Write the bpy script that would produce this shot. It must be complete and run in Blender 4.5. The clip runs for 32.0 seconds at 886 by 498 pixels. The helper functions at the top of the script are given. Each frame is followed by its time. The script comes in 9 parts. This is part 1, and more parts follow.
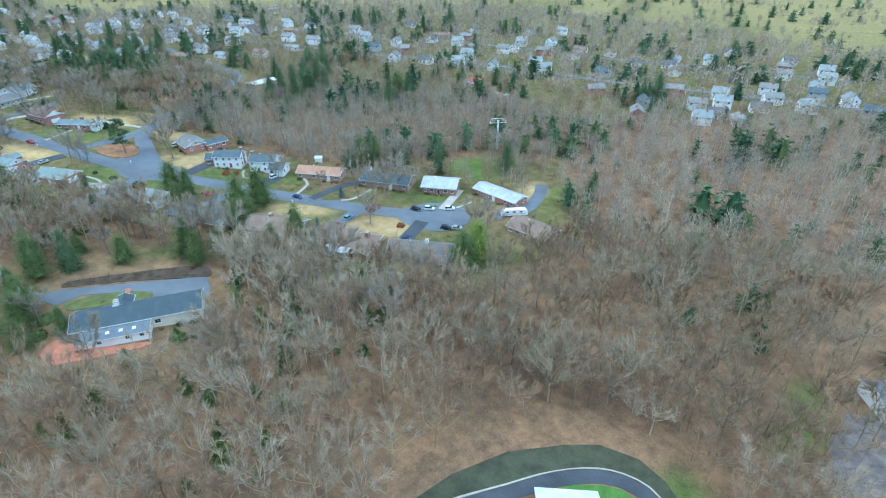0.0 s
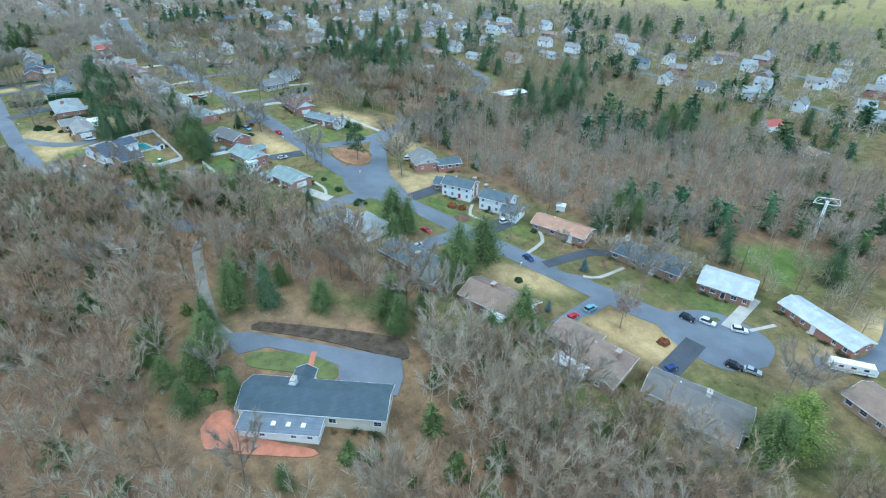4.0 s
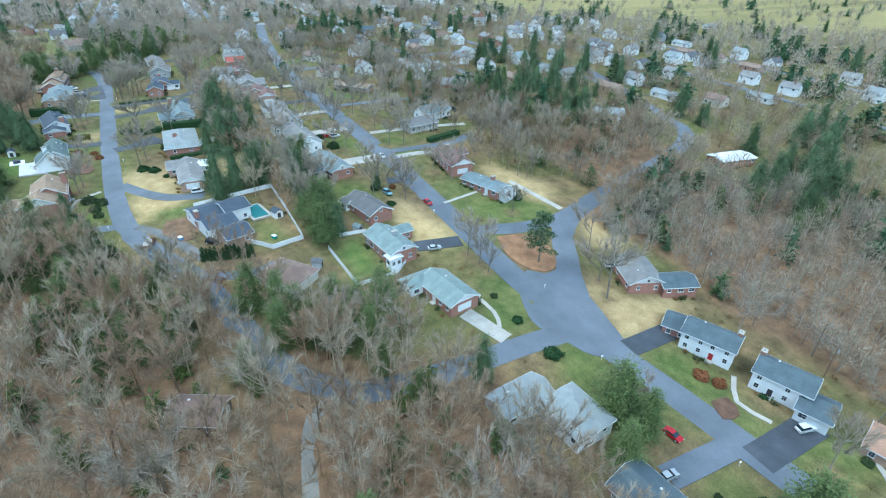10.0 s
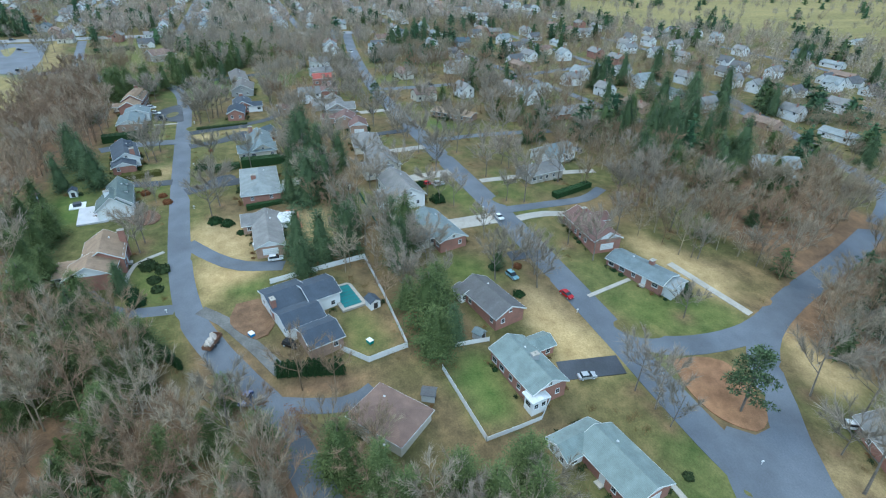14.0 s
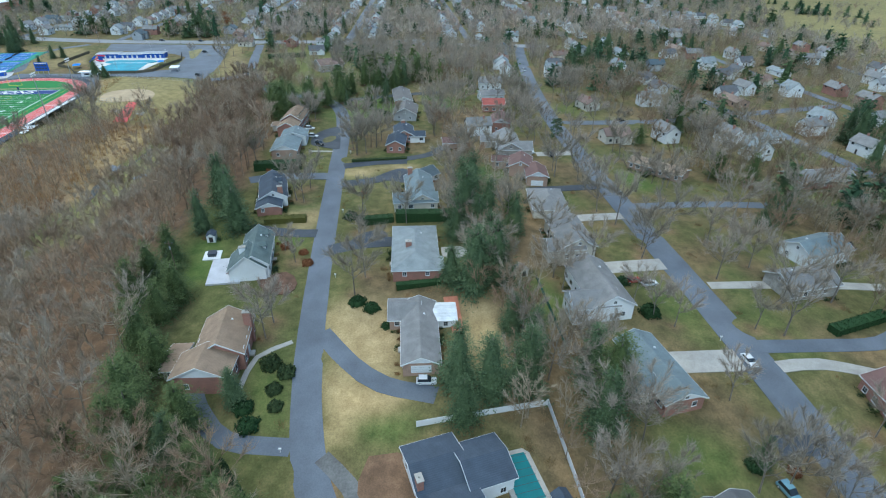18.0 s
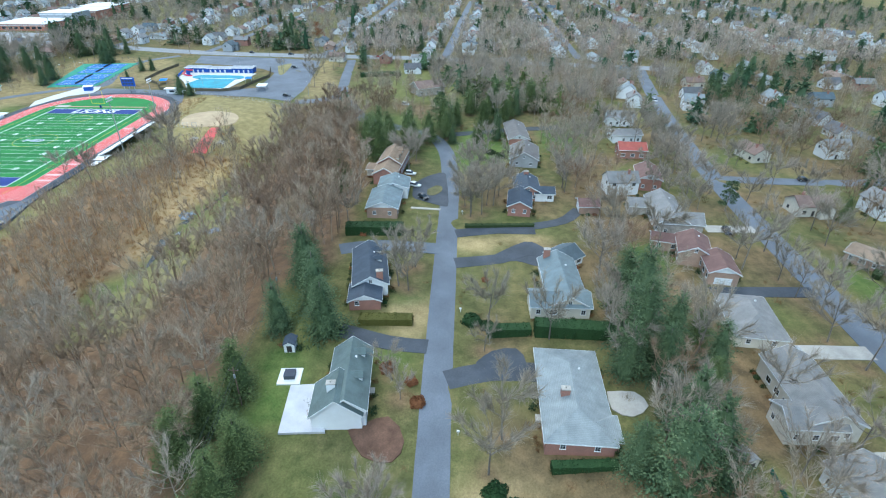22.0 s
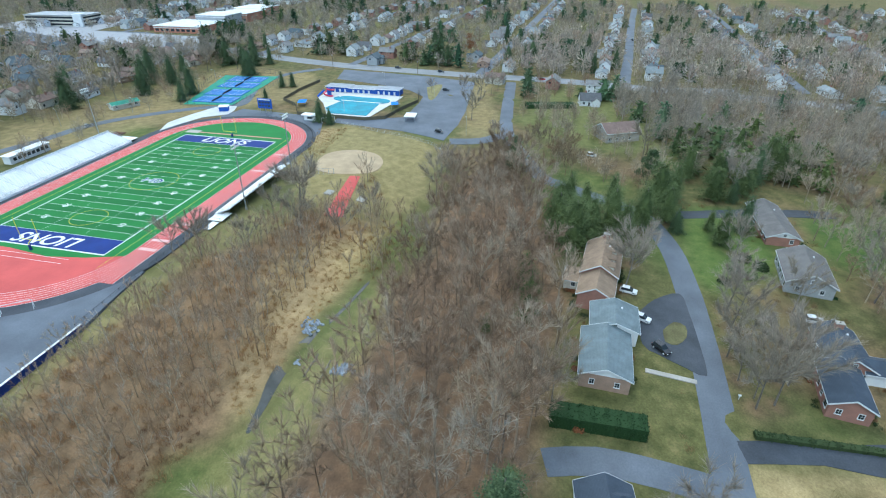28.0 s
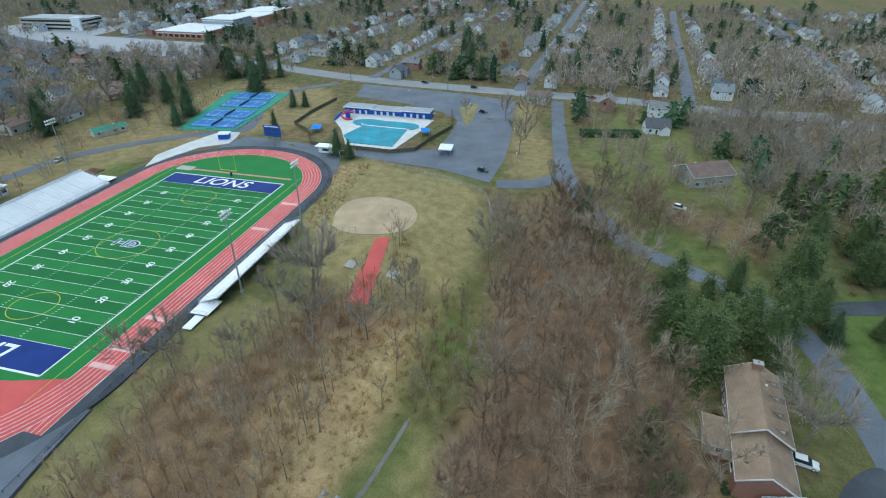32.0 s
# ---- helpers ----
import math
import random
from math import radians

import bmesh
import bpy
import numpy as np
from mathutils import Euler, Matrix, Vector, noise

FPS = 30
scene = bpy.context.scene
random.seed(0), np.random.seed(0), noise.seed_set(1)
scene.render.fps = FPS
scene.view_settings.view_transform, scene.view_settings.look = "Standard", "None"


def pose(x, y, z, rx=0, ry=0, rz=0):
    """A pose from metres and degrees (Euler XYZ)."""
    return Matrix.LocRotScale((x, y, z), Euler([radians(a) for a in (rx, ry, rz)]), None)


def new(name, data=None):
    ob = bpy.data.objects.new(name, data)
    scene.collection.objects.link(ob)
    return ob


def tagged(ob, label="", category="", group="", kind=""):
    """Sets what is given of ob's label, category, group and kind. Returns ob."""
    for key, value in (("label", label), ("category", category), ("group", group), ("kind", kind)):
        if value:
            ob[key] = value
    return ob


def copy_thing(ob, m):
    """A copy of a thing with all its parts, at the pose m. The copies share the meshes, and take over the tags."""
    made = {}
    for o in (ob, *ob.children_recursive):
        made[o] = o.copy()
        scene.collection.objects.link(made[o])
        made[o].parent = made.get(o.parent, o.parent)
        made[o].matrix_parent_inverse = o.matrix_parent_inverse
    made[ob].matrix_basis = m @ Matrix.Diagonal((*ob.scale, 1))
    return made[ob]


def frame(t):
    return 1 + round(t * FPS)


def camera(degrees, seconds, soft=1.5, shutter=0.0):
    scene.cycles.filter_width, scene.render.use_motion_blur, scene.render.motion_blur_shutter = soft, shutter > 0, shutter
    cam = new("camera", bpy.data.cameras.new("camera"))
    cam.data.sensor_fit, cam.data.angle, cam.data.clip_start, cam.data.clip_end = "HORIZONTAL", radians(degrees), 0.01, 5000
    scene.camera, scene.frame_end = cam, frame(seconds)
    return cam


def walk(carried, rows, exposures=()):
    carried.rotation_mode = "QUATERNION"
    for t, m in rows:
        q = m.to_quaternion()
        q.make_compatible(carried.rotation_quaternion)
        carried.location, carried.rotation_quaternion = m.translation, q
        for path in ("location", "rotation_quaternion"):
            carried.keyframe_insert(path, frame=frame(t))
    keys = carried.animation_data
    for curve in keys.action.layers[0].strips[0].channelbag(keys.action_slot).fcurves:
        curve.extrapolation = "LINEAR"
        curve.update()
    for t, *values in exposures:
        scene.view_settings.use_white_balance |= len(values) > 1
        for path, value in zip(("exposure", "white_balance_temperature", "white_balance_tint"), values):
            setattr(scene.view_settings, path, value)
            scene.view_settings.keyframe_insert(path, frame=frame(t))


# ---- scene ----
cam = camera(79.7, 32.0, soft=1.1)
METRES, EYE, TILT, LEAN, TURN = 490.4, 85.3, 1.65, 1.12, 24.2
ROWS = [
    (0.0, 0.0, 0.0, 0.0, 0.39, -31.96, -0.63),
    (0.5, -0.0044, 0.0159, -0.0006, 2.15, -31.98, -0.65),
    (1.0, -0.0098, 0.0315, -0.0014, 4.04, -32.0, -0.68),
    (1.5, -0.016, 0.0469, -0.0023, 6.35, -32.08, -0.72),
    (2.0, -0.0232, 0.062, -0.0031, 9.42, -32.14, -0.81),
    (2.5, -0.0313, 0.0768, -0.0041, 13.19, -32.22, -0.87),
    (3.0, -0.0397, 0.0914, -0.0049, 17.17, -32.34, -0.93),
    (3.5, -0.0492, 0.1057, -0.0058, 21.03, -32.43, -0.99),
    (4.0, -0.0588, 0.1196, -0.0065, 24.93, -32.54, -0.98),
    (4.5, -0.069, 0.133, -0.0075, 27.98, -32.58, -0.98),
    (6.5, -0.116, 0.1804, -0.0116, 32.59, -32.5, -0.94),
    (7.0, -0.129, 0.1907, -0.0124, 33.99, -32.5, -0.97),
    (7.5, -0.1423, 0.2008, -0.0129, 35.13, -32.5, -1.01),
    (8.0, -0.1563, 0.2103, -0.0133, 35.84, -32.49, -1.09),
    (8.5, -0.1698, 0.2194, -0.0139, 36.17, -32.46, -1.15),
    (9.0, -0.1836, 0.2282, -0.0143, 36.33, -32.43, -1.18),
    (9.5, -0.197, 0.2366, -0.0149, 36.5, -32.39, -1.2),
    (10.0, -0.2107, 0.2447, -0.0154, 36.96, -32.36, -1.22),
    (10.5, -0.2244, 0.2526, -0.0159, 37.86, -32.35, -1.25),
    (11.0, -0.2377, 0.2605, -0.0162, 39.08, -32.36, -1.18),
    (11.5, -0.2511, 0.2681, -0.0165, 39.92, -32.36, -1.14),
    (12.0, -0.2644, 0.2755, -0.0168, 40.73, -32.37, -1.06),
    (12.5, -0.2777, 0.283, -0.0167, 41.5, -32.41, -1.01),
    (13.0, -0.2914, 0.2905, -0.0173, 42.33, -32.4, -0.89),
    (13.5, -0.305, 0.2978, -0.0176, 43.36, -32.38, -0.78),
    (15.5, -0.36, 0.3251, -0.0187, 48.66, -32.39, -0.39),
    (16.0, -0.3742, 0.3313, -0.0192, 50.74, -32.34, -0.3),
    (16.5, -0.3886, 0.3371, -0.0194, 53.04, -32.3, -0.22),
    (17.0, -0.4032, 0.3427, -0.0197, 55.39, -32.27, -0.11),
    (17.5, -0.4182, 0.3474, -0.0197, 57.7, -32.25, -0.06),
    (18.0, -0.4332, 0.352, -0.0199, 60.1, -32.21, 0.05),
    (18.5, -0.4487, 0.3557, -0.0206, 62.39, -32.1, 0.1),
    (19.0, -0.4641, 0.3589, -0.0207, 64.75, -32.06, 0.15),
    (19.5, -0.4797, 0.3616, -0.021, 67.03, -31.99, 0.22),
    (20.0, -0.4953, 0.364, -0.0214, 67.56, -31.9, 0.32),
    (20.5, -0.5113, 0.365, -0.0219, 67.67, -31.81, 0.35),
    (21.0, -0.5273, 0.366, -0.0221, 67.79, -31.74, 0.38),
    (21.5, -0.5431, 0.3665, -0.0223, 67.95, -31.73, 0.42),
    (22.0, -0.559, 0.3666, -0.0228, 68.07, -31.66, 0.42),
    (22.5, -0.5747, 0.3669, -0.023, 68.2, -31.63, 0.46),
    (23.0, -0.59, 0.3672, -0.0234, 68.34, -31.58, 0.5),
    (23.5, -0.6054, 0.3666, -0.0239, 69.19, -31.52, 0.55),
    (24.0, -0.6205, 0.3664, -0.0243, 71.74, -31.42, 0.58),
    (24.5, -0.6354, 0.3659, -0.0245, 74.35, -31.32, 0.62),
    (25.0, -0.6499, 0.3654, -0.0248, 77.1, -31.24, 0.71),
    (25.5, -0.6647, 0.3646, -0.0256, 78.28, -31.15, 0.82),
    (27.5, -0.7192, 0.3585, -0.0252, 80.64, -31.41, 1.03),
    (28.0, -0.7335, 0.357, -0.0253, 80.97, -31.52, 1.08),
    (28.5, -0.7479, 0.3557, -0.0256, 81.27, -31.61, 1.11),
    (29.0, -0.7626, 0.3544, -0.0258, 81.44, -31.73, 1.1),
    (29.5, -0.7774, 0.3531, -0.0261, 81.57, -31.87, 1.16),
    (30.0, -0.7924, 0.3522, -0.0268, 81.72, -31.88, 1.21),
    (30.5, -0.8072, 0.3509, -0.0274, 81.83, -31.84, 1.24),
    (31.0, -0.8218, 0.3496, -0.0278, 81.99, -31.81, 1.24),
    (31.5, -0.8365, 0.3483, -0.0282, 82.13, -31.74, 1.21),
    (32.0, -0.8505, 0.3474, -0.0288, 82.29, -31.66, 1.17),
]
EXPOSURES = [(0, 1.03, 4960, -11), (4.0, 0.99, 5020, -11), (7, 1.08, 5080, -10), (9, 1.13, 5080, -10), (10.0, 1.07, 5110, -10), (12.0, 0.97, 5180, -9), (13.0, 0.8, 5240, -8), (16.0, 0.58, 5330, -7), (18.0, 0.46, 5400, -6), (19.0, 0.53, 5400, -6), (20, 0.68, 5400, -7), (22, 0.87, 5400, -5), (23.0, 1.1, 5400, -4), (25.0, 1.09, 5350, -3), (28.0, 0.66, 5450, -6), (30.0, 0.47, 5500, -6), (32.0, 0.18, 5550, -7)]
walk(cam, [(t, pose(0, 0, EYE, TILT, LEAN, TURN) @ pose(METRES * x, METRES * y, METRES * z, 90 + pitch, roll, yaw)) for t, x, y, z, yaw, pitch, roll in ROWS], EXPOSURES)

# ---- sky and sun: overcast winter afternoon ----
world = bpy.data.worlds.new("overcast_sky")
scene.world = world
world.use_nodes = True
wn = world.node_tree.nodes
sky = wn.new("ShaderNodeTexSky")
sky.sky_type, sky.sun_disc = "NISHITA", False
sky.sun_elevation, sky.sun_rotation = radians(52), radians(250)
sky.air_density, sky.dust_density, sky.ozone_density = 1.0, 3.0, 1.0
wn["Background"].inputs["Strength"].default_value = 0.15
world.node_tree.links.new(sky.outputs["Color"], wn["Background"].inputs["Color"])
sun_data = bpy.data.lights.new("sun", "SUN")
sun_data.energy, sun_data.angle, sun_data.color = 1.4, radians(45), (1.0, 0.985, 0.96)
sun = new("sun", sun_data)
sun.rotation_euler = (radians(38), 0, radians(75))

# ---- materials ----
MATS = {}


def nodes_of(m):
    m.use_nodes = True
    return m.node_tree.nodes, m.node_tree.links, m.node_tree.nodes["Principled BSDF"]


def noise_node(n, l, scale, detail=4.0, rough=0.6, coord="Object"):
    tc = n.new("ShaderNodeTexCoord")
    t = n.new("ShaderNodeTexNoise")
    t.inputs["Scale"].default_value, t.inputs["Detail"].default_value, t.inputs["Roughness"].default_value = scale, detail, rough
    l.new(tc.outputs[coord], t.inputs["Vector"])
    return t


def ramp_node(n, l, src, stops):
    r = n.new("ShaderNodeValToRGB")
    e = r.color_ramp.elements
    e[0].position, e[0].color = stops[0][0], (*stops[0][1], 1)
    e[1].position, e[1].color = stops[-1][0], (*stops[-1][1], 1)
    for p, c in stops[1:-1]:
        k = e.new(p)
        k.color = (*c, 1)
    l.new(src, r.inputs["Fac"])
    return r.outputs["Color"]


def mul(c, k):
    return tuple(min(1.0, v * k) for v in c)


def mixed(n, l, fac, a, b, mode="MIX"):
    m = n.new("ShaderNodeMix")
    m.data_type, m.blend_type = "RGBA", mode
    for sock, v in ((m.inputs[0], fac), (m.inputs[6], a), (m.inputs[7], b)):
        if isinstance(v, (int, float)):
            sock.default_value = v
        elif isinstance(v, tuple):
            sock.default_value = (*v, 1)
        else:
            l.new(v, sock)
    return m.outputs[2]


def mat(name, color, rough=0.8, vary=0.25, fine=6.0, coarse=0.25, bump=0.15, metal=0.0, jitter=0.0, spec=0.3):
    """A painted or natural surface: coarse blotches, fine grain, light relief, per-object jitter."""
    if name in MATS:
        return MATS[name]
    m = bpy.data.materials.new(name)
    MATS[name] = m
    n, l, b = nodes_of(m)
    f = noise_node(n, l, fine)
    c = noise_node(n, l, coarse, 3.0)
    col = ramp_node(n, l, c.outputs["Fac"], [(0.3, mul(color, 1 - vary)), (0.7, mul(color, 1 + vary))])
    col = mixed(n, l, 0.5, col, ramp_node(n, l, f.outputs["Fac"], [(0.3, (0.5 - vary * 0.6,) * 3), (0.7, (0.5 + vary * 0.6,) * 3)]), "OVERLAY")
    if jitter:
        oi = n.new("ShaderNodeObjectInfo")
        col = mixed(n, l, 1.0, col, ramp_node(n, l, oi.outputs["Random"], [(0.0, (1 - jitter,) * 3), (1.0, (1.0, 1.0, 1.0))]), "MULTIPLY")
    l.new(col, b.inputs["Base Color"])
    b.inputs["Roughness"].default_value, b.inputs["Metallic"].default_value = rough, metal
    b.inputs["Specular IOR Level"].default_value = spec
    if bump:
        bp = n.new("ShaderNodeBump")
        bp.inputs["Strength"].default_value, bp.inputs["Distance"].default_value = bump, 0.05
        l.new(f.outputs["Fac"], bp.inputs["Height"])
        l.new(bp.outputs["Normal"], b.inputs["Normal"])
    return m


def foliage_mat(name, dark, light, rough=0.75):
    """Leaves, needles or twigs: each piece its own shade, with a tint carried by each plant."""
    if name in MATS:
        return MATS[name]
    m = bpy.data.materials.new(name)
    MATS[name] = m
    n, l, b = nodes_of(m)
    g = n.new("ShaderNodeNewGeometry")
    col = ramp_node(n, l, g.outputs["Random Per Island"], [(0.0, dark), (1.0, light)])
    oi = n.new("ShaderNodeObjectInfo")
    col = mixed(n, l, 1.0, col, ramp_node(n, l, oi.outputs["Random"], [(0.0, (0.72, 0.74, 0.7)), (1.0, (1.0, 1.0, 1.0))]), "MULTIPLY")
    at = n.new("ShaderNodeAttribute")
    at.attribute_name = "tint"
    col = mixed(n, l, at.outputs["Alpha"], col, at.outputs["Color"], "MULTIPLY")
    l.new(col, b.inputs["Base Color"])
    b.inputs["Roughness"].default_value = rough
    b.inputs["Specular IOR Level"].default_value = 0.15
    return m


def roof_mat(name, color, vary=0.2):
    """Asphalt shingles: course lines, streaks down the slope, mottled tabs."""
    if name in MATS:
        return MATS[name]
    m = bpy.data.materials.new(name)
    MATS[name] = m
    n, l, b = nodes_of(m)
    f, c = noise_node(n, l, 9.0, 5.0), noise_node(n, l, 0.35, 3.0)
    tc = n.new("ShaderNodeTexCoord")
    w = n.new("ShaderNodeTexWave")
    w.bands_direction = "Z"
    w.inputs["Scale"].default_value, w.inputs["Distortion"].default_value = 2.6, 0.6
    l.new(tc.outputs["Object"], w.inputs["Vector"])
    col = ramp_node(n, l, c.outputs["Fac"], [(0.3, mul(color, 1 - vary)), (0.72, mul(color, 1 + vary))])
    col = mixed(n, l, 0.55, col, ramp_node(n, l, f.outputs["Fac"], [(0.32, (0.32, 0.32, 0.32)), (0.68, (0.66, 0.66, 0.66))]), "OVERLAY")
    col = mixed(n, l, 0.3, col, ramp_node(n, l, w.outputs["Fac"], [(0.1, (0.35, 0.35, 0.35)), (0.5, (0.55, 0.55, 0.55))]), "OVERLAY")
    l.new(col, b.inputs["Base Color"])
    b.inputs["Roughness"].default_value = 0.85
    bp = n.new("ShaderNodeBump")
    bp.inputs["Strength"].default_value, bp.inputs["Distance"].default_value = 0.3, 0.04
    l.new(w.outputs["Fac"], bp.inputs["Height"])
    l.new(bp.outputs["Normal"], b.inputs["Normal"])
    return m


def brick_mat(name, color, mortar=(0.5, 0.47, 0.43)):
    if name in MATS:
        return MATS[name]
    m = bpy.data.materials.new(name)
    MATS[name] = m
    n, l, b = nodes_of(m)
    c = noise_node(n, l, 0.5, 4.0)
    f = noise_node(n, l, 12.0, 4.0)
    col = ramp_node(n, l, c.outputs["Fac"], [(0.3, mul(color, 0.78)), (0.7, mul(color, 1.2))])
    col = mixed(n, l, 0.6, col, ramp_node(n, l, f.outputs["Fac"], [(0.35, (0.3, 0.3, 0.3)), (0.65, (0.68, 0.68, 0.68))]), "OVERLAY")
    col = mixed(n, l, 0.16, col, mortar)
    l.new(col, b.inputs["Base Color"])
    b.inputs["Roughness"].default_value = 0.9
    return m


def ground_mat():
    """Leaf litter, olive turf, green turf and dormant tan turf, mixed by the zones of the ground sheet."""
    m = bpy.data.materials.new("ground_cover")
    n, l, b = nodes_of(m)
    fine, mid, big = noise_node(n, l, 2.2, 6.0, 0.7), noise_node(n, l, 0.25, 4.0), noise_node(n, l, 0.03, 3.0)
    olive = ramp_node(n, l, mid.outputs["Fac"], [(0.3, (0.08, 0.084, 0.031)), (0.52, (0.13, 0.126, 0.049)), (0.72, (0.2, 0.17, 0.075))])
    green = ramp_node(n, l, mid.outputs["Fac"], [(0.3, (0.078, 0.128, 0.031)), (0.7, (0.155, 0.187, 0.056))])
    tan = ramp_node(n, l, mid.outputs["Fac"], [(0.3, (0.39, 0.28, 0.135)), (0.7, (0.58, 0.435, 0.225))])
    leaf = ramp_node(n, l, mid.outputs["Fac"], [(0.28, (0.122, 0.081, 0.052)), (0.5, (0.205, 0.132, 0.08)), (0.74, (0.295, 0.182, 0.103))])
    at = n.new("ShaderNodeAttribute")
    at.attribute_name = "zone"
    sp = n.new("ShaderNodeSeparateColor")
    l.new(at.outputs["Color"], sp.inputs["Color"])
    col = mixed(n, l, sp.outputs["Green"], mixed(n, l, sp.outputs["Red"], mixed(n, l, sp.outputs["Blue"], olive, leaf), green), tan)
    col = mixed(n, l, 0.6, col, ramp_node(n, l, fine.outputs["Fac"], [(0.3, (0.28, 0.28, 0.28)), (0.7, (0.7, 0.7, 0.7))]), "OVERLAY")
    col = mixed(n, l, 0.5, col, ramp_node(n, l, big.outputs["Fac"], [(0.3, (0.38, 0.4, 0.42)), (0.7, (0.6, 0.58, 0.55))]), "OVERLAY")
    l.new(col, b.inputs["Base Color"])
    b.inputs["Roughness"].default_value = 0.95
    b.inputs["Specular IOR Level"].default_value = 0.1
    bp = n.new("ShaderNodeBump")
    bp.inputs["Strength"].default_value, bp.inputs["Distance"].default_value = 0.5, 0.15
    l.new(fine.outputs["Fac"], bp.inputs["Height"])
    l.new(bp.outputs["Normal"], b.inputs["Normal"])
    return m


M_GROUND = ground_mat()
M_ASPHALT = mat("asphalt", (0.135, 0.15, 0.176), 0.85, 0.2, 3.0, 0.08, 0.2)
M_BLACKTOP = mat("blacktop", (0.065, 0.072, 0.085), 0.85, 0.25, 3.0, 0.12, 0.2)
M_CONCRETE = mat("concrete", (0.39, 0.365, 0.325), 0.9, 0.15, 3.0, 0.3, 0.15)
M_GRAVEL = mat("gravel_lane", (0.23, 0.215, 0.19), 0.95, 0.25, 4.0, 0.2, 0.4)
M_PAVER = mat("terracotta_paving", (0.42, 0.17, 0.105), 0.85, 0.2, 4.0, 0.4, 0.2)
M_WHITE = mat("white_paint", (0.76, 0.77, 0.78), 0.6, 0.06, 3.0, 0.3, 0.05)
M_CREAM = mat("cream_siding", (0.62, 0.58, 0.5), 0.7, 0.1, 3.0, 0.3, 0.08)
M_GREYSIDE = mat("grey_siding", (0.38, 0.39, 0.4), 0.7, 0.12, 3.0, 0.3, 0.08)
M_STONE = mat("stone_wall", (0.40, 0.37, 0.33), 0.9, 0.3, 2.5, 0.5, 0.4)
M_BRICK = brick_mat("red_brick", (0.30, 0.115, 0.075))
M_BRICKT = brick_mat("tan_brick", (0.36, 0.22, 0.15))
M_GLASS = mat("window_glass", (0.035, 0.045, 0.055), 0.12, 0.2, 1.0, 0.3, 0.0, 0.0, 0.3, 0.6)
M_DARKDOOR = mat("dark_door", (0.05, 0.045, 0.045), 0.5, 0.15)
M_REDDOOR = mat("red_door", (0.32, 0.03, 0.03), 0.5, 0.1)
M_WOODBROWN = mat("weathered_wood", (0.17, 0.12, 0.085), 0.85, 0.25, 4.0, 0.4, 0.3)
M_ROOF = {k: roof_mat(k + "_shingles", c) for k, c in {
    "slate": (0.085, 0.112, 0.13), "tan": (0.235, 0.168, 0.13), "grey": (0.215, 0.21, 0.205), "green": (0.195, 0.245, 0.24),
    "harbour": (0.06, 0.085, 0.105), "lead": (0.14, 0.165, 0.2), "silver": (0.4, 0.425, 0.455), "dusk": (0.15, 0.14, 0.133), "sage": (0.115, 0.15, 0.145), "terra": (0.37, 0.22, 0.15), "pale": (0.25, 0.275, 0.28), "navy": (0.055, 0.072, 0.10), "jade": (0.05, 0.24, 0.16), "brown": (0.20, 0.135, 0.11), "teal": (0.165, 0.205, 0.22),
    "brick": (0.165, 0.095, 0.082), "white": (0.62, 0.64, 0.66), "straw": (0.28, 0.2, 0.135), "char": (0.12, 0.12, 0.125), "red": (0.34, 0.09, 0.07)}.items()}
M_BARK = mat("bark", (0.27, 0.235, 0.195), 0.95, 0.3, 5.0, 0.6, 0.4, jitter=0.3)
M_TWIG = foliage_mat("bare_twigs", (0.29, 0.24, 0.188), (0.58, 0.49, 0.39))
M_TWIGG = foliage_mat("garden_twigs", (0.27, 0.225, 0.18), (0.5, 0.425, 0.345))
M_RUST = foliage_mat("rust_leaves", (0.16, 0.065, 0.03), (0.30, 0.13, 0.06))
M_NEEDLE = foliage_mat("needles", (0.055, 0.088, 0.044), (0.155, 0.205, 0.098))
M_PINE = foliage_mat("pine_needles", (0.075, 0.105, 0.038), (0.19, 0.232, 0.088))
M_BLUESPRUCE = foliage_mat("blue_spruce_needles", (0.06, 0.1, 0.095), (0.14, 0.2, 0.19))
M_HEDGE = foliage_mat("hedge_leaves", (0.03, 0.05, 0.02), (0.075, 0.10, 0.04))
M_STRAW = foliage_mat("straw_grass", (0.36, 0.25, 0.12), (0.62, 0.45, 0.23))
M_SCRUB = foliage_mat("scrub_stems", (0.30, 0.205, 0.12), (0.60, 0.43, 0.25))


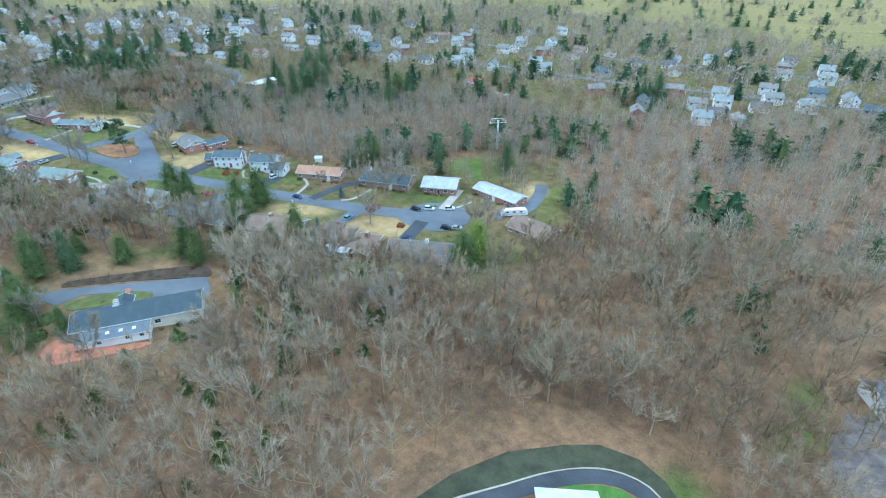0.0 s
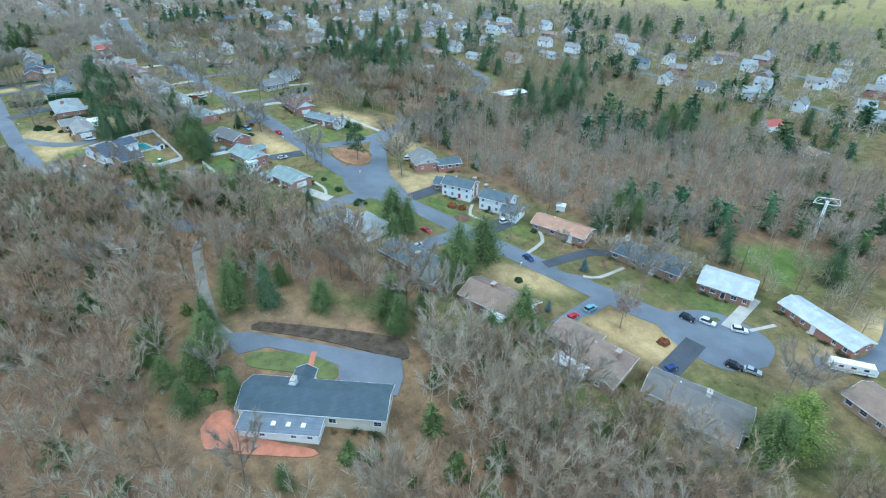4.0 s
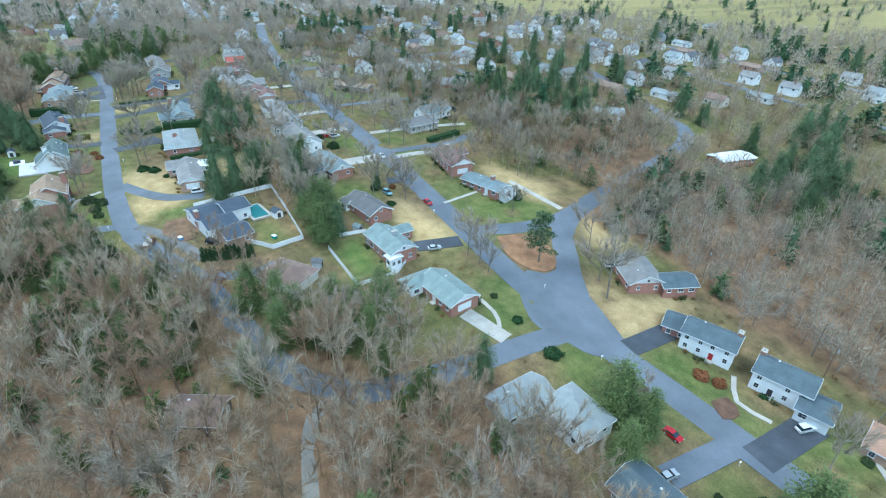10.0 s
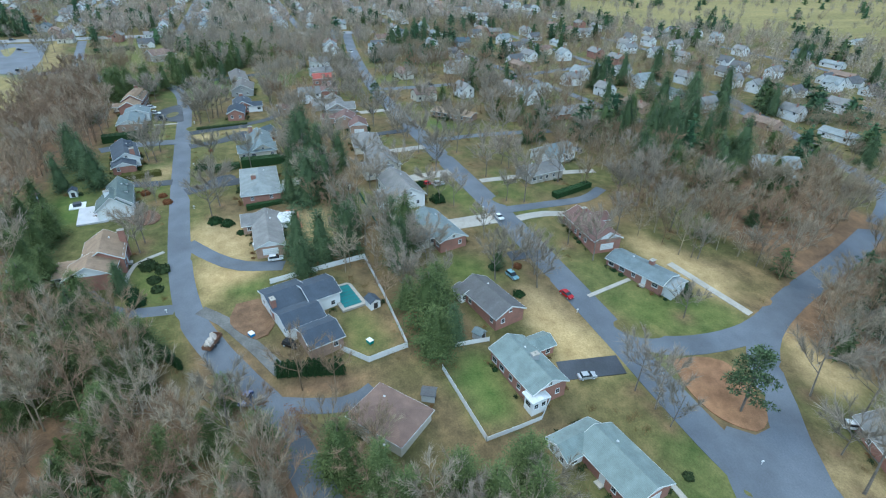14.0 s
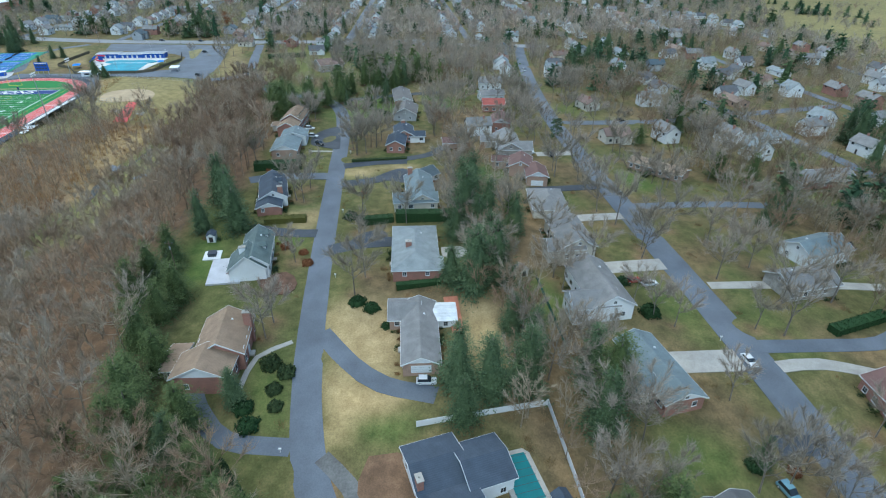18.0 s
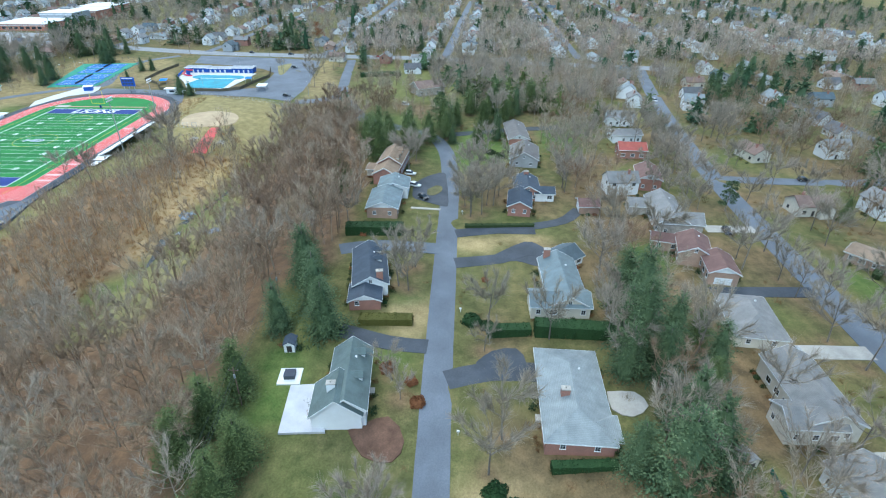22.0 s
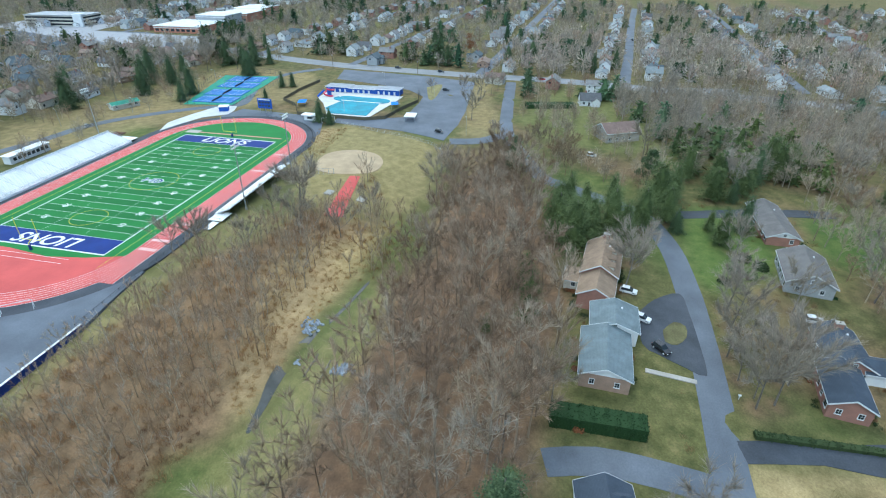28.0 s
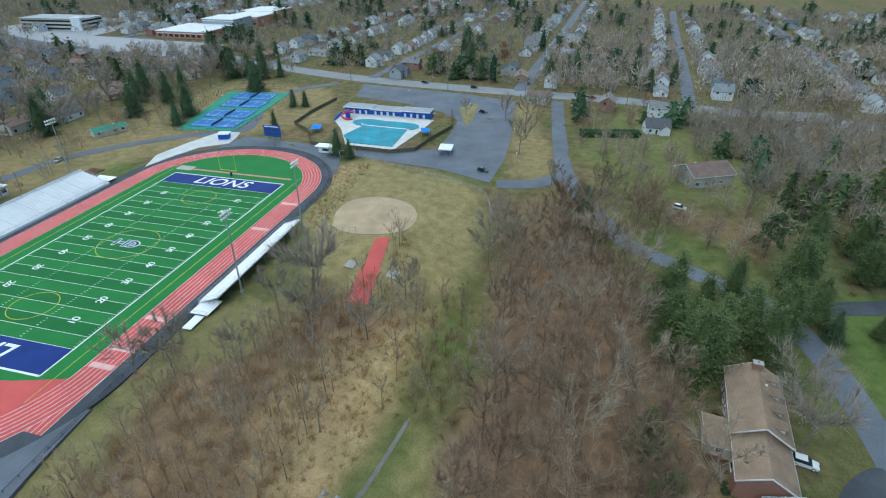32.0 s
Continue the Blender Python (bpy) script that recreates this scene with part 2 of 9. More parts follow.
# ---- mesh helpers ----
class MB:
    """Collects vertices and faces."""

    def __init__(self):
        self.v, self.f = [], []

    def add(self, verts, faces):
        k = len(self.v)
        self.v.extend(verts)
        self.f.extend([tuple(i + k for i in f) for f in faces])
        return self

    def box(self, x0, x1, y0, y1, z0, z1, m=None):
        vs = [(x, y, z) for z in (z0, z1) for x, y in ((x0, y0), (x1, y0), (x1, y1), (x0, y1))]
        if m is not None:
            vs = [tuple(m @ Vector(p)) for p in vs]
        return self.add(vs, [(3, 2, 1, 0), (4, 5, 6, 7), (0, 1, 5, 4), (1, 2, 6, 5), (2, 3, 7, 6), (3, 0, 4, 7)])

    def cyl(self, x, y, z0, z1, r0, r1=None, n=10, m=None):
        r1 = r0 if r1 is None else r1
        vs = []
        for z, r in ((z0, r0), (z1, r1)):
            for i in range(n):
                a = 2 * math.pi * i / n
                vs.append((x + r * math.cos(a), y + r * math.sin(a), z))
        if m is not None:
            vs = [tuple(m @ Vector(p)) for p in vs]
        return self.add(vs, [tuple(range(n - 1, -1, -1)), tuple(range(n, 2 * n))] + [(i, (i + 1) % n, n + (i + 1) % n, n + i) for i in range(n)])

    def rod(self, a, b, r, n=5):
        a, b = Vector(a), Vector(b)
        m = Matrix.Translation(a) @ (b - a).to_track_quat("Z", "Y").to_matrix().to_4x4()
        return self.cyl(0, 0, 0, (b - a).length, r, r, n, m)

    def moved(self, m):
        self.v = [tuple(m @ Vector(p)) for p in self.v]
        return self

    def mesh(self, name, material):
        me = bpy.data.meshes.new(name)
        me.from_pydata(self.v, [], self.f)
        if material:
            me.materials.append(material)
        me.update()
        return me


def part(name, mb, material, parent=None, label="", m=None):
    """One mesh object, under a thing or a part if a parent is given."""
    ob = new(name, mb.mesh(name, material) if isinstance(mb, MB) else mb)
    if parent is not None:
        ob.parent = parent
    if m is not None:
        ob.matrix_basis = m
    if label:
        ob["label"] = label
    return ob


def root(name, x, y, z, yaw, label, category, group=""):
    ob = new(name)
    ob.empty_display_size = 0.5
    ob.matrix_basis = pose(x, y, z, 0, 0, yaw)
    return tagged(ob, label, category, group)


def smooth01(a, b, x):
    t = np.clip((x - a) / (b - a), 0.0, 1.0)
    return t * t * (3 - 2 * t)


def height(x, y):
    """The lie of the land: a slope rising westwards, a knoll, and the creek's valley."""
    x, y = np.asarray(x, float), np.asarray(y, float)
    s = np.clip(-(x + 70), 0, 500)
    z = -18 + 18 * np.sin(np.clip(s / 490, 0, 1) * np.pi / 2) ** 1.15
    z = z + 3.2 * np.exp(-((x + 370) / 90) ** 2 - ((y - 170) / 75) ** 2)
    z = z - 2.0 * np.exp(-((x + 350) / 80) ** 2 - ((y - 45) / 40) ** 2)
    z = z - 2.6 * np.exp(-((x + 190) / 95) ** 2 - ((y - 185) / 75) ** 2)
    w = smooth01(-300, -400, x) * smooth01(-660, -590, x)
    return z - 7.0 * w * np.exp(-((y + 50 + 0.12 * (x + 500)) / 26) ** 2)


def hz(x, y):
    return float(height(x, y))


def bend(pts, step=4.0):
    """A smooth curve through the points, in even steps."""
    p = [Vector((*q, 0)) for q in pts]
    p = [2 * p[0] - p[1]] + p + [2 * p[-1] - p[-2]]
    out = []
    for i in range(1, len(p) - 2):
        a, b, c, d = p[i - 1:i + 3]
        n = max(2, int((c - b).length / step))
        for k in range(n):
            t = k / n
            out.append(0.5 * (2 * b + (c - a) * t + (2 * a - 5 * b + 4 * c - d) * t * t + (3 * b - a - 3 * c + d) * t ** 3))
    return out + [p[-2]]


PAVED = []  # (points, half width) of all paved strips, to keep trees off them
RECTS = []  # (x, y, yaw, half length, half width) of buildings and courts
LIFT = [0.0]


def strip(name, pts, width, material, label="", lift=0.05, kind="structure", keep=True):
    """A paved strip laid on the ground: road, drive or path, with a shallow edge."""
    q = bend(pts)
    LIFT[0] += 0.0015
    z = lift + LIFT[0]
    if keep:
        PAVED.append((np.array([(v.x, v.y) for v in q]), width / 2))
    mb = MB()
    vs = []
    for i, v in enumerate(q):
        d = (q[min(i + 1, len(q) - 1)] - q[max(i - 1, 0)]).normalized()
        s = Vector((-d.y, d.x, 0))
        wob = 0.12 * noise.noise((v.x * 0.13, v.y * 0.13, width))
        for k, dz in ((-1.0, -0.3), (-1.0, 0), (-0.5, 0.02), (0, 0.035), (0.5, 0.02), (1.0, 0), (1.0, -0.3)):
            e = v + s * (k * (width / 2 + wob))
            vs.append((e.x, e.y, hz(e.x, e.y) + z + dz))
    n = len(q)
    mb.add(vs, [(i * 7 + k, (i + 1) * 7 + k, (i + 1) * 7 + k + 1, i * 7 + k + 1) for i in range(n - 1) for k in range(6)])
    ob = part(name, mb, material)
    return tagged(ob, label, name.split("_")[-1], "", kind)


def patch(name, pts, material, label="", lift=0.05, kind="structure", thick=0.3, smooth=False, cell=4.0, keep=True, parent=None):
    """A flat-lying area with an outline, following the ground."""
    if smooth:
        q = bend(list(pts) + [pts[0]], 2.5)[:-1]
    else:
        q = [Vector((*p, 0)) for p in pts]
    LIFT[0] += 0.0015
    z = lift + LIFT[0]
    if keep:
        a = np.array([(v.x, v.y) for v in q])
        PAVED.append((np.vstack([a, a[:1]]), 1.0))
    bm = bmesh.new()
    vs = [bm.verts.new((v.x, v.y, 0)) for v in q]
    bm.faces.new(vs)
    xs, ys = [v.x for v in q], [v.y for v in q]
    for axis, lo, hi in ((0, min(xs), max(xs)), (1, min(ys), max(ys))):
        k = max(1, int((hi - lo) / cell))
        for i in range(1, k):
            co = [0, 0, 0]
            co[axis] = lo + (hi - lo) * i / k
            no = [0, 0, 0]
            no[axis] = 1
            bmesh.ops.bisect_plane(bm, geom=bm.verts[:] + bm.edges[:] + bm.faces[:], plane_co=co, plane_no=no)
    bmesh.ops.recalc_face_normals(bm, faces=bm.faces)
    if bm.faces[:] and sum(f.normal.z for f in bm.faces) < 0:
        bmesh.ops.reverse_faces(bm, faces=bm.faces)
    edge = [e for e in bm.edges if e.is_boundary]
    r = bmesh.ops.extrude_edge_only(bm, edges=edge)
    low = {v for v in r["geom"] if isinstance(v, bmesh.types.BMVert)}
    for v in bm.verts:
        v.co.z = hz(v.co.x, v.co.y) + z - (thick if v in low else 0)
    me = bpy.data.meshes.new(name)
    bm.to_mesh(me)
    bm.free()
    me.materials.append(material)
    ob = part(name, me, None, parent)
    return tagged(ob, label, name.split("_")[-1], "", kind) if parent is None else ob


def inside(poly, x, y):
    """Which of the points lie in the polygon."""
    r = np.zeros(np.shape(x), bool)
    p = list(poly)
    for (x0, y0), (x1, y1) in zip(p, p[1:] + p[:1]):
        with np.errstate(divide="ignore", invalid="ignore"):
            r ^= ((y0 > y) != (y1 > y)) & (x < (x1 - x0) * (y - y0) / (y1 - y0 + 1e-12) + x0)
    return r


def near_path(pts, x, y):
    """Distance of the points to a polyline."""
    d = np.full(np.shape(x), 1e9)
    for a, b in zip(pts[:-1], pts[1:]):
        u = b - a
        k = np.clip(((x - a[0]) * u[0] + (y - a[1]) * u[1]) / (u @ u + 1e-9), 0, 1)
        d = np.minimum(d, np.hypot(x - a[0] - k * u[0], y - a[1] - k * u[1]))
    return d


def free(x, y, road=1.5, wall=2.0):
    """Which of the points stand clear of paving and buildings."""
    ok = np.ones(np.shape(x), bool)
    for pts, half in PAVED:
        lo, hi = pts.min(0) - half - road - 1, pts.max(0) + half + road + 1
        c = ok & (x > lo[0]) & (x < hi[0]) & (y > lo[1]) & (y < hi[1])
        if c.any():
            ok[c] &= near_path(pts, x[c], y[c]) > half + road
    for cx, cy, yaw, a, b in RECTS:
        c, s = math.cos(radians(yaw)), math.sin(radians(yaw))
        u, v = (x - cx) * c + (y - cy) * s, -(x - cx) * s + (y - cy) * c
        ok &= (np.abs(u) > a + wall) | (np.abs(v) > b + wall)
    return ok

# ---- the ground sheet and its zones ----
WOODS = {
    "south": [(-628, -22), (-602, -4), (-566, 6), (-540, 12), (-517, 14), (-485, 14), (-462, 12), (-446, 2), (-400, -2), (-372, 8), (-350, 14), (-325, 42), (-285, 56), (-262, 64), (-222, 68), (-180, 64), (-160, 46), (-120, 52), (-108, 70), (-112, 108), (-60, 122), (-20, 114), (40, 104), (90, 60), (80, -60), (60, -230), (-430, -230), (-432, -95), (-440, -42), (-470, -38), (-505, -38), (-540, -34), (-585, -38), (-612, -36)],
    "middle": [(-232, 92), (-190, 104), (-140, 118), (-128, 126), (-60, 138), (-40, 120), (-115, 96), (-150, 118), (-176, 106), (-185, 84), (-214, 80)],
    "east": [(-60, 118), (-36, 98), (40, 100), (120, 120), (300, 200), (320, 330), (170, 400), (40, 396), (-20, 380), (-60, 330), (-52, 262), (-40, 240), (-34, 205), (-40, 170)],
    "north": [(-268, 205), (-240, 214), (-214, 206), (-150, 216), (-118, 238), (-92, 264), (-62, 262), (-60, 330), (-90, 356), (-150, 372), (-200, 330), (-262, 300), (-290, 280), (-284, 236)],
    "lane": [(-300, 60), (-262, 66), (-238, 92), (-247, 98), (-266, 86), (-288, 78)],
    "hollow": [(-250, 86), (-248, 98), (-238, 110), (-234, 118), (-224, 128), (-200, 124), (-175, 134), (-158, 126), (-150, 121), (-176, 109), (-192, 101), (-190, 78), (-184, 66), (-240, 70), (-262, 74)],
    "junction": [(-330, 225), (-296, 230), (-280, 200), (-262, 206), (-250, 212), (-276, 250), (-290, 290), (-340, 300), (-360, 260)],
}
MEADOW = [(-430, -52), (-451, -50), (-481, -48), (-499, -46), (-515, -43), (-526, -42), (-525, -38), (-516, -34), (-483, -34), (-452, -35), (-430, -36)]
SCRUB = [(-600, -70), (-575, -50), (-540, -60), (-490, -52), (-455, -58), (-430, -60), (-430, -230), (-455, -125), (-490, -108), (-545, -104), (-560, -75)]
GREENS = [
    [(-319, 160), (-320, 177), (-306, 176), (-294, 192), (-284, 199), (-281, 180), (-285, 169), (-299, 161)],
    [(-297, 116), (-294, 122), (-274, 122), (-275, 110), (-289, 110)], [(-271, 154), (-248, 157), (-239, 155), (-235, 147), (-234, 138), (-251, 142)],
    [(-224, 148), (-223, 156), (-211, 158), (-210, 145)], [(-210, 169), (-210, 180), (-193, 182), (-179, 179), (-179, 172), (-195, 168)],
    [(-180, 147), (-181, 163), (-164, 165), (-164, 154)], [(-399, 5), (-424, 5), (-424, 13), (-409, 18), (-398, 18)],
    [(-425, 32), (-424, 42), (-418, 43), (-417, 33)], [(-590, 50), (-597, 70), (-574, 66), (-575, 50)], [(-564, 54), (-575, 78), (-556, 75), (-539, 60), (-540, 52)],
    [(-591, 91), (-590, 108), (-571, 104), (-578, 91)], [(-108, 236), (-106, 246), (-96, 256), (-83, 256), (-78, 240), (-92, 226)], [(-108, 199), (-95, 207), (-90, 204), (-96, 190)],
    [(-154, 132), (-145, 139), (-138, 132), (-132, 120), (-150, 124)], [(-727, -19), (-717, 11), (-657, -2), (-672, -14)], [(-477, 104), (-480, 119), (-465, 121), (-459, 109)],
    [(-353, 35), (-361, 35), (-369, 41), (-358, 45), (-343, 44)], [(-302, 77), (-300, 90), (-293, 90), (-298, 70)], [(-545, 117), (-553, 131), (-534, 128), (-530, 115)],
    [(-321, 89), (-318, 100), (-305, 101), (-305, 89)], [(-112, 122), (-100, 138), (-90, 134), (-104, 118)], [(-400, 140), (-380, 150), (-350, 148), (-372, 138)],
    [(-748, -12), (-705, 30), (-690, 20), (-662, 4), (-684, -18)],
    [(-392, 162), (-395, 175), (-352, 172), (-350, 163)], [(-444, -60), (-462, -50), (-484, -50), (-515, -51), (-526, -46), (-524, -38), (-510, -38), (-480, -39), (-456, -43), (-436, -52)],
]
TANS = [
    [(-652, -106), (-642, -119), (-603, -109), (-586, -104), (-592, -98), (-620, -102)],
    [(-370, 53), (-388, 52), (-386, 69), (-356, 71), (-361, 61)], [(-341, 55), (-368, 53), (-356, 64), (-350, 72), (-343, 71)],
    [(-385, 88), (-383, 99), (-352, 97), (-359, 90)], [(-317, 141), (-311, 148), (-280, 153), (-281, 137), (-298, 137)],
    [(-248, 179), (-234, 184), (-225, 203), (-219, 183), (-218, 170), (-232, 172)], 
    [(-74, 190), (-69, 203), (-59, 240), (-50, 226)], [(-282, 207), (-256, 209), (-252, 196), (-262, 192)], [(-118, 160), (-115, 172), (-96, 176), (-92, 164), (-101, 160)],
    [(-444, 33), (-445, 44), (-429, 44), (-429, 34)], [(-480, 52), (-483, 84), (-475, 80), (-478, 66), (-471, 60), (-470, 52)],
    [(-165, 163), (-140, 170), (-128, 170), (-140, 157), (-160, 155)], [(-320, 186), (-288, 200), (-300, 210), (-330, 195)],
    [(-521, -77), (-542, -70), (-557, -60), (-564, -50), (-533, -50), (-507, -53), (-497, -54), (-488, -55), (-470, -53), (-471, -58), (-484, -63), (-501, -67)],
]


def value_noise(x, y, s, seed=0.0):
    return (np.sin(x / s * 2.1 + seed) * np.cos(y / s * 1.7 - seed * 1.3) + np.sin((x + y) / s * 1.3 + 2.1 * seed) * np.cos((x - 0.6 * y) / s * 2.3 + seed) + 0.5 * np.sin(x / s * 5.1 - y / s * 4.3 + seed)) / 2.5


def axis(lo, hi, step, far):
    mid = np.arange(lo, hi + 0.1, step)
    out, d, a = [], step, 0.0
    while a < far:
        d *= 1.35
        a += d
        out.append(a)
    out = np.array(out)
    return np.concatenate([lo - out[::-1], mid, hi + out])


gx, gy = axis(-760, 60, 2.2, 4000), axis(-250, 330, 2.2, 4000)
X, Y = np.meshgrid(gx, gy)
Z = height(X, Y) + 0.12 * value_noise(X, Y, 14, 0.4)
wx = X + 2.0 * value_noise(X, Y, 5, 1.7) + 3.0 * value_noise(X, Y, 17, 0.3)
wy = Y + 2.0 * value_noise(X, Y, 5, 4.2) + 3.0 * value_noise(X, Y, 17, 2.9)
leafy = np.zeros(X.shape)
for poly in list(WOODS.values()) + [SCRUB]:
    leafy[inside(poly, wx, wy)] = 1.0
leafy = np.maximum(leafy, np.clip(0.3 + 0.9 * value_noise(X, Y, 23, 2.0), 0, 0.62) * ((Y > 60) | (X < -620)))
leafy[inside([(-182, 64), (-160, 44), (-118, 50), (-104, 72), (-110, 110), (-136, 112), (-176, 80)], wx, wy)] = 0.85
leafy[(X > -60) & (Y < 112) & (X < 140)] = 1.0
leafy[inside([(-186, 76), (-188, 98), (-174, 102), (-151, 114), (-140, 114), (-146, 104), (-176, 79)], wx, wy)] = 1.0
# orchards of back gardens between the houses lie under leaves
leafy = np.maximum(leafy, ((Y > 96) & (Y < 122) & (X < -300) & (X > -560)) * 0.7)
leafy = np.maximum(leafy, ((Y > 52) & (Y < 60) & (X < -300) & (X > -336)) * 0.9)
greens, tans = np.zeros(X.shape), np.zeros(X.shape)
for poly in GREENS:
    greens[inside(poly, wx, wy)] = 0.95 if poly[0] in ((-399, 5), (-297, 116), (-564, 54), (-590, 50), (-477, 104), (-108, 236), (-591, 91)) else 0.6
for poly in TANS:
    tans[inside(poly, wx, wy)] = 0.7 if poly is TANS[-1] else 0.8
greens = np.maximum(greens, np.clip(value_noise(X, Y, 31, 5.0) - 0.15, 0, 0.6) * (1 - leafy))
GOLF = [(-960, 560), (-860, 525), (-760, 508), (-680, 590), (-560, 670), (-430, 785), (-290, 848), (0, 805), (90, 720), (160, 655), (500, 640), (1500, 1200), (1500, 4000), (-2500, 4000), (-1500, 900)]
golf = inside(GOLF, X, Y) & (value_noise(X, Y, 90, 1.0) > -0.45)
greens[golf], tans[golf], leafy[golf] = 0.55, 0.45, 0.0
ball = inside([(-655, -112), (-650, -88), (-640, -55), (-600, -45), (-575, -50), (-555, -66), (-560, -85), (-600, -108)], wx, wy)
greens[ball], tans[ball], leafy[ball] = 0.25, 0.42, 0.0
park = inside([(-800, -60), (-650, -25), (-650, -45), (-670, -50), (-770, -64)], wx, wy) | inside([(-770, -250), (-600, -280), (-560, -230), (-660, -190), (-700, -150), (-760, -180)], wx, wy)
tans[park], leafy[park] = 0.35, 0.2
tans[inside(SCRUB, wx, wy)] = np.maximum(tans[inside(SCRUB, wx, wy)], 0.16)
verge = inside(SCRUB, wx, wy) & (wy < -97 + np.clip((-wx - 515) * 0.7, 0, 12))
greens[verge], tans[verge], leafy[verge] = 0.35, 0.25, 0.1
lawn = inside([(-765, -8), (-725, 62), (-650, 45), (-652, -2), (-690, -24)], wx, wy)
greens[lawn], tans[lawn], leafy[lawn] = 0.6, 0.1, 0.25
slope = inside([(-198, 91), (-190, 99), (-168, 102), (-151, 107), (-160, 98), (-174, 83), (-181, 77), (-190, 84)], wx, wy)
tans[slope], leafy[slope] = 0.18, 1.0
for poly, amount in (([(-598, 75), (-595, 54), (-563, 49.5), (-540, 51.5), (-545, 60), (-556, 66), (-570, 74)], 1.0), ([(-600, 93), (-594, 118), (-556, 105), (-563, 95), (-577, 90)], 1.0),
                     ([(-426, 8), (-426, 13), (-410, 15), (-398, 19), (-402, 9), (-409, 6)], 1.0), ([(-424, 33), (-423, 41), (-413, 42), (-412, 33)], 0.9),
                     ([(-449, 32), (-449, 42), (-443, 41), (-442, 32)], 0.9), ([(-478, 108), (-482, 126), (-469, 117), (-461, 114), (-468, 104)], 0.9), ([(-395, 110), (-393, 122), (-377, 120), (-371, 115), (-373, 108)], 0.75),
                     ([(-468, 165), (-464, 175), (-449, 178), (-445, 171), (-452, 164)], 0.9), ([(-347, 58), (-346, 72), (-340, 75), (-339, 69)], 0.7), ([(37, 104), (39, 128), (46, 136), (45, 112)], 0.7), ([(9, 78), (12, 92), (20, 88), (30, 84), (22, 76)], 0.6)):
    lush = inside(poly, wx, wy)
    greens[lush], tans[lush], leafy[lush] = amount, 0.0, 0.0
litter = inside([(-329, 57), (-311, 66), (-303, 72), (-299, 92), (-292, 92), (-296, 70), (-312, 60)], wx, wy)
greens[litter], tans[litter], leafy[litter] = 0.0, 0.0, 1.0
greens[inside(MEADOW, wx, wy)], tans[inside(MEADOW, wx, wy)], leafy[inside(MEADOW, wx, wy)] = 0.5, 0.25, 0.1
for a in (leafy, greens, tans):
    for _ in range(2):
        a[:, 1:-1] = (a[:, :-2] + 2 * a[:, 1:-1] + a[:, 2:]) / 4
        a[1:-1] = (a[:-2] + 2 * a[1:-1] + a[2:]) / 4
ny, nx = X.shape
me = bpy.data.meshes.new("ground")
idx = np.arange(nx * ny).reshape(ny, nx)
quads = np.stack([idx[:-1, :-1], idx[:-1, 1:], idx[1:, 1:], idx[1:, :-1]], -1).reshape(-1, 4)


def fill_mesh(me, verts, faces):
    """Vertices and faces of equal size from arrays."""
    k = faces.shape[1]
    me.vertices.add(len(verts))
    me.vertices.foreach_set("co", np.ascontiguousarray(verts, np.float32).ravel())
    me.loops.add(faces.size)
    me.loops.foreach_set("vertex_index", np.ascontiguousarray(faces, np.int32).ravel())
    me.polygons.add(len(faces))
    me.polygons.foreach_set("loop_start", np.arange(0, faces.size, k, dtype=np.int32))
    me.update(calc_edges=True)
    return me


fill_mesh(me, np.stack([X, Y, Z], -1).reshape(-1, 3), quads)
zone = me.attributes.new("zone", "FLOAT_COLOR", "POINT")
zone.data.foreach_set("color", np.stack([greens, tans, leafy, np.ones(X.shape)], -1).astype(np.float32).ravel())
me.materials.append(M_GROUND)
me.polygons.foreach_set("use_smooth", np.ones(len(quads), bool))
GROUND = me
tagged(new("ground", me), "winter ground of leaf litter, olive lawns and dormant tan grass", "ground", "", "structure")

# ---- roads, drives and paths ----
R2 = [(-232, 96), (-244, 84), (-265, 77), (-293, 70), (-306, 64), (-322, 57), (-337, 52), (-362, 49), (-400, 48), (-468, 48), (-516, 48), (-542, 47), (-565, 44), (-585, 36), (-596, 20), (-611, 0), (-634, -12), (-662, -24), (-704, -31), (-777, -40)]
R1 = [(-92, 186), (-100, 182), (-116, 178), (-151, 173), (-195, 167), (-224, 162), (-252, 158), (-291, 157), (-347, 156), (-406, 155), (-459, 156), (-500, 157), (-543, 159), (-610, 166), (-692, 178), (-760, 190)]
R4 = [(-226, 160), (-240, 170), (-250, 175.5), (-258, 181), (-268, 187.5), (-277, 198), (-285, 217), (-298, 262), (-314, 305), (-330, 325), (-350, 332), (-400, 350), (-470, 372)]
strip("side_road", [(-228, 162), (-229, 141), (-229, 125), (-230, 107), (-232, 96)], 7.0, M_ASPHALT, "grey asphalt side road winding into bare woods")
strip("west_road", R2, 7.0, M_ASPHALT, "straight grey asphalt residential road with a faint crown")
strip("main_road", R1, 8.6, M_ASPHALT, "grey asphalt residential road ending in a cul-de-sac")
strip("branch_road", R4, 8.2, M_ASPHALT, "grey asphalt road branching off at a planted island")
strip("slip_road", [(-292, 157), (-284.5, 163), (-280.5, 171), (-278.5, 182), (-278.5, 194), (-281, 204)], 6.8, M_ASPHALT, "short asphalt slip beside the planted island")
patch("junction_road", [(-212, 168), (-218, 157), (-228, 153), (-236, 150), (-250, 156), (-244, 164), (-252, 176), (-240, 174)], M_ASPHALT, "wide asphalt junction", smooth=True)
patch("junction_apron", [(-257, 163.5), (-253, 168), (-253.5, 175), (-244, 173), (-236, 166), (-246, 158), (-254, 158)], M_ASPHALT, "asphalt apron at the tip of the planted island", 0.02)
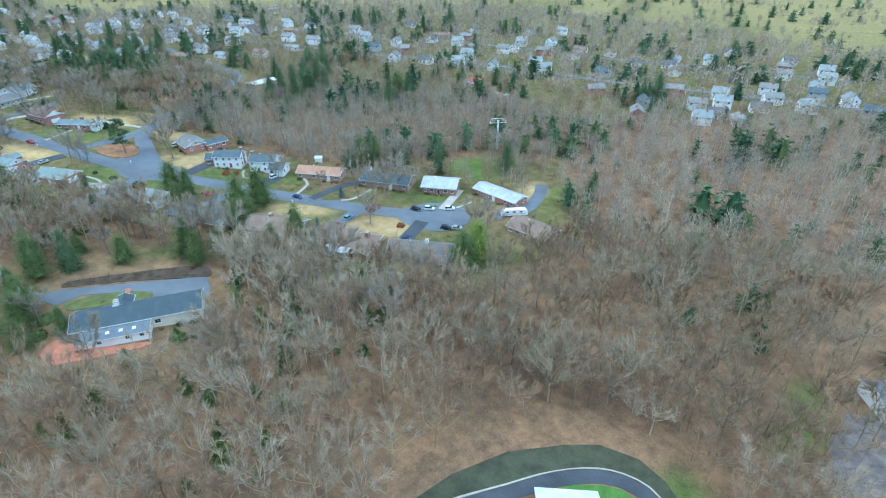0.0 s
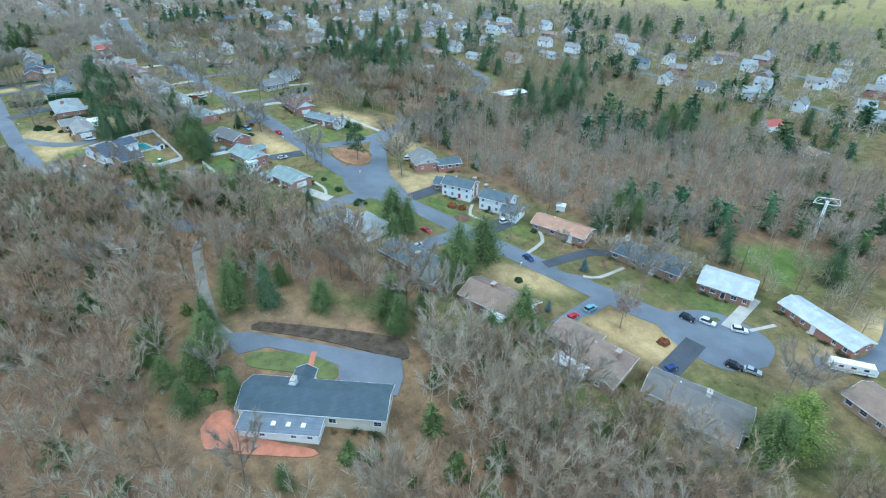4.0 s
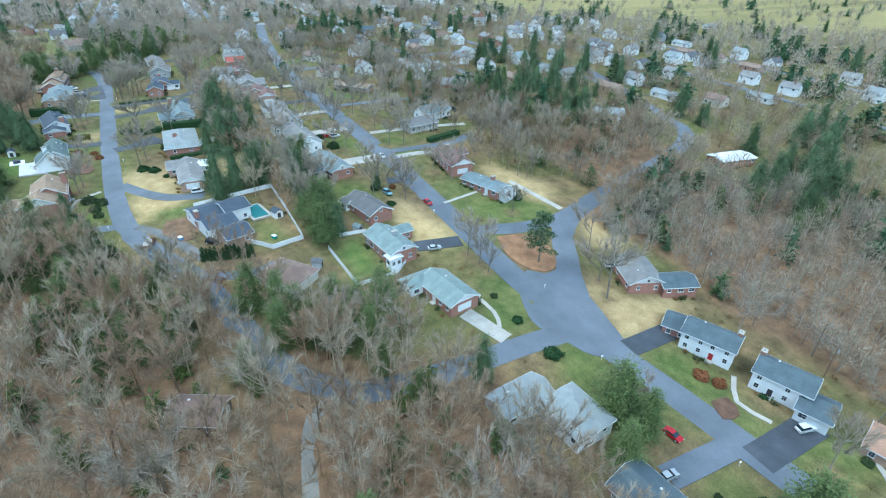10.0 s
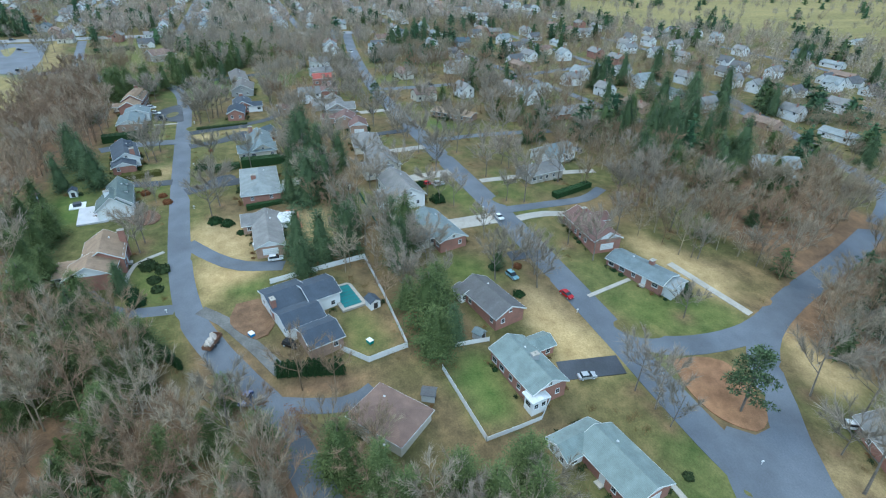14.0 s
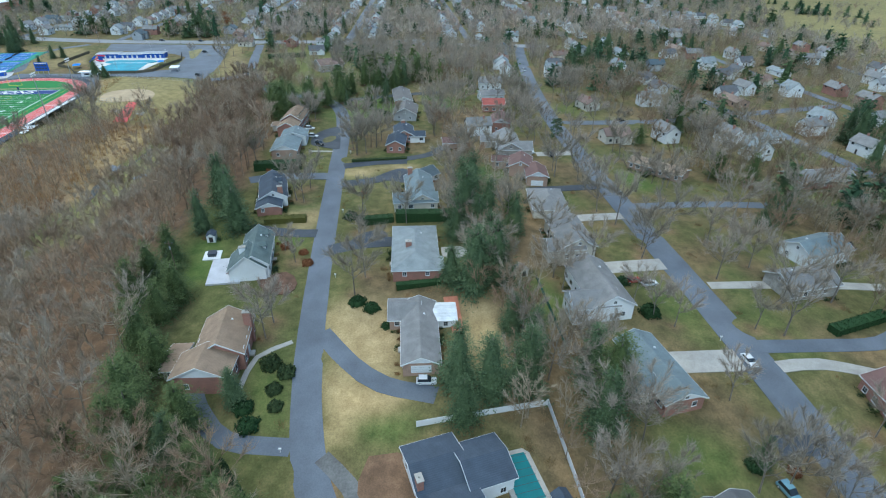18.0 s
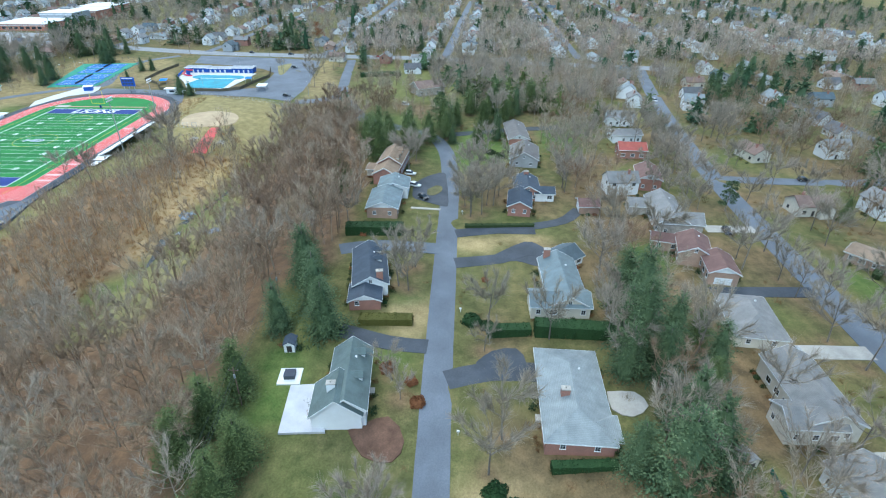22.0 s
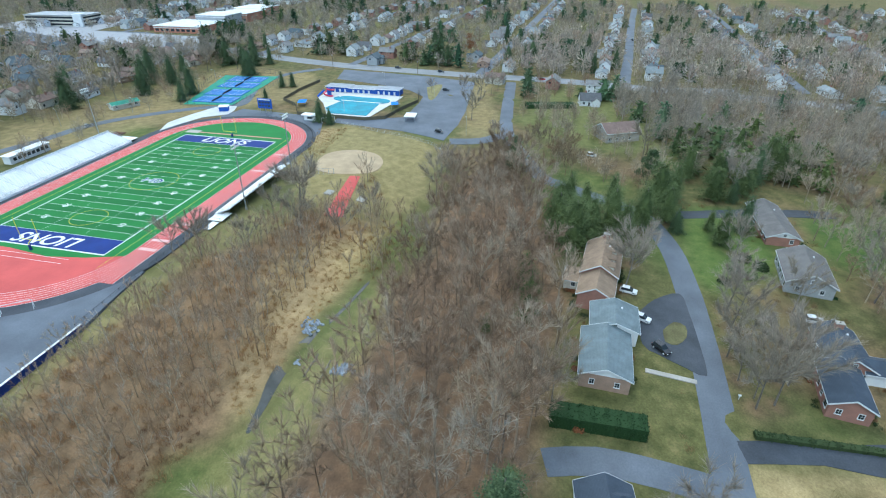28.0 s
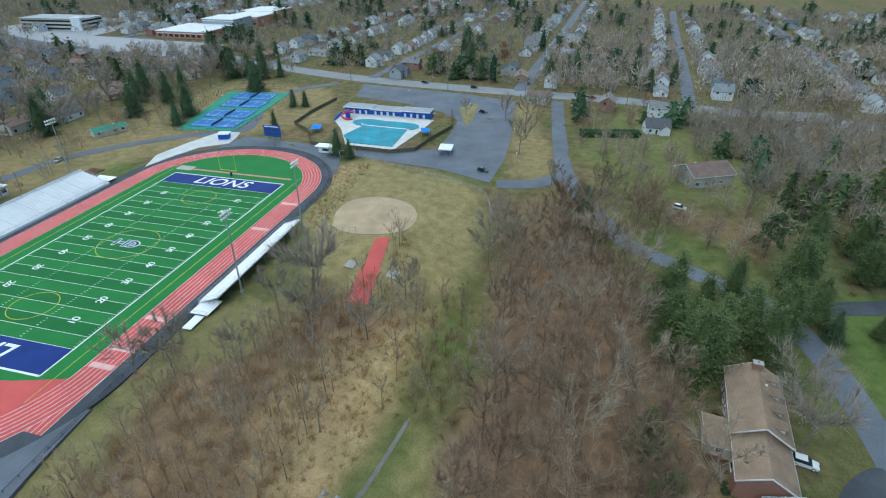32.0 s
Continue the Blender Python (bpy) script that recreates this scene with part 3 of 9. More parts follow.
patch("drive_turn", [(-421, 57), (-425, 61), (-426, 67), (-421, 69), (-418, 66), (-418, 58)], M_BLACKTOP, "blacktop turning bay beside a driveway", 0.05, smooth=True)
patch("drive_turn", [(-468, 62), (-476, 71), (-478, 76), (-471, 82), (-466, 84), (-463, 77), (-466, 70), (-464, 62)], M_BLACKTOP, "blacktop turning bay beside a driveway", 0.05, smooth=True)
patch("drive_loop", [(-523.0, 33.2), (-530.7, 38.1), (-535.4, 44.9), (-526.6, 46.4), (-513.0, 47.4), (-502.7, 47.5), (-504.1, 43.4), (-507.4, 37.3), (-510.5, 33.8)], M_BLACKTOP, "dark worn driveway loop in front of a house", 0.07, smooth=True)
patch("drive_island", [(-517.2, 39.1), (-521.4, 42.1), (-520.3, 44.8), (-515.9, 44.6), (-512.1, 42.0), (-512.7, 39.3)], mat("planted_bed", (0.13, 0.12, 0.055), 0.95, 0.35, 3.0, 0.3, 0.4), "small planted island inside a driveway loop", 0.16, smooth=True)
patch("turning_road", [(-74, 184), (-80, 174), (-92, 172), (-104, 177), (-104, 186), (-96, 196), (-84, 198), (-76, 194)], M_ASPHALT, "asphalt turning circle of a cul-de-sac", smooth=True)
patch("island", [(-277, 165), (-276, 172), (-272.5, 178), (-266.5, 179), (-260, 177.5), (-255, 174), (-253.5, 169), (-257, 165), (-261, 163), (-268, 162.5)], mat("island_litter", (0.27, 0.15, 0.08), 0.95, 0.3, 4.0, 0.3, 0.3), "road island under orange-brown needle litter", 0.2, smooth=True, keep=False)
strip("north_road", [(-536, 160), (-535, 189), (-536, 220), (-546, 270), (-560, 340)], 7.0, M_ASPHALT, "grey asphalt cross street between gardens")
strip("wood_lane", [(-232, 96), (-230, 84), (-208, 77), (-195, 74), (-184, 72), (-177, 73)], 3.2, M_GRAVEL, "narrow grey lane through the woods to the long house")
strip("high_street", [(-880, -420), (-840, -330), (-812, -247), (-796, -171), (-792, -110), (-791, -65), (-791, 0), (-783, 60), (-775, 130), (-765, 220)], 16.0, mat("pale_asphalt", (0.25, 0.255, 0.265), 0.85, 0.15, 3.0, 0.08, 0.2), "wide pale main street across the suburb")
patch("school_forecourt", [(-893, -443), (-864, -363), (-842, -357), (-819, -413), (-807, -486), (-794, -509), (-854, -585), (-885, -513)], M_ASPHALT, "broad grey asphalt forecourt in front of the brick school", 0.08, cell=8.0)
RECTS.append((-850, -470, 0, 38, 78))
strip("avenue_road", [(-795, -66), (-894, -64), (-1089, -62), (-1400, -60)], 9.0, M_ASPHALT, "straight avenue running away between rows of houses")
strip("street_road", [(-795, 36), (-906, 42), (-1085, 50), (-1300, 62)], 8.0, M_ASPHALT, "straight street running away between rows of houses")
patch("curve_bank", [(-38, 57), (-35.4, 62.5), (-31, 70.5), (-21.4, 81.5), (-9.8, 88.7), (-2.5, 92), (6.5, 91.6), (12.5, 88), (18, 81), (19, 73), (15.5, 73.5), (13.2, 81), (9.5, 84.8), (4, 86), (-1.5, 85), (-7.5, 82.2), (-13, 78.2), (-18.6, 73), (-25.5, 67), (-33, 60)], mat("dark_bank", (0.06, 0.064, 0.04), 0.95, 0.3, 3.0, 0.3, 0.4), "dark mossy verge round a curving drive", 0.06)
strip("curve_road", [(-39, 52), (-31, 59.5), (-24.4, 65.7), (-17.4, 71.8), (-12, 76.8), (-6.8, 80.5), (-1.1, 83.3), (4, 84.2), (8.6, 83.1), (12, 80), (14.2, 73.5)], 3.8, M_BLACKTOP, "curving black asphalt drive with a pale kerb")
strip("curve_kerb", [(-40.5, 53.3), (-33, 60.6), (-25.8, 67.2), (-18.8, 73.3), (-13.2, 78.4), (-7.6, 82.4), (-1.6, 85.3), (4, 86.2), (9.6, 85), (13.6, 81), (16, 74)], 0.4, M_CONCRETE, "pale concrete kerb along the curving drive", 0.16)
patch("curve_lawn", [(-9, 76.5), (-5.5, 79), (-0.5, 81.2), (4, 82), (8, 80.6), (10.4, 78), (11.5, 72), (3, 70)], mat("lawn_turf", (0.085, 0.17, 0.035), 0.95, 0.3, 3.0, 0.3, 0.3), "bright green lawn inside a curving drive", 0.05, keep=False)
patch("yard", [(47, 98), (46, 114), (52, 127), (60, 128), (74, 120), (72, 98)], mat("yard_gravel", (0.17, 0.145, 0.135), 0.95, 0.35, 2.0, 0.4, 0.3), "grey-brown gravel yard beside a house", 0.05)
strip("school_road", [(-560, -247), (-589, -240), (-612, -238), (-633, -228), (-658, -206), (-672, -186), (-700, -195), (-719, -202), (-755, -201), (-780, -185)], 6.0, M_ASPHALT, "asphalt service road behind the grandstand")
strip("park_road", [(-645, -50), (-650, -35), (-660, -26)], 7.0, M_ASPHALT, "short asphalt link road beside the car park")
patch("parking_lot", [(-656, -118), (-668, -119), (-672, -92), (-676, -84), (-706, -85), (-722, -87), (-735, -100), (-745, -125), (-752, -160), (-782, -168), (-778, -100), (-770, -64), (-697, -54), (-670, -52), (-645, -53), (-652, -76)], M_ASPHALT, "worn grey asphalt car park beside the swimming pool")
patch("lot_island", [(-746, -92), (-717, -82), (-720, -79), (-756, -84)], mat("verge_grass", (0.24, 0.21, 0.09), 0.95, 0.25, 4.0, 0.3, 0.3), "grass island in the car park", 0.12, smooth=True, keep=False)
strip("driveway", [(-338, 54.5), (-331, 60.3), (-322, 65), (-314, 69), (-306, 72.5)], 3.6, mat("worn_drive", (0.15, 0.148, 0.142), 0.92, 0.3, 2.0, 0.2, 0.3), "worn grey driveway to the white house", 0.04)
DRIVES = {
    "asphalt": [([(-376, 51), (-364, 59), (-356, 67), (-351, 79)], 5.0), ([(-182, 165), (-183, 146)], 6.0), ([(-122, 176), (-122, 160), (-122, 152)], 6.0),
                ([(-472, 47), (-473, 36), (-473, 24), (-470, 14)], 6.5), ([(-56, 236), (-54, 222), (-56, 205), (-66, 196)], 6.0), ([(-341, 48), (-344, 34), (-353, 26), (-358, 24)], 4.5),
                ([(-298, 66), (-291, 84), (-293, 92)], 4.5), ([(-357, 158), (-356, 175), (-356, 192), (-362, 204)], 4.5), ([(-433, 158), (-433, 188), (-430, 222)], 5.0)],
    "blacktop": [([(-415, 50), (-418, 60), (-418, 72)], 6.0), ([(-464, 51), (-467, 65), (-472, 74), (-470, 84)], 5.5), ([(-482, 51), (-487, 71), (-493, 88), (-503, 96)], 4.5), ([(-216, 168), (-216, 186)], 6.5),
                 ([(-177, 168), (-177, 190)], 7.5), ([(-280, 152), (-283, 136)], 6.0), ([(-92, 178), (-91, 160)], 6.0), ([(-147, 175), (-142, 195), (-136, 200)], 4.5), ([(-426, 45), (-427, 35), (-431, 22)], 5.0),
                 ([(-586, 45), (-598, 80), (-603, 104)], 6.0), ([(-483, 51), (-485, 60), (-485, 78)], 4.0), ([(-452, 153), (-451, 124)], 5.0), ([(-329, 158), (-330, 146)], 5.0)],
    "concrete": [([(-233, 139), (-247, 134)], 5.0), ([(-353, 152), (-354, 134)], 7.0), ([(-344, 187), (-350, 171), (-350, 160)], 3.5), ([(-382, 160), (-380, 193), (-378, 212)], 3.5), ([(-90, 214), (-89, 192)], 4.0),
                 ([(-284, 200), (-311, 194)], 2.6), ([(-394, 152), (-394, 134)], 6.0), ([(-426, 152), (-426, 134)], 5.0), ([(-490, 154), (-490, 137)], 5.0)],
}
for key, lst in DRIVES.items():
    for pts, width in lst:
        strip("driveway", pts, width, {"asphalt": M_ASPHALT, "blacktop": M_BLACKTOP, "concrete": M_CONCRETE}[key], {"asphalt": "grey asphalt driveway from the road to a house", "blacktop": "dark blacktop driveway beside a lawn", "concrete": "pale concrete driveway beside a lawn"}[key], 0.04)
for pts in ([(-253, 141), (-244, 142), (-238, 140), (-236, 136)], [(-305, 159), (-308, 176)], [(-156, 176), (-158, 187), (-164, 192)], [(-373, 44), (-368, 36), (-358, 34)], [(-196, 186), (-190, 179), (-182, 181)], [(-128, 196), (-130, 184), (-134, 180)], [(-80, 205), (-84, 196)], [(-500, 45), (-501, 34)]):
    strip("garden_path", pts, 1.3, M_CONCRETE, "narrow pale concrete garden path", 0.05)
patch("house_drive", [(-179, 71), (-175, 78), (-140, 106), (-134, 102), (-130, 97), (-136, 91), (-143, 88), (-148, 91), (-154, 88.5), (-166, 79.5), (-168, 72)], M_ASPHALT, "pale asphalt forecourt of the long house")
strip("entry_path", [(-150.5, 83.5), (-156.5, 88.5)], 1.6, M_PAVER, "terracotta path from the drive to the entrance", 0.16, keep=False)
patch("drive_lawn", [(-166, 73), (-166, 76), (-158.5, 85), (-149.6, 90.3), (-145, 89), (-145.5, 86), (-153, 80.5), (-162, 72.5)], mat("lawn", (0.115, 0.13, 0.045), 0.95, 0.3, 4.0, 0.3, 0.3), "small mown lawn inside a drive loop", 0.1, smooth=True)
patch("bank_bed", [(-175.5, 79), (-177, 82), (-164.6, 95), (-147.1, 110), (-139, 107.5), (-143, 103.5), (-159.8, 92.2)], mat("dark_mulch", (0.085, 0.066, 0.048), 0.95, 0.35, 3.0, 0.3, 0.5), "dark planted bank above the forecourt", 0.08, smooth=True)
patch("terrace", [(-150, 55.5), (-152.5, 59), (-151.7, 62.3), (-147.5, 63.2), (-142.7, 63), (-137, 66.5), (-128.8, 73), (-127.6, 71.5), (-135, 63), (-140.3, 57.5), (-144.2, 54.3)], M_PAVER, "terracotta paved terrace by the long house", 0.1, smooth=True)


# ---- houses ----
def wall_mesh(L, W, he, rise, hip, sink=2.5):
    mb = MB()
    a, b = L / 2, W / 2
    mb.box(-a, a, -b, b, -sink, he)
    if not hip:
        for s in (-1, 1):
            x = s * a
            t = 0.1 * s
            mb.add([(x, -b, he), (x, b, he), (x, 0, he + rise), (x - t, -b, he), (x - t, b, he), (x - t, 0, he + rise)], [(0, 1, 2), (5, 4, 3), (1, 4, 5, 2), (0, 2, 5, 3)])
    return mb


def roof_mesh(L, W, he, rise, hip, oh=0.5, th=0.22):
    mb = MB()
    b = W / 2
    k = rise / b
    a = L / 2 + oh
    e = b + oh
    z0 = he - k * oh + 0.1
    zr = he + rise + 0.1
    if hip:
        r = max(0.05, L / 2 - b)
        top = [(-a, -e, z0), (a, -e, z0), (a, e, z0), (-a, e, z0), (-r, 0, zr), (r, 0, zr)]
        n = len(top)
        mb.add(top + [(x, y, z - th) for x, y, z in top[:4]], [(0, 1, 5, 4), (1, 2, 5), (2, 3, 4, 5), (3, 0, 4), (0, 6, 7, 1), (1, 7, 8, 2), (2, 8, 9, 3), (3, 9, 6, 0), (9, 8, 7, 6)])
    else:
        prof = [(-e, z0), (0, zr), (e, z0), (e, z0 - th), (0, zr - th), (-e, z0 - th)]
        vs = [(x, y, z) for x in (-a, a) for y, z in prof]
        mb.add(vs, [(0, 6, 7, 1), (1, 7, 8, 2), (2, 8, 9, 3), (3, 9, 10, 4), (4, 10, 11, 5), (5, 11, 6, 0), (0, 1, 4, 5), (1, 2, 3, 4), (11, 10, 7, 6), (10, 9, 8, 7)])
    mb.box(-0.3 if not hip else -0.05, 0.3 if not hip else 0.05, -0.12, 0.12, zr - 0.1, zr + 0.06)
    return mb


def trim_mesh(L, W, he, rise, hip, oh=0.5, th=0.22):
    """White fascia along the eaves and bargeboards up the gables."""
    mb = MB()
    k = rise / (W / 2)
    a, e = L / 2 + oh, W / 2 + oh
    z0, zr = he - k * oh + 0.1, he + rise + 0.1
    for s in (-1, 1):
        mb.box(-a, a, s * (e + 0.03) - 0.025, s * (e + 0.03) + 0.025, z0 - th - 0.06, z0 - 0.02)
        if hip:
            mb.box(s * (a + 0.03) - 0.025, s * (a + 0.03) + 0.025, -e, e, z0 - th - 0.06, z0 - 0.02)
            continue
        x0, x1 = s * (a + 0.005), s * (a + 0.06)
        for y in (-e, e):
            q = [(y, z0 - th - 0.12), (y, z0 + 0.03), (0, zr + 0.03), (0, zr - th - 0.12)]
            mb.add([(x, v, z) for x in (x0, x1) for v, z in q], [(0, 1, 2, 3), (7, 6, 5, 4), (0, 4, 5, 1), (1, 5, 6, 2), (2, 6, 7, 3), (3, 7, 4, 0)])
    return mb


def gable_mesh(L, W, he, rise, s):
    """Clapboard gable over a brick wall: overlapping boards up to the ridge."""
    mb = MB()
    n = 5
    for i in range(n):
        y0, y1 = W / 2 * (1 - i / n), W / 2 * (1 - (i + 1) / n)
        z0, z1 = he + rise * i / n, he + rise * (i + 1) / n
        xa, xb = s * (L / 2 + 0.004), s * (L / 2 + 0.05)
        mb.add([(xb, -y0, z0), (xb, y0, z0), (xa + s * 0.01, y1, z1), (xa + s * 0.01, -y1, z1), (xa, -y0, z0), (xa, y0, z0)], [(0, 1, 2, 3), (4, 5, 1, 0)])
    return mb


WINDOW = {}


def window_meshes(w, h, kind):
    key = (w, h, kind)
    if key not in WINDOW:
        f = MB().box(-w / 2 - 0.1, w / 2 + 0.1, -0.06, 0.02, -0.12, h + 0.1)
        f.box(-w / 2 - 0.16, w / 2 + 0.16, -0.14, 0.02, -0.18, -0.1)
        if kind == "shutter":
            f.box(-w / 2 - 0.6, -w / 2 - 0.14, -0.08, 0.02, -0.08, h + 0.06)
            f.box(w / 2 + 0.14, w / 2 + 0.6, -0.08, 0.02, -0.08, h + 0.06)
        p = MB()
        for i in (0, 1):
            for j in (0, 1):
                p.box(-w / 2 + i * w / 2 + 0.03, -w / 2 + (i + 1) * w / 2 - 0.03, -0.075, -0.055, j * h / 2 + 0.03, (j + 1) * h / 2 - 0.03)
        WINDOW[key] = (f.mesh("window", M_WHITE), p.mesh("pane", M_GLASS))
    return WINDOW[key]


def put_window(house, m, w=1.1, h=1.3, kind="plain"):
    f, p = window_meshes(w, h, kind)
    o = part("window", f, None, house, m=m)
    part("pane", p, None, o)


def block(house, cx, cy, yaw, L, W, he, wall, roof, pitch=0.5, hip=False, windows=True, storeys=1, door=None, garage=None, main=True, kind="plain", sides="both", drop=0.0):
    """One range of a house: walls, roof, windows; cx, cy, yaw in the world."""
    RECTS.append((cx, cy, yaw, L / 2, W / 2))
    rel = house.matrix_basis.inverted() @ pose(cx, cy, house.location.z - drop, 0, 0, yaw)
    rise = pitch * W / 2
    part("wall", wall_mesh(L, W, he, rise, hip), wall, house, m=rel)
    part("roof", roof_mesh(L, W, he, rise, hip), roof, house, m=rel)
    part("trim", trim_mesh(L, W, he, rise, hip), M_WHITE, house, m=rel)
    if not hip and wall in (M_BRICK, M_BRICKT) and int(cx + cy) % 3:
        for s in (-1, 1):
            part("gable", gable_mesh(L, W, he, rise, s), M_WHITE, house, m=rel)
    if not windows:
        return rel
    rng = random.Random(int(cx * 7 + cy * 13))
    n = max(1, int(L / 3.2))
    for side, rz in ((-1, 0), (1, 180)):
        for i in range(n):
            x = -L / 2 + L * (i + 0.5) / n
            if door is not None and side == door[0] and i == door[1]:
                d = part("door", MB().box(-0.6, 0.6, -0.07, 0.02, 0, 2.15), door[2], house, m=rel @ pose(x, side * W / 2, 0.1, 0, 0, rz))
                part("door_surround", MB().box(-0.75, -0.6, -0.09, 0.02, 0, 2.3).box(0.6, 0.75, -0.09, 0.02, 0, 2.3).box(-0.75, 0.75, -0.09, 0.02, 2.15, 2.35), M_WHITE, d)
                part("doorstep", MB().box(-0.9, 0.9, -1.2, 0.0, -0.5, 0.05), M_CONCRETE, house, m=rel @ pose(x, side * W / 2, 0, 0, 0, rz))
                if storeys == 1:
                    continue
            for s in range(storeys):
                if s == 0 and door is not None and side == door[0] and i == door[1]:
                    continue
                if rng.random() < 0.74:
                    put_window(house, rel @ pose(x + rng.uniform(-0.2, 0.2), side * W / 2, 0.95 + 2.75 * s, 0, 0, rz), rng.choice((1.1, 1.1, 1.7)) if kind == "plain" else 1.0, 1.3, kind)
    for end, rz in ((-1, 270), (1, 90)):
        if garage == end:
            gd = part("garage_door", MB().box(-2.4, 2.4, -0.06, 0.02, 0, 2.2), M_WHITE, house, m=rel @ pose(end * L / 2, 0, 0.05, 0, 0, rz))
            seams = MB()
            for k in range(1, 4):
                seams.box(-2.35, 2.35, -0.075, -0.055, k * 0.55 - 0.02, k * 0.55 + 0.02)
            part("seam", seams, M_GREYSIDE, gd)
            continue
        for s in range(storeys):
            for y in (-W / 4, W / 4):
                if rng.random() < 0.7:
                    put_window(house, rel @ pose(end * L / 2, y, 0.95 + 2.75 * s, 0, 0, rz), 1.0, 1.25)
        if not hip and storeys == 1 and rise > 1.8 and main:
            put_window(house, rel @ pose(end * L / 2, 0, he + 0.35, 0, 0, rz), 0.8, 0.9)
    return rel


def chimney(house, rel, x, y, top, material=None, sx=0.6, sy=0.9):
    c = part("chimney", MB().box(-sx, sx, -sy, sy, 0, top), material or M_BRICK, house, m=rel @ pose(x, y, 0, 0, 0, 0))
    part("chimney_cap", MB().box(-sx - 0.1, sx + 0.1, -sy - 0.1, sy + 0.1, top - 0.15, top + 0.05).cyl(0, 0, top, top + 0.45, 0.2, 0.16, 8), M_CONCRETE, c)


def vents(house, rel, he, rise, W, spots):
    for x, y in spots:
        z = he + rise * (1 - abs(y) / (W / 2))
        part("roof_vent", MB().box(-0.22, 0.22, -0.22, 0.22, z - 0.2, z + 0.32).cyl(0, 0, z + 0.3, z + 0.5, 0.12, 0.12, 6), M_WHITE, house, m=rel @ pose(x, y, 0, 0, 0, 0))


def dormers(house, x, y, yaw, W, he, pitch, wall, roof, spots, side=1):
    """Small gabled dormers on one slope of a roof; x, y, yaw of the range in the world."""
    rel = house.matrix_basis.inverted() @ pose(x, y, house.location.z, 0, 0, yaw)
    z = he + pitch * W / 2 * 0.22
    for k in spots:
        m = rel @ pose(k, side * W * 0.22, z, 0, 0, 90)
        d = part("dormer", wall_mesh(W * 0.3, 1.9, 1.5, 0.7, False), wall, house, m=m)
        part("dormer_roof", roof_mesh(W * 0.3, 1.9, 1.5, 0.7, False, 0.25), M_ROOF[roof], d)
        part("pane", MB().box(-0.45, 0.45, -0.05, 0.02, 0.45, 1.45), M_GLASS, d, m=pose(side * W * 0.15, 0, 0, 0, 0, 90 if side > 0 else 270))


def home(name, label, x, y, yaw, L, W, he, wall, roof, pitch=0.5, hip=False, storeys=1, door=None, garage=None, chim=None, kind="plain", dz=0.0, vent=True):
    h = root(name, x, y, hz(x, y) + 0.25 + dz, yaw, label, "house")
    rel = block(h, x, y, yaw, L, W, he, wall, M_ROOF[roof], pitch, hip, True, storeys, door, garage, True, kind)
    if chim is not None:
        chimney(h, rel, chim[0], chim[1], he + pitch * W / 2 + 1.1, chim[2] if len(chim) > 2 else None)
    if vent:
        vents(h, rel, he, pitch * W / 2, W, [(-L * 0.2, W * 0.15)])
    return h


def wing(h, x, y, yaw, L, W, he, wall, roof, pitch=0.5, hip=False, storeys=1, garage=None, door=None, windows=True, kind="plain", drop=0.0):
    return block(h, x, y, yaw, L, W, he, wall, M_ROOF[roof], pitch, hip, windows, storeys, door, garage, False, kind, drop=drop)


# the long house in the woods
h = home("long_house", "long low house with slate-grey shingle roof and pale stone walls", -139, 79.8, 44, 35, 10.6, 3.5, M_CREAM, "harbour", 0.42, chim=(-6, 2.0, M_WHITE), door=(1, 4, M_DARKDOOR))
wing(h, -138.2, 70.2, 44.5, 18.5, 6.0, 2.6, M_WHITE, "lead", 0.18)
for k in (-1.5, 2.0, 5.5):
    part("skylight", MB().box(-0.5, 0.5, -0.9, 0.9, 2.75, 3.15), M_WHITE, h, m=h.matrix_basis.inverted() @ pose(-137.6 + k * 0.71, 69.6 + k * 0.7, h.location.z, 0, 0, 44.5))
wing(h, -147.2, 80.6, 134, 5.5, 4.6, 3.4, M_CREAM, "harbour", 0.5)
# south side of the cul-de-sac road
h = home("ranch_house", "brown-roofed ranch house with white sunroom and brick walls", -104.5, 147.6, 8, 15, 12, 3.0, M_BRICKT, "tan", 0.42, hip=True, chim=(4, 1, M_BRICK), door=(1, 2, M_DARKDOOR))
wing(h, -115, 150, 8, 13, 9.5, 3.0, M_BRICKT, "tan", 0.42, hip=True)
wing(h, -108.5, 140, 8, 8.5, 4.6, 2.6, M_WHITE, "white", 0.2)
wing(h, -99, 142.4, 98, 6, 5.5, 2.9, M_BRICKT, "tan", 0.42)
h = home("ranch_house", "long grey-roofed ranch house with stone walls", -80, 153.5, 14, 24, 9.9, 3.0, M_CREAM, "dusk", 0.45, chim=(2, 0.5, M_WHITE), door=(1, 3, M_DARKDOOR))
wing(h, -73.5, 148.6, 14, 11, 6, 2.7, M_CREAM, "dusk", 0.35)
h = home("ranch_house", "straw-brown roofed ranch house with brick walls", -140.4, 144.6, 10, 22, 12.5, 3.0, M_BRICK, "tan", 0.4, chim=(-3, 1, M_BRICK), door=(1, 4, M_DARKDOOR))
wing(h, -135, 138, 10, 5, 4, 2.6, M_WHITE, "white", 0.2)
h = home("ranch_house", "long green-grey roofed brick ranch house beside a driveway", -175, 138, 6, 24, 10.4, 3.0, M_BRICK, "slate", 0.42, chim=(3, -1, M_BRICK), door=(1, 4, M_WHITE), garage=-1)
wing(h, -162, 136, 6, 6, 8, 2.7, M_BRICK, "teal", 0.4)
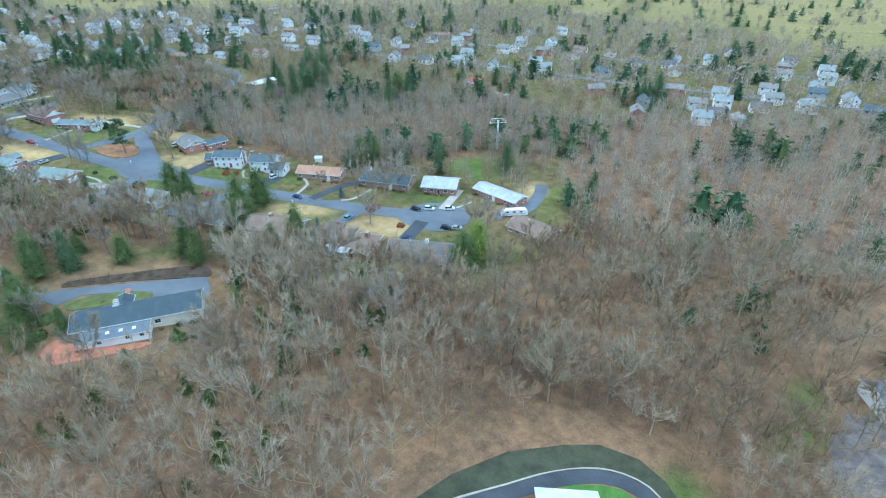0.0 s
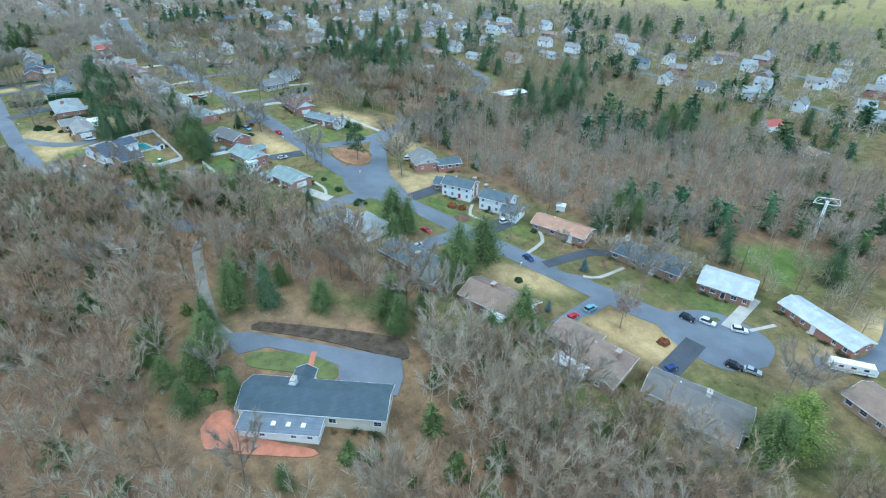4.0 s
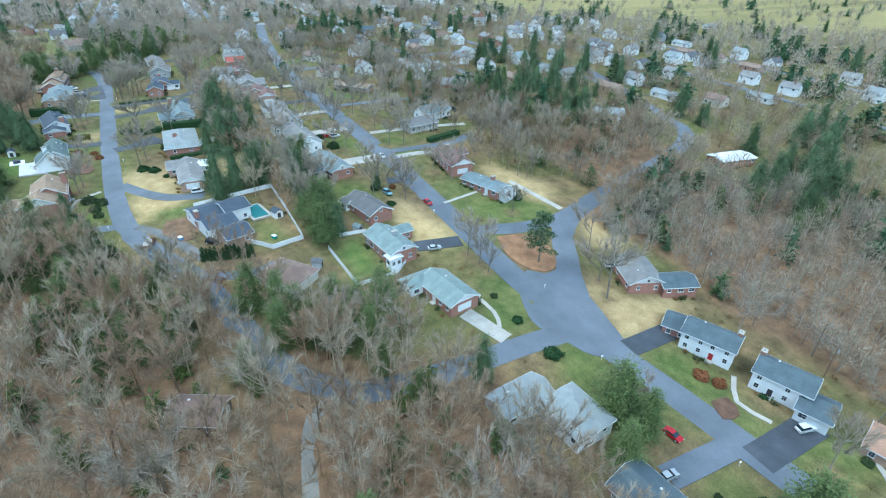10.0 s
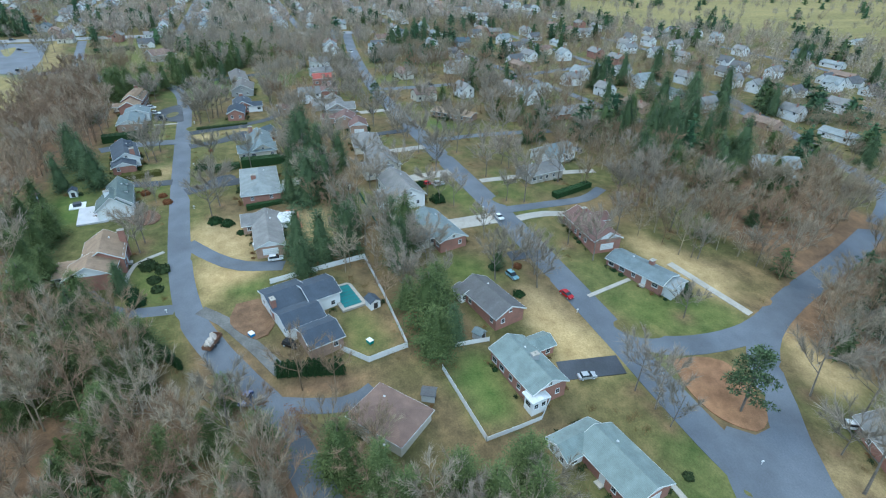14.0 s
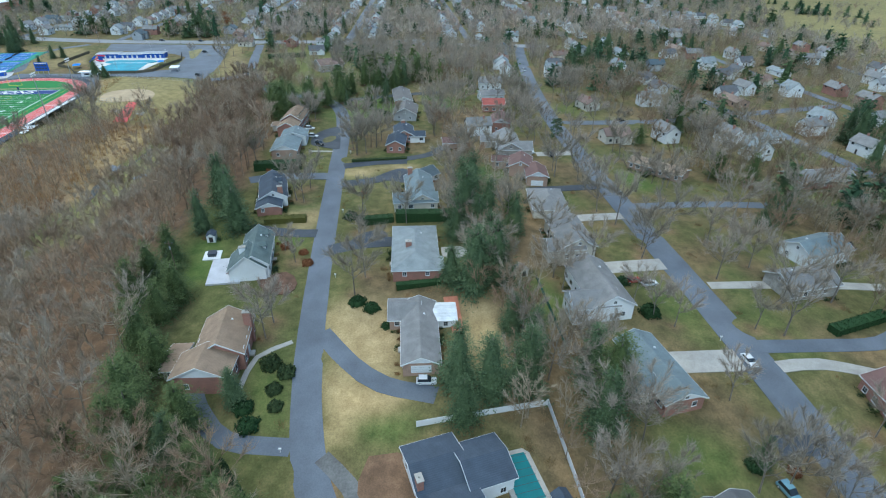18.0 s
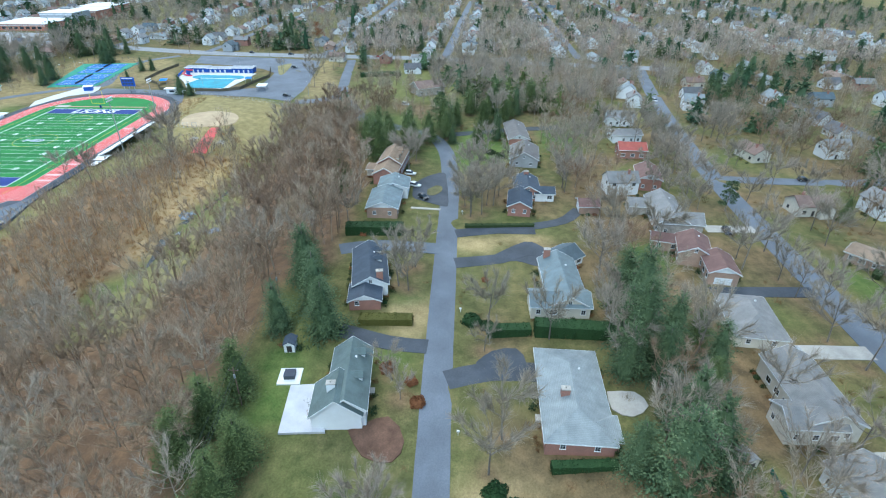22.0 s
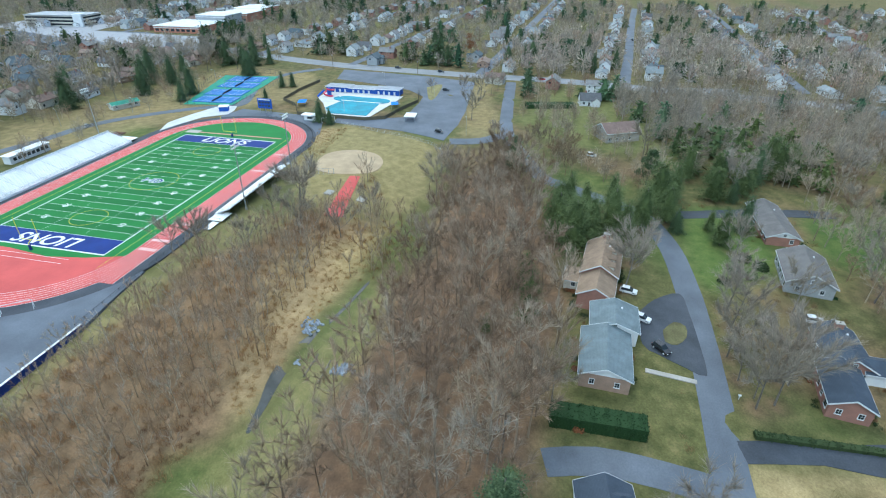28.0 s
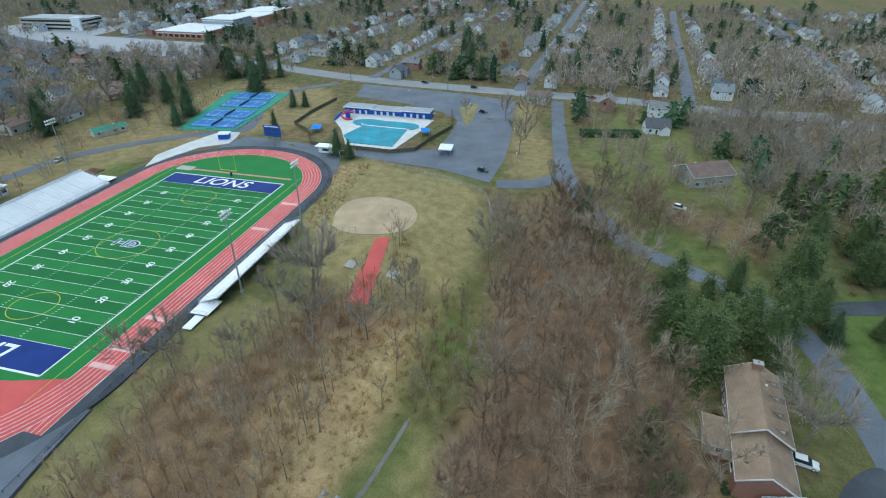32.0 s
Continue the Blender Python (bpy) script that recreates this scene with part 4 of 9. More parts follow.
h = home("ranch_house", "pale grey roofed white house with a crossing wing", -212.8, 128.5, 95, 14, 8, 3.2, M_WHITE, "pale", 0.4)
wing(h, -203, 137, 5, 13, 11, 3.2, M_WHITE, "pale", 0.4, hip=True, door=(1, 1, M_DARKDOOR))
# along the junction and the north road
h = home("ranch_house", "weathered green roofed ranch house with brick gable", -255.4, 133, 8, 16, 10.1, 3.2, M_BRICK, "green", 0.45, garage=1, door=(-1, 2, M_WHITE))
wing(h, -263.5, 128, 98, 11, 6.3, 3.0, M_WHITE, "green", 0.45)
h = home("gabled_house", "green-grey roofed brick house with white gable and deck", -284.3, 127.3, 7, 17, 9.5, 4.0, M_BRICK, "green", 0.48, chim=(1, 1, M_GREYSIDE), door=(1, 2, M_WHITE))
wing(h, -291, 133.8, 97, 7, 5, 3.2, M_BRICK, "green", 0.45)
wing(h, -275.2, 124.5, 7, 3, 4, 3.4, M_WHITE, "white", 0.1)
h = home("ranch_house", "dark grey roofed brick ranch house with white gables", -310, 130, 11, 17, 9.3, 3.4, M_BRICK, "char", 0.5, door=(1, 2, M_WHITE))
wing(h, -316.5, 124.5, 11, 4, 4, 3.0, M_WHITE, "char", 0.4)
h = home("modern_house", "white house with stepped navy metal roofs beside a fenced pool", -331, 77, 104, 10, 11, 3.6, M_WHITE, "navy", 0.32, chim=(-4.5, -4, M_BRICK), vent=False)
wing(h, -330, 86, 104, 8.5, 10, 4.6, M_WHITE, "navy", 0.32)
wing(h, -321, 79.6, 104, 10, 8.8, 3.6, M_WHITE, "navy", 0.36)
wing(h, -312.4, 83.2, 104, 8.5, 9.6, 3.2, M_BRICKT, "navy", 0.36, garage=1)
h = home("bungalow", "reddish brown hipped roof bungalow with pale walls", -282.4, 92.8, 36, 14, 11, 3.0, M_CREAM, "brown", 0.42, hip=True, door=(-1, 1, M_WHITE))
h = home("ranch_house", "teal-grey roofed brick ranch house with cream trim", -350, 129.5, 8, 21, 9.5, 3.2, M_BRICK, "teal", 0.45, door=(1, 3, M_WHITE), garage=-1)
wing(h, -346, 122.5, 98, 8, 6, 3.0, M_CREAM, "teal", 0.4)
h = home("gabled_house", "grey roofed house with white front gable", -380.5, 126.2, 3, 21, 11, 4.6, M_WHITE, "grey", 0.55, storeys=1, door=(1, 3, M_DARKDOOR))
wing(h, -374, 122, 93, 12, 8, 4.4, M_WHITE, "grey", 0.6)
h = home("gabled_house", "grey roofed cream house screened by bare trees", -409.3, 127, 0, 20, 10.5, 4.6, M_CREAM, "grey", 0.5, door=(1, 3, M_DARKDOOR))
wing(h, -402, 123, 90, 11, 7, 4.2, M_CREAM, "grey", 0.55)
h = home("gabled_house", "grey-brown roofed house with solar panels", -436, 127, -6, 18, 12, 3.2, M_CREAM, "grey", 0.45, hip=True, door=(1, 3, M_DARKDOOR))
h = home("brick_house", "brick house with reddish brown stepped roofs", -470.5, 125, -14, 12, 9, 4.4, M_BRICKT, "brick", 0.5, door=(1, 1, M_WHITE))
wing(h, -460, 129, -8, 11, 8.1, 4.0, M_BRICKT, "brick", 0.5, garage=1)
wing(h, -477, 119, 76, 9, 6, 3.2, M_BRICKT, "brick", 0.45)
h = home("gabled_house", "pale grey house with several crossing roofs", -495, 124.5, -4, 22, 10, 4.8, M_STONE, "grey", 0.55, door=(1, 3, M_DARKDOOR))
wing(h, -488, 127, 86, 13, 8, 4.6, M_STONE, "grey", 0.6)
wing(h, -503, 118, 86, 9, 7, 3.4, M_STONE, "grey", 0.5)
h = home("gabled_house", "brick house with brown roof among trees", -529, 128, -10, 15, 9, 4.6, M_BRICK, "brick", 0.5, door=(1, 2, M_WHITE))
# east side of the west road
h = home("ranch_house", "grey-brown roofed ranch house with a white sunroom", -369.6, 76.4, -2, 24, 8.6, 3.0, M_BRICKT, "grey", 0.45, garage=1, door=(-1, 4, M_WHITE))
wing(h, -379, 73, 88, 8, 9, 3.0, M_BRICKT, "grey", 0.45)
wing(h, -377, 83.4, 88, 5.4, 7, 2.9, M_WHITE, "white", 0.12)
h = home("ranch_house", "pale grey hipped roof brick ranch house", -408.9, 77.4, -2, 27, 13.5, 3.0, M_BRICK, "pale", 0.35, hip=True, chim=(2.5, -2, M_BRICK), door=(-1, 5, M_WHITE))
wing(h, -399.5, 80.5, -2, 6, 9, 2.9, M_BRICK, "pale", 0.3, hip=True)
h = home("cape_house", "blue-grey roofed cream house with crossing front gable", -450.4, 81.5, 1, 24, 10, 3.4, M_CREAM, "teal", 0.55, chim=(-11, -3, M_BRICK), door=(-1, 3, M_WHITE))
wing(h, -441.8, 79.3, 91, 15.5, 8, 3.4, M_CREAM, "teal", 0.5)
wing(h, -466.4, 84.6, 130, 8, 8.4, 3.0, M_WHITE, "slate", 0.5, garage=-1)
h = home("colonial_house", "dark slate roofed brick house with white gables", -516.5, 77.8, 0, 14.5, 9, 3.5, M_BRICK, "navy", 0.55, chim=(-5, 0), door=(-1, 2, M_WHITE), kind="shutter")
wing(h, -503, 74, -6, 13.5, 8, 3.5, M_BRICK, "navy", 0.5)
wing(h, -512, 84, 90, 7, 6, 3.2, M_WHITE, "navy", 0.5)
h = home("barn_house", "grey weathered timber house with a steep broad roof", -552.6, 80.2, -6, 17.5, 12, 3.6, M_GREYSIDE, "dusk", 0.5, storeys=1)
h = home("ranch_house", "grey roofed brick house on a green lawn", -586, 79.4, 2, 26, 9.8, 2.8, M_BRICK, "dusk", 0.42)
h = home("outbuilding", "small brick garage with brown roof", -503, 99, 90, 7, 7, 2.8, M_BRICKT, "brick", 0.45, garage=-1, vent=False)
# west side of the west road
h = home("brick_house", "large brick house with light brown shingle roofs", -371, 28.6, 2, 14, 11, 4.8, M_BRICK, "straw", 0.6, storeys=2, chim=(-3, 5.2), door=(1, 2, M_WHITE))
wing(h, -361, 26.4, -3, 8, 12.5, 4.2, M_BRICK, "straw", 0.5, storeys=1)
wing(h, -366, 18.5, 90, 4, 9, 2.8, M_CREAM, "straw", 0.2)
h = home("cape_house", "white cape house with green-grey roof, dormers and chimneys", -410.5, 28.8, 5, 19, 8.2, 4.4, M_WHITE, "sage", 0.75, chim=(6, -3, M_WHITE), door=(1, 2, M_DARKDOOR))
dormers(h, -410.5, 28.8, 5, 8.2, 4.4, 0.75, M_WHITE, "sage", (-6, 1.5))
wing(h, -404.6, 27.4, 5, 9, 10.4, 3.6, M_WHITE, "sage", 0.8)
h = home("brick_house", "brick house with dark navy roof and white gable", -455.5, 26.2, 10, 20, 9.4, 3.6, M_WHITE, "navy", 0.55, chim=(9, 2.6), door=(1, 3, M_WHITE))
dormers(h, -455.5, 26.2, 10, 9.4, 3.6, 0.55, M_WHITE, "navy", (-6, -1))
wing(h, -443.4, 26.8, 6, 8, 8.4, 2.5, M_BRICK, "navy", 0.42)
h = home("split_house", "pale teal roofed house with white gables and brick base", -513.6, 26.5, 1, 10, 11, 4.2, M_WHITE, "teal", 0.35)
wing(h, -500, 24.6, 0, 16, 10.8, 3.6, M_BRICKT, "teal", 0.4, storeys=1)
h = home("brick_house", "long tall brick house with straw-brown roof", -540, 23.2, -5, 18, 9.7, 5.2, M_BRICK, "straw", 0.6, storeys=2, chim=(-8, 0), kind="shutter")
dormers(h, -540, 23.2, -5, 9.7, 5.2, 0.6, M_CREAM, "straw", (-6.5, -2.2, 2.2, 6.5))
wing(h, -526, 22, -5, 10, 9, 4.4, M_BRICK, "straw", 0.55)
wing(h, -533, 16, 85, 5, 7, 2.8, M_CREAM, "straw", 0.2)
# north side of the main road
h = home("ranch_house", "reddish brown roofed brick house with a front garage", -332.4, 178.3, -4, 20, 9.8, 4.0, M_BRICK, "brick", 0.5, garage=1, chim=(-6, 0))
wing(h, -338, 184, 86, 7, 6, 3.6, M_BRICK, "brick", 0.5)
h = home("ranch_house", "blue-grey roofed low brick ranch house with a lawn", -309, 180.6, 18, 19, 8.4, 2.9, M_BRICK, "teal", 0.32, chim=(2, 2), door=(-1, 3, M_WHITE))
wing(h, -299.5, 184, 18, 5, 7, 2.6, M_WHITE, "pale", 0.25)
h = home("ranch_house", "grey roofed brick house with a broad white gable", -238.5, 194, 157, 15, 11.5, 3.2, M_BRICK, "grey", 0.45)
part("gable", gable_mesh(15, 11.5, 3.2, 0.45 * 5.75, -1), M_WHITE, h)
part("gable", gable_mesh(15, 11.5, 3.2, 0.45 * 5.75, 1), M_WHITE, h)
wing(h, -229.5, 201, 68, 11, 8, 2.8, M_BRICK, "slate", 0.35)
h = home("colonial_house", "white two-storey colonial house with grey-green roof and shutters", -206, 188, 22, 13.5, 8.6, 5.5, M_WHITE, "slate", 0.5, storeys=2, door=(-1, 2, M_REDDOOR), kind="shutter", chim=(6.2, 1))
wing(h, -216, 187, 28, 6.5, 8, 3.2, M_BRICK, "slate", 0.45)
h = home("colonial_house", "white two-storey colonial house with slate-green roof and brick chimney", -187.4, 192.4, 18, 13, 8.8, 5.5, M_WHITE, "slate", 0.5, storeys=2, door=(-1, 1, M_DARKDOOR), chim=(-6.4, 1), kind="shutter")
wing(h, -178.6, 192, 18, 7.2, 9, 3.0, M_WHITE, "slate", 0.45, garage=None)
h = home("ranch_house", "terracotta-tan roofed brick ranch house", -157.7, 198.4, 13, 22, 9.8, 3.0, M_BRICKT, "terra", 0.42, door=(-1, 4, M_WHITE))
h = home("ranch_house", "dark slate roofed ranch house behind bare trees", -124, 205.5, 8, 24, 11.5, 3.0, M_BRICKT, "slate", 0.42, chim=(-10, 2, M_WHITE), door=(-1, 4, M_WHITE))
h = home("ranch_house", "white low-pitched roof house with a pale gable front", -98.5, 211.5, 13, 16, 13, 3.2, M_BRICK, "silver", 0.35, door=(-1, 2, M_DARKDOOR))
h = home("ranch_house", "long white metal roofed brick house at the cul-de-sac", -70, 213.8, -20, 24, 9, 3.0, M_BRICK, "silver", 0.35, door=(-1, 3, M_WHITE))
h = home("ranch_house", "brown roofed house hidden behind tall trees", -46, 186, -20, 18, 11, 3.0, M_BRICKT, "tan", 0.4)
h = home("ranch_house", "tan flat-roofed ranch house on a corner lawn", -465, 183, 40, 23, 9, 3.0, M_BRICKT, "straw", 0.25)
h = home("ranch_house", "grey roofed brick ranch house", -452, 246, 94, 26, 12, 3.0, M_BRICK, "grey", 0.4)
h = home("gabled_house", "blue-grey roofed pale house behind trees", -395, 201.5, 105, 17, 10.8, 4.0, M_WHITE, "teal", 0.5)
h = home("ranch_house", "brown roofed stone house with a courtyard", -379, 185.4, 97, 16, 10, 3.4, M_STONE, "grey", 0.5)
h = home("gabled_house", "white house with grey roof on a grassy rise", -356, 292, 60, 16, 10, 5.0, M_WHITE, "pale", 0.55, storeys=2)
wing(h, -348, 285, 150, 9, 7, 3.6, M_WHITE, "pale", 0.5)
h = home("flat_house", "low white flat-roofed house", -288, 308, 80, 20, 10, 2.9, M_BRICK, "white", 0.12)
h = home("red_house", "house with bright red roof", -157, 396, 70, 12, 9, 3.2, M_WHITE, "red", 0.5)
h = home("ranch_house", "long pale roofed house with terracotta terrace", -131, 370, -20, 24, 10, 3.0, M_BRICKT, "straw", 0.35)
h = home("colonial_house", "white two-storey house with grey roof by a wide lawn", -764, 18, 92, 14, 9, 5.4, M_WHITE, "grey", 0.5, storeys=2, kind="shutter")
h = home("gabled_house", "brown roofed house among bare trees", -672, 29, 120, 18, 13, 4.6, M_STONE, "brown", 0.5)
h = home("ranch_house", "pale grey roofed school-like low building", -772, 85, 100, 34, 15, 3.4, M_STONE, "grey", 0.15)
h = home("clubhouse", "tan brick building with a grey hipped roof and white band", -705, -300, 75, 17, 11, 3.6, M_BRICKT, "brown", 0.4, hip=True)
h = home("white_house", "white house with grey gables", -612, 137, 88, 14, 9, 4.6, M_WHITE, "grey", 0.6, storeys=1)
h = home("white_house", "white house with flat grey roof", -585, 133, 95, 14, 10, 4.0, M_WHITE, "grey", 0.3)
h = home("brick_house", "dark red roofed brick house", -562, 130, 88, 12, 9, 4.2, M_BRICK, "red", 0.5)
h = home("gabled_house", "blue-grey roofed white house at the foot of the slope", 66, 135, 20, 18, 11, 3.4, M_WHITE, "lead", 0.45)
h = home("white_house", "white-roofed house inside a curving drive", -5, 70, 20, 12, 9, 3.2, M_WHITE, "white", 0.35)
h = home("bungalow", "brown timber cabin roof in the woods", -240, 62, 60, 11, 8, 3.2, M_WOODBROWN, "brown", 0.5)


# ---- the sports ground ----
M_TURF_A = mat("turf_light", (0.037, 0.195, 0.043), 0.9, 0.1, 8.0, 0.1, 0.1)
M_TURF_B = mat("turf_dark", (0.026, 0.15, 0.034), 0.9, 0.1, 8.0, 0.1, 0.1)
M_TRACK = mat("red_track", (0.56, 0.105, 0.095), 0.85, 0.12, 5.0, 0.1, 0.1)
M_NAVY = mat("navy_turf", (0.016, 0.04, 0.2), 0.85, 0.12, 6.0, 0.2, 0.1)
M_LINE = mat("line_paint", (0.78, 0.8, 0.8), 0.8, 0.08, 4.0, 0.3, 0.0)
M_YLINE = mat("yellow_line", (0.55, 0.5, 0.05), 0.8, 0.1, 4.0, 0.3, 0.0)
M_ALU = mat("aluminium", (0.90, 0.90, 0.90), 0.5, 0.05, 3.0, 0.3, 0.05)
M_STEEL = mat("galvanised_steel", (0.42, 0.44, 0.45), 0.5, 0.15, 3.0, 0.4, 0.1, 0.6)
M_DARKSTEEL = mat("dark_rail", (0.06, 0.07, 0.08), 0.6, 0.15)
M_BLUE = mat("blue_paint", (0.03, 0.10, 0.45), 0.55, 0.1)
M_YELLOW = mat("yellow_paint", (0.72, 0.66, 0.06), 0.5, 0.08)
M_SAND = mat("infield_clay", (0.44, 0.335, 0.21), 0.95, 0.15, 3.0, 0.15, 0.2)
M_WATER = mat("pool_cover_water", (0.012, 0.25, 0.34), 0.7, 0.3, 0.8, 0.12, 0.05, 0.0, 0.0, 0.5)
M_COURT = mat("court_blue", (0.045, 0.17, 0.45), 0.8, 0.15, 4.0, 0.15, 0.05)
M_COURTG = mat("court_green", (0.05, 0.27, 0.17), 0.8, 0.15, 4.0, 0.15, 0.05)
FU, FV, FYAW = -562.6, -152.2, 2.6


def ground_local(u, v):
    a = radians(FYAW)
    return FU + u * math.cos(a) - v * math.sin(a), FV + u * math.sin(a) + v * math.cos(a)


def oval(r, half=50.0, n=40):
    """Outline of a track: two straights and two half circles."""
    return [(half + r * math.cos(a), r * math.sin(a)) for a in np.linspace(-math.pi / 2, math.pi / 2, n)] + [(-half + r * math.cos(a), r * math.sin(a)) for a in np.linspace(math.pi / 2, 1.5 * math.pi, n)]


def ring(mb, r0, r1, z, half=50.0):
    a, b = oval(r0, half), oval(r1, half)
    n = len(a)
    return mb.add([(x, y, z) for x, y in a] + [(x, y, z) for x, y in b], [(i, (i + 1) % n, n + (i + 1) % n, n + i)[::-1] for i in range(n)])


def slab(mb, pts, z, th):
    n = len(pts)
    return mb.add([(x, y, z) for x, y in pts] + [(x, y, z - th) for x, y in pts], [tuple(range(n)), tuple(range(2 * n - 1, n - 1, -1))] + [(i, n + i, n + (i + 1) % n, (i + 1) % n) for i in range(n)])


def text_mesh(txt, size, material, shear=0.0, bold=0.0):
    c = bpy.data.curves.new("lettering", "FONT")
    c.body, c.size, c.shear, c.align_x, c.align_y, c.offset = txt, size, shear, "CENTER", "CENTER", bold
    c.extrude = 0.004
    ob = bpy.data.objects.new("lettering", c)
    scene.collection.objects.link(ob)
    bpy.context.view_layer.update()
    me = bpy.data.meshes.new_from_object(ob.evaluated_get(bpy.context.evaluated_depsgraph_get()))
    bpy.data.objects.remove(ob)
    me.materials.clear()
    me.materials.append(material)
    return me


apron = root("track_apron", FU, FV, 0.0, FYAW, "dark asphalt apron round the running track", "pavement")
part("paving", slab(MB(), oval(43.5) , 0.10, 2.5), M_BLACKTOP, apron)
part("pad", slab(MB(), [(82, -60), (112, -60), (109, 45), (86, 46), (72, 44), (60, 43)], 0.09, 3.2), M_ASPHALT, apron)
part("corner_pad", slab(MB(), [(-60, 38), (-72, 40), (-100, 30), (-104, -22), (-90, -25), (-60, -30)], 0.08, 1.5), M_ASPHALT, apron)
part("parapet", MB().box(86, 110, 45.4, 45.8, -3.5, 0.9), M_NAVY, apron, "navy blue padded wall")
part("parapet_cap", MB().box(86, 110, 45.3, 45.9, 0.9, 1.0), M_WHITE, apron)
apron["kind"] = "structure"
track = root("running_track", FU, FV, 0.0, FYAW, "red rubber running track with white lane lines", "track")
part("surface", ring(MB(), 31.5, 38.9, 0.14), M_TRACK, track)
part("chute", MB().box(50, 68, 31.6, 38.9, 0.02, 0.13), M_TRACK, track)
part("curve_fill", slab(MB(), [(57.5, -30.6), (57.5, -8), (59.5, 8), (57.5, 20), (54, 31.2)] + [(50 + 31.6 * math.cos(a), 31.6 * math.sin(a)) for a in np.linspace(1.4, -1.33, 24)], 0.132, 0.1), M_TRACK, track)
for i in range(7):
    r = 31.6 + i * 1.215
    part("lane_line", ring(MB(), r - 0.055, r + 0.055, 0.149), M_LINE, track)
    part("chute_line", MB().box(50, 68, r - 0.05, r + 0.05, 0.13, 0.137), M_LINE, track)
for u in (-40, -20, 30, 42, 48):
    part("start_mark", MB().box(u, u + 1.6, 32.2, 38.4, 0.149, 0.153), mat("faded_paint", (0.72, 0.45, 0.42), 0.8, 0.2), track)
for u in (59.5, 62):
    part("approach_line", MB().box(u, u + 0.15, -24, 16, 0.132, 0.138), M_LINE, track)
field = root("football_field", FU, FV, 0.0, FYAW, "artificial turf football field with navy end zones and white markings", "sports field")
part("turf", slab(MB(), oval(31.5), 0.12, 0.3), M_TURF_A, field)
YD = 0.9144
for i in range(10):
    u0 = (-50 + 10 * i) * YD
    part("turf_band", MB().box(u0, u0 + 5 * YD, -24.4, 24.4, 0.05, 0.126), M_TURF_B, field)
for s in (-1, 1):
    z = part("end_zone", MB().box(min(s * 50, s * 60) * YD, max(s * 50, s * 60) * YD, -24.4, 24.4, 0.05, 0.130), M_NAVY, field, "navy end zone")
    part("lettering", text_mesh("LIONS", 8.4, M_LINE, 0.25, 0.12), None, z, "white slanted team word", pose(s * 55 * YD, 0, 0.145, 0, 0, 90 if s < 0 else 270))
    part("end_line", MB().box(s * 60 * YD - 0.3, s * 60 * YD + 0.3, -24.7, 24.7, 0.13, 0.142), M_LINE, field)
    part("sideline", MB().box(-60 * YD - 0.3, 60 * YD + 0.3, s * 24.5 - 0.18, s * 24.5 + 0.18, 0.13, 0.142), M_LINE, field)
    part("limit_line", MB().box(-62, 62, s * 28.2 - 0.08, s * 28.2 + 0.08, 0.12, 0.136), M_YLINE, field)
for i in range(-50, 51, 5):
    part("yard_line", MB().box(i * YD - 0.07, i * YD + 0.07, -24.4, 24.4, 0.13, 0.138), M_LINE, field)
hashes = MB()
for i in range(-49, 50):
    for v in (-8.1, 8.1, -23.9, 23.9):
        hashes.box(i * YD - 0.05, i * YD + 0.05, v - 0.35, v + 0.35, 0.13, 0.138)
hm = part("hash_marks", hashes, M_LINE, field)
hm["kind"] = "stuff"
for n, lab in ((-40, "10"), (-30, "20"), (-20, "30"), (-10, "40"), (0, "50"), (10, "40"), (20, "30"), (30, "20"), (40, "10")):
    for s in (-1, 1):
        part("yard_number", text_mesh(lab, 3.0, M_LINE, 0, 0.05), None, field, "", pose(n * YD, s * 15.6, 0.142, 0, 0, 0 if s < 0 else 180))
for cu, rad in ((0, 9.15), (34, 6.0), (-36, 6.0)):
    n = 48
    vs = [(cu + r * math.cos(2 * math.pi * i / n), r * math.sin(2 * math.pi * i / n), 0.141) for r in (rad - 0.1, rad + 0.1) for i in range(n)]
    part("circle_line", MB().add(vs, [(i, n + i, n + (i + 1) % n, (i + 1) % n) for i in range(n)]), M_YLINE, field)
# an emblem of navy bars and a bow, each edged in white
BARS = [(-2.1, 2.1, -5.0, -3.7), (-2.1, 2.1, -1.5, -0.2), (-0.6, 0.6, -3.7, -1.5), (-2.1, 2.1, 0.1, 1.3)]


def bow(r0, r1, z):
    """A half ring opening towards the bars."""
    mb, arc = MB(), np.linspace(-math.pi / 2, math.pi / 2, 17)
    vs = [(r * math.sin(a), 1.1 + 1.35 * r * math.cos(a), z) for a in arc for r in (r0, r1)]
    mb.add(vs, [(2 * k, 2 * k + 2, 2 * k + 3, 2 * k + 1) for k in range(16)])
    return mb


edging = MB()
core = MB()
for x0, x1, y0, y1 in BARS:
    edging.box(x0, x1, y0, y1, 0.13, 0.142)
    core.box(x0 + 0.28, x1 - 0.28, y0 + 0.28, y1 - 0.28, 0.13, 0.147)
logo = part("centre_emblem", edging, M_LINE, field, "white edged navy emblem")
part("emblem_core", core, M_NAVY, logo)
part("emblem_bow", bow(0.9, 2.2, 0.144), M_LINE, logo)
part("emblem_bow_core", bow(1.2, 1.9, 0.149), M_NAVY, logo)
part("vault_runway", MB().box(-60.6, -59.3, -20, 25, 0.05, 0.128), mat("runway_tan", (0.5, 0.27, 0.2), 0.85, 0.15), field)
part("vault_pit", MB().box(-62.2, -58.2, -27, -20, 0.05, 0.3), mat("pit_cover", (0.45, 0.43, 0.38), 0.85, 0.15), field)
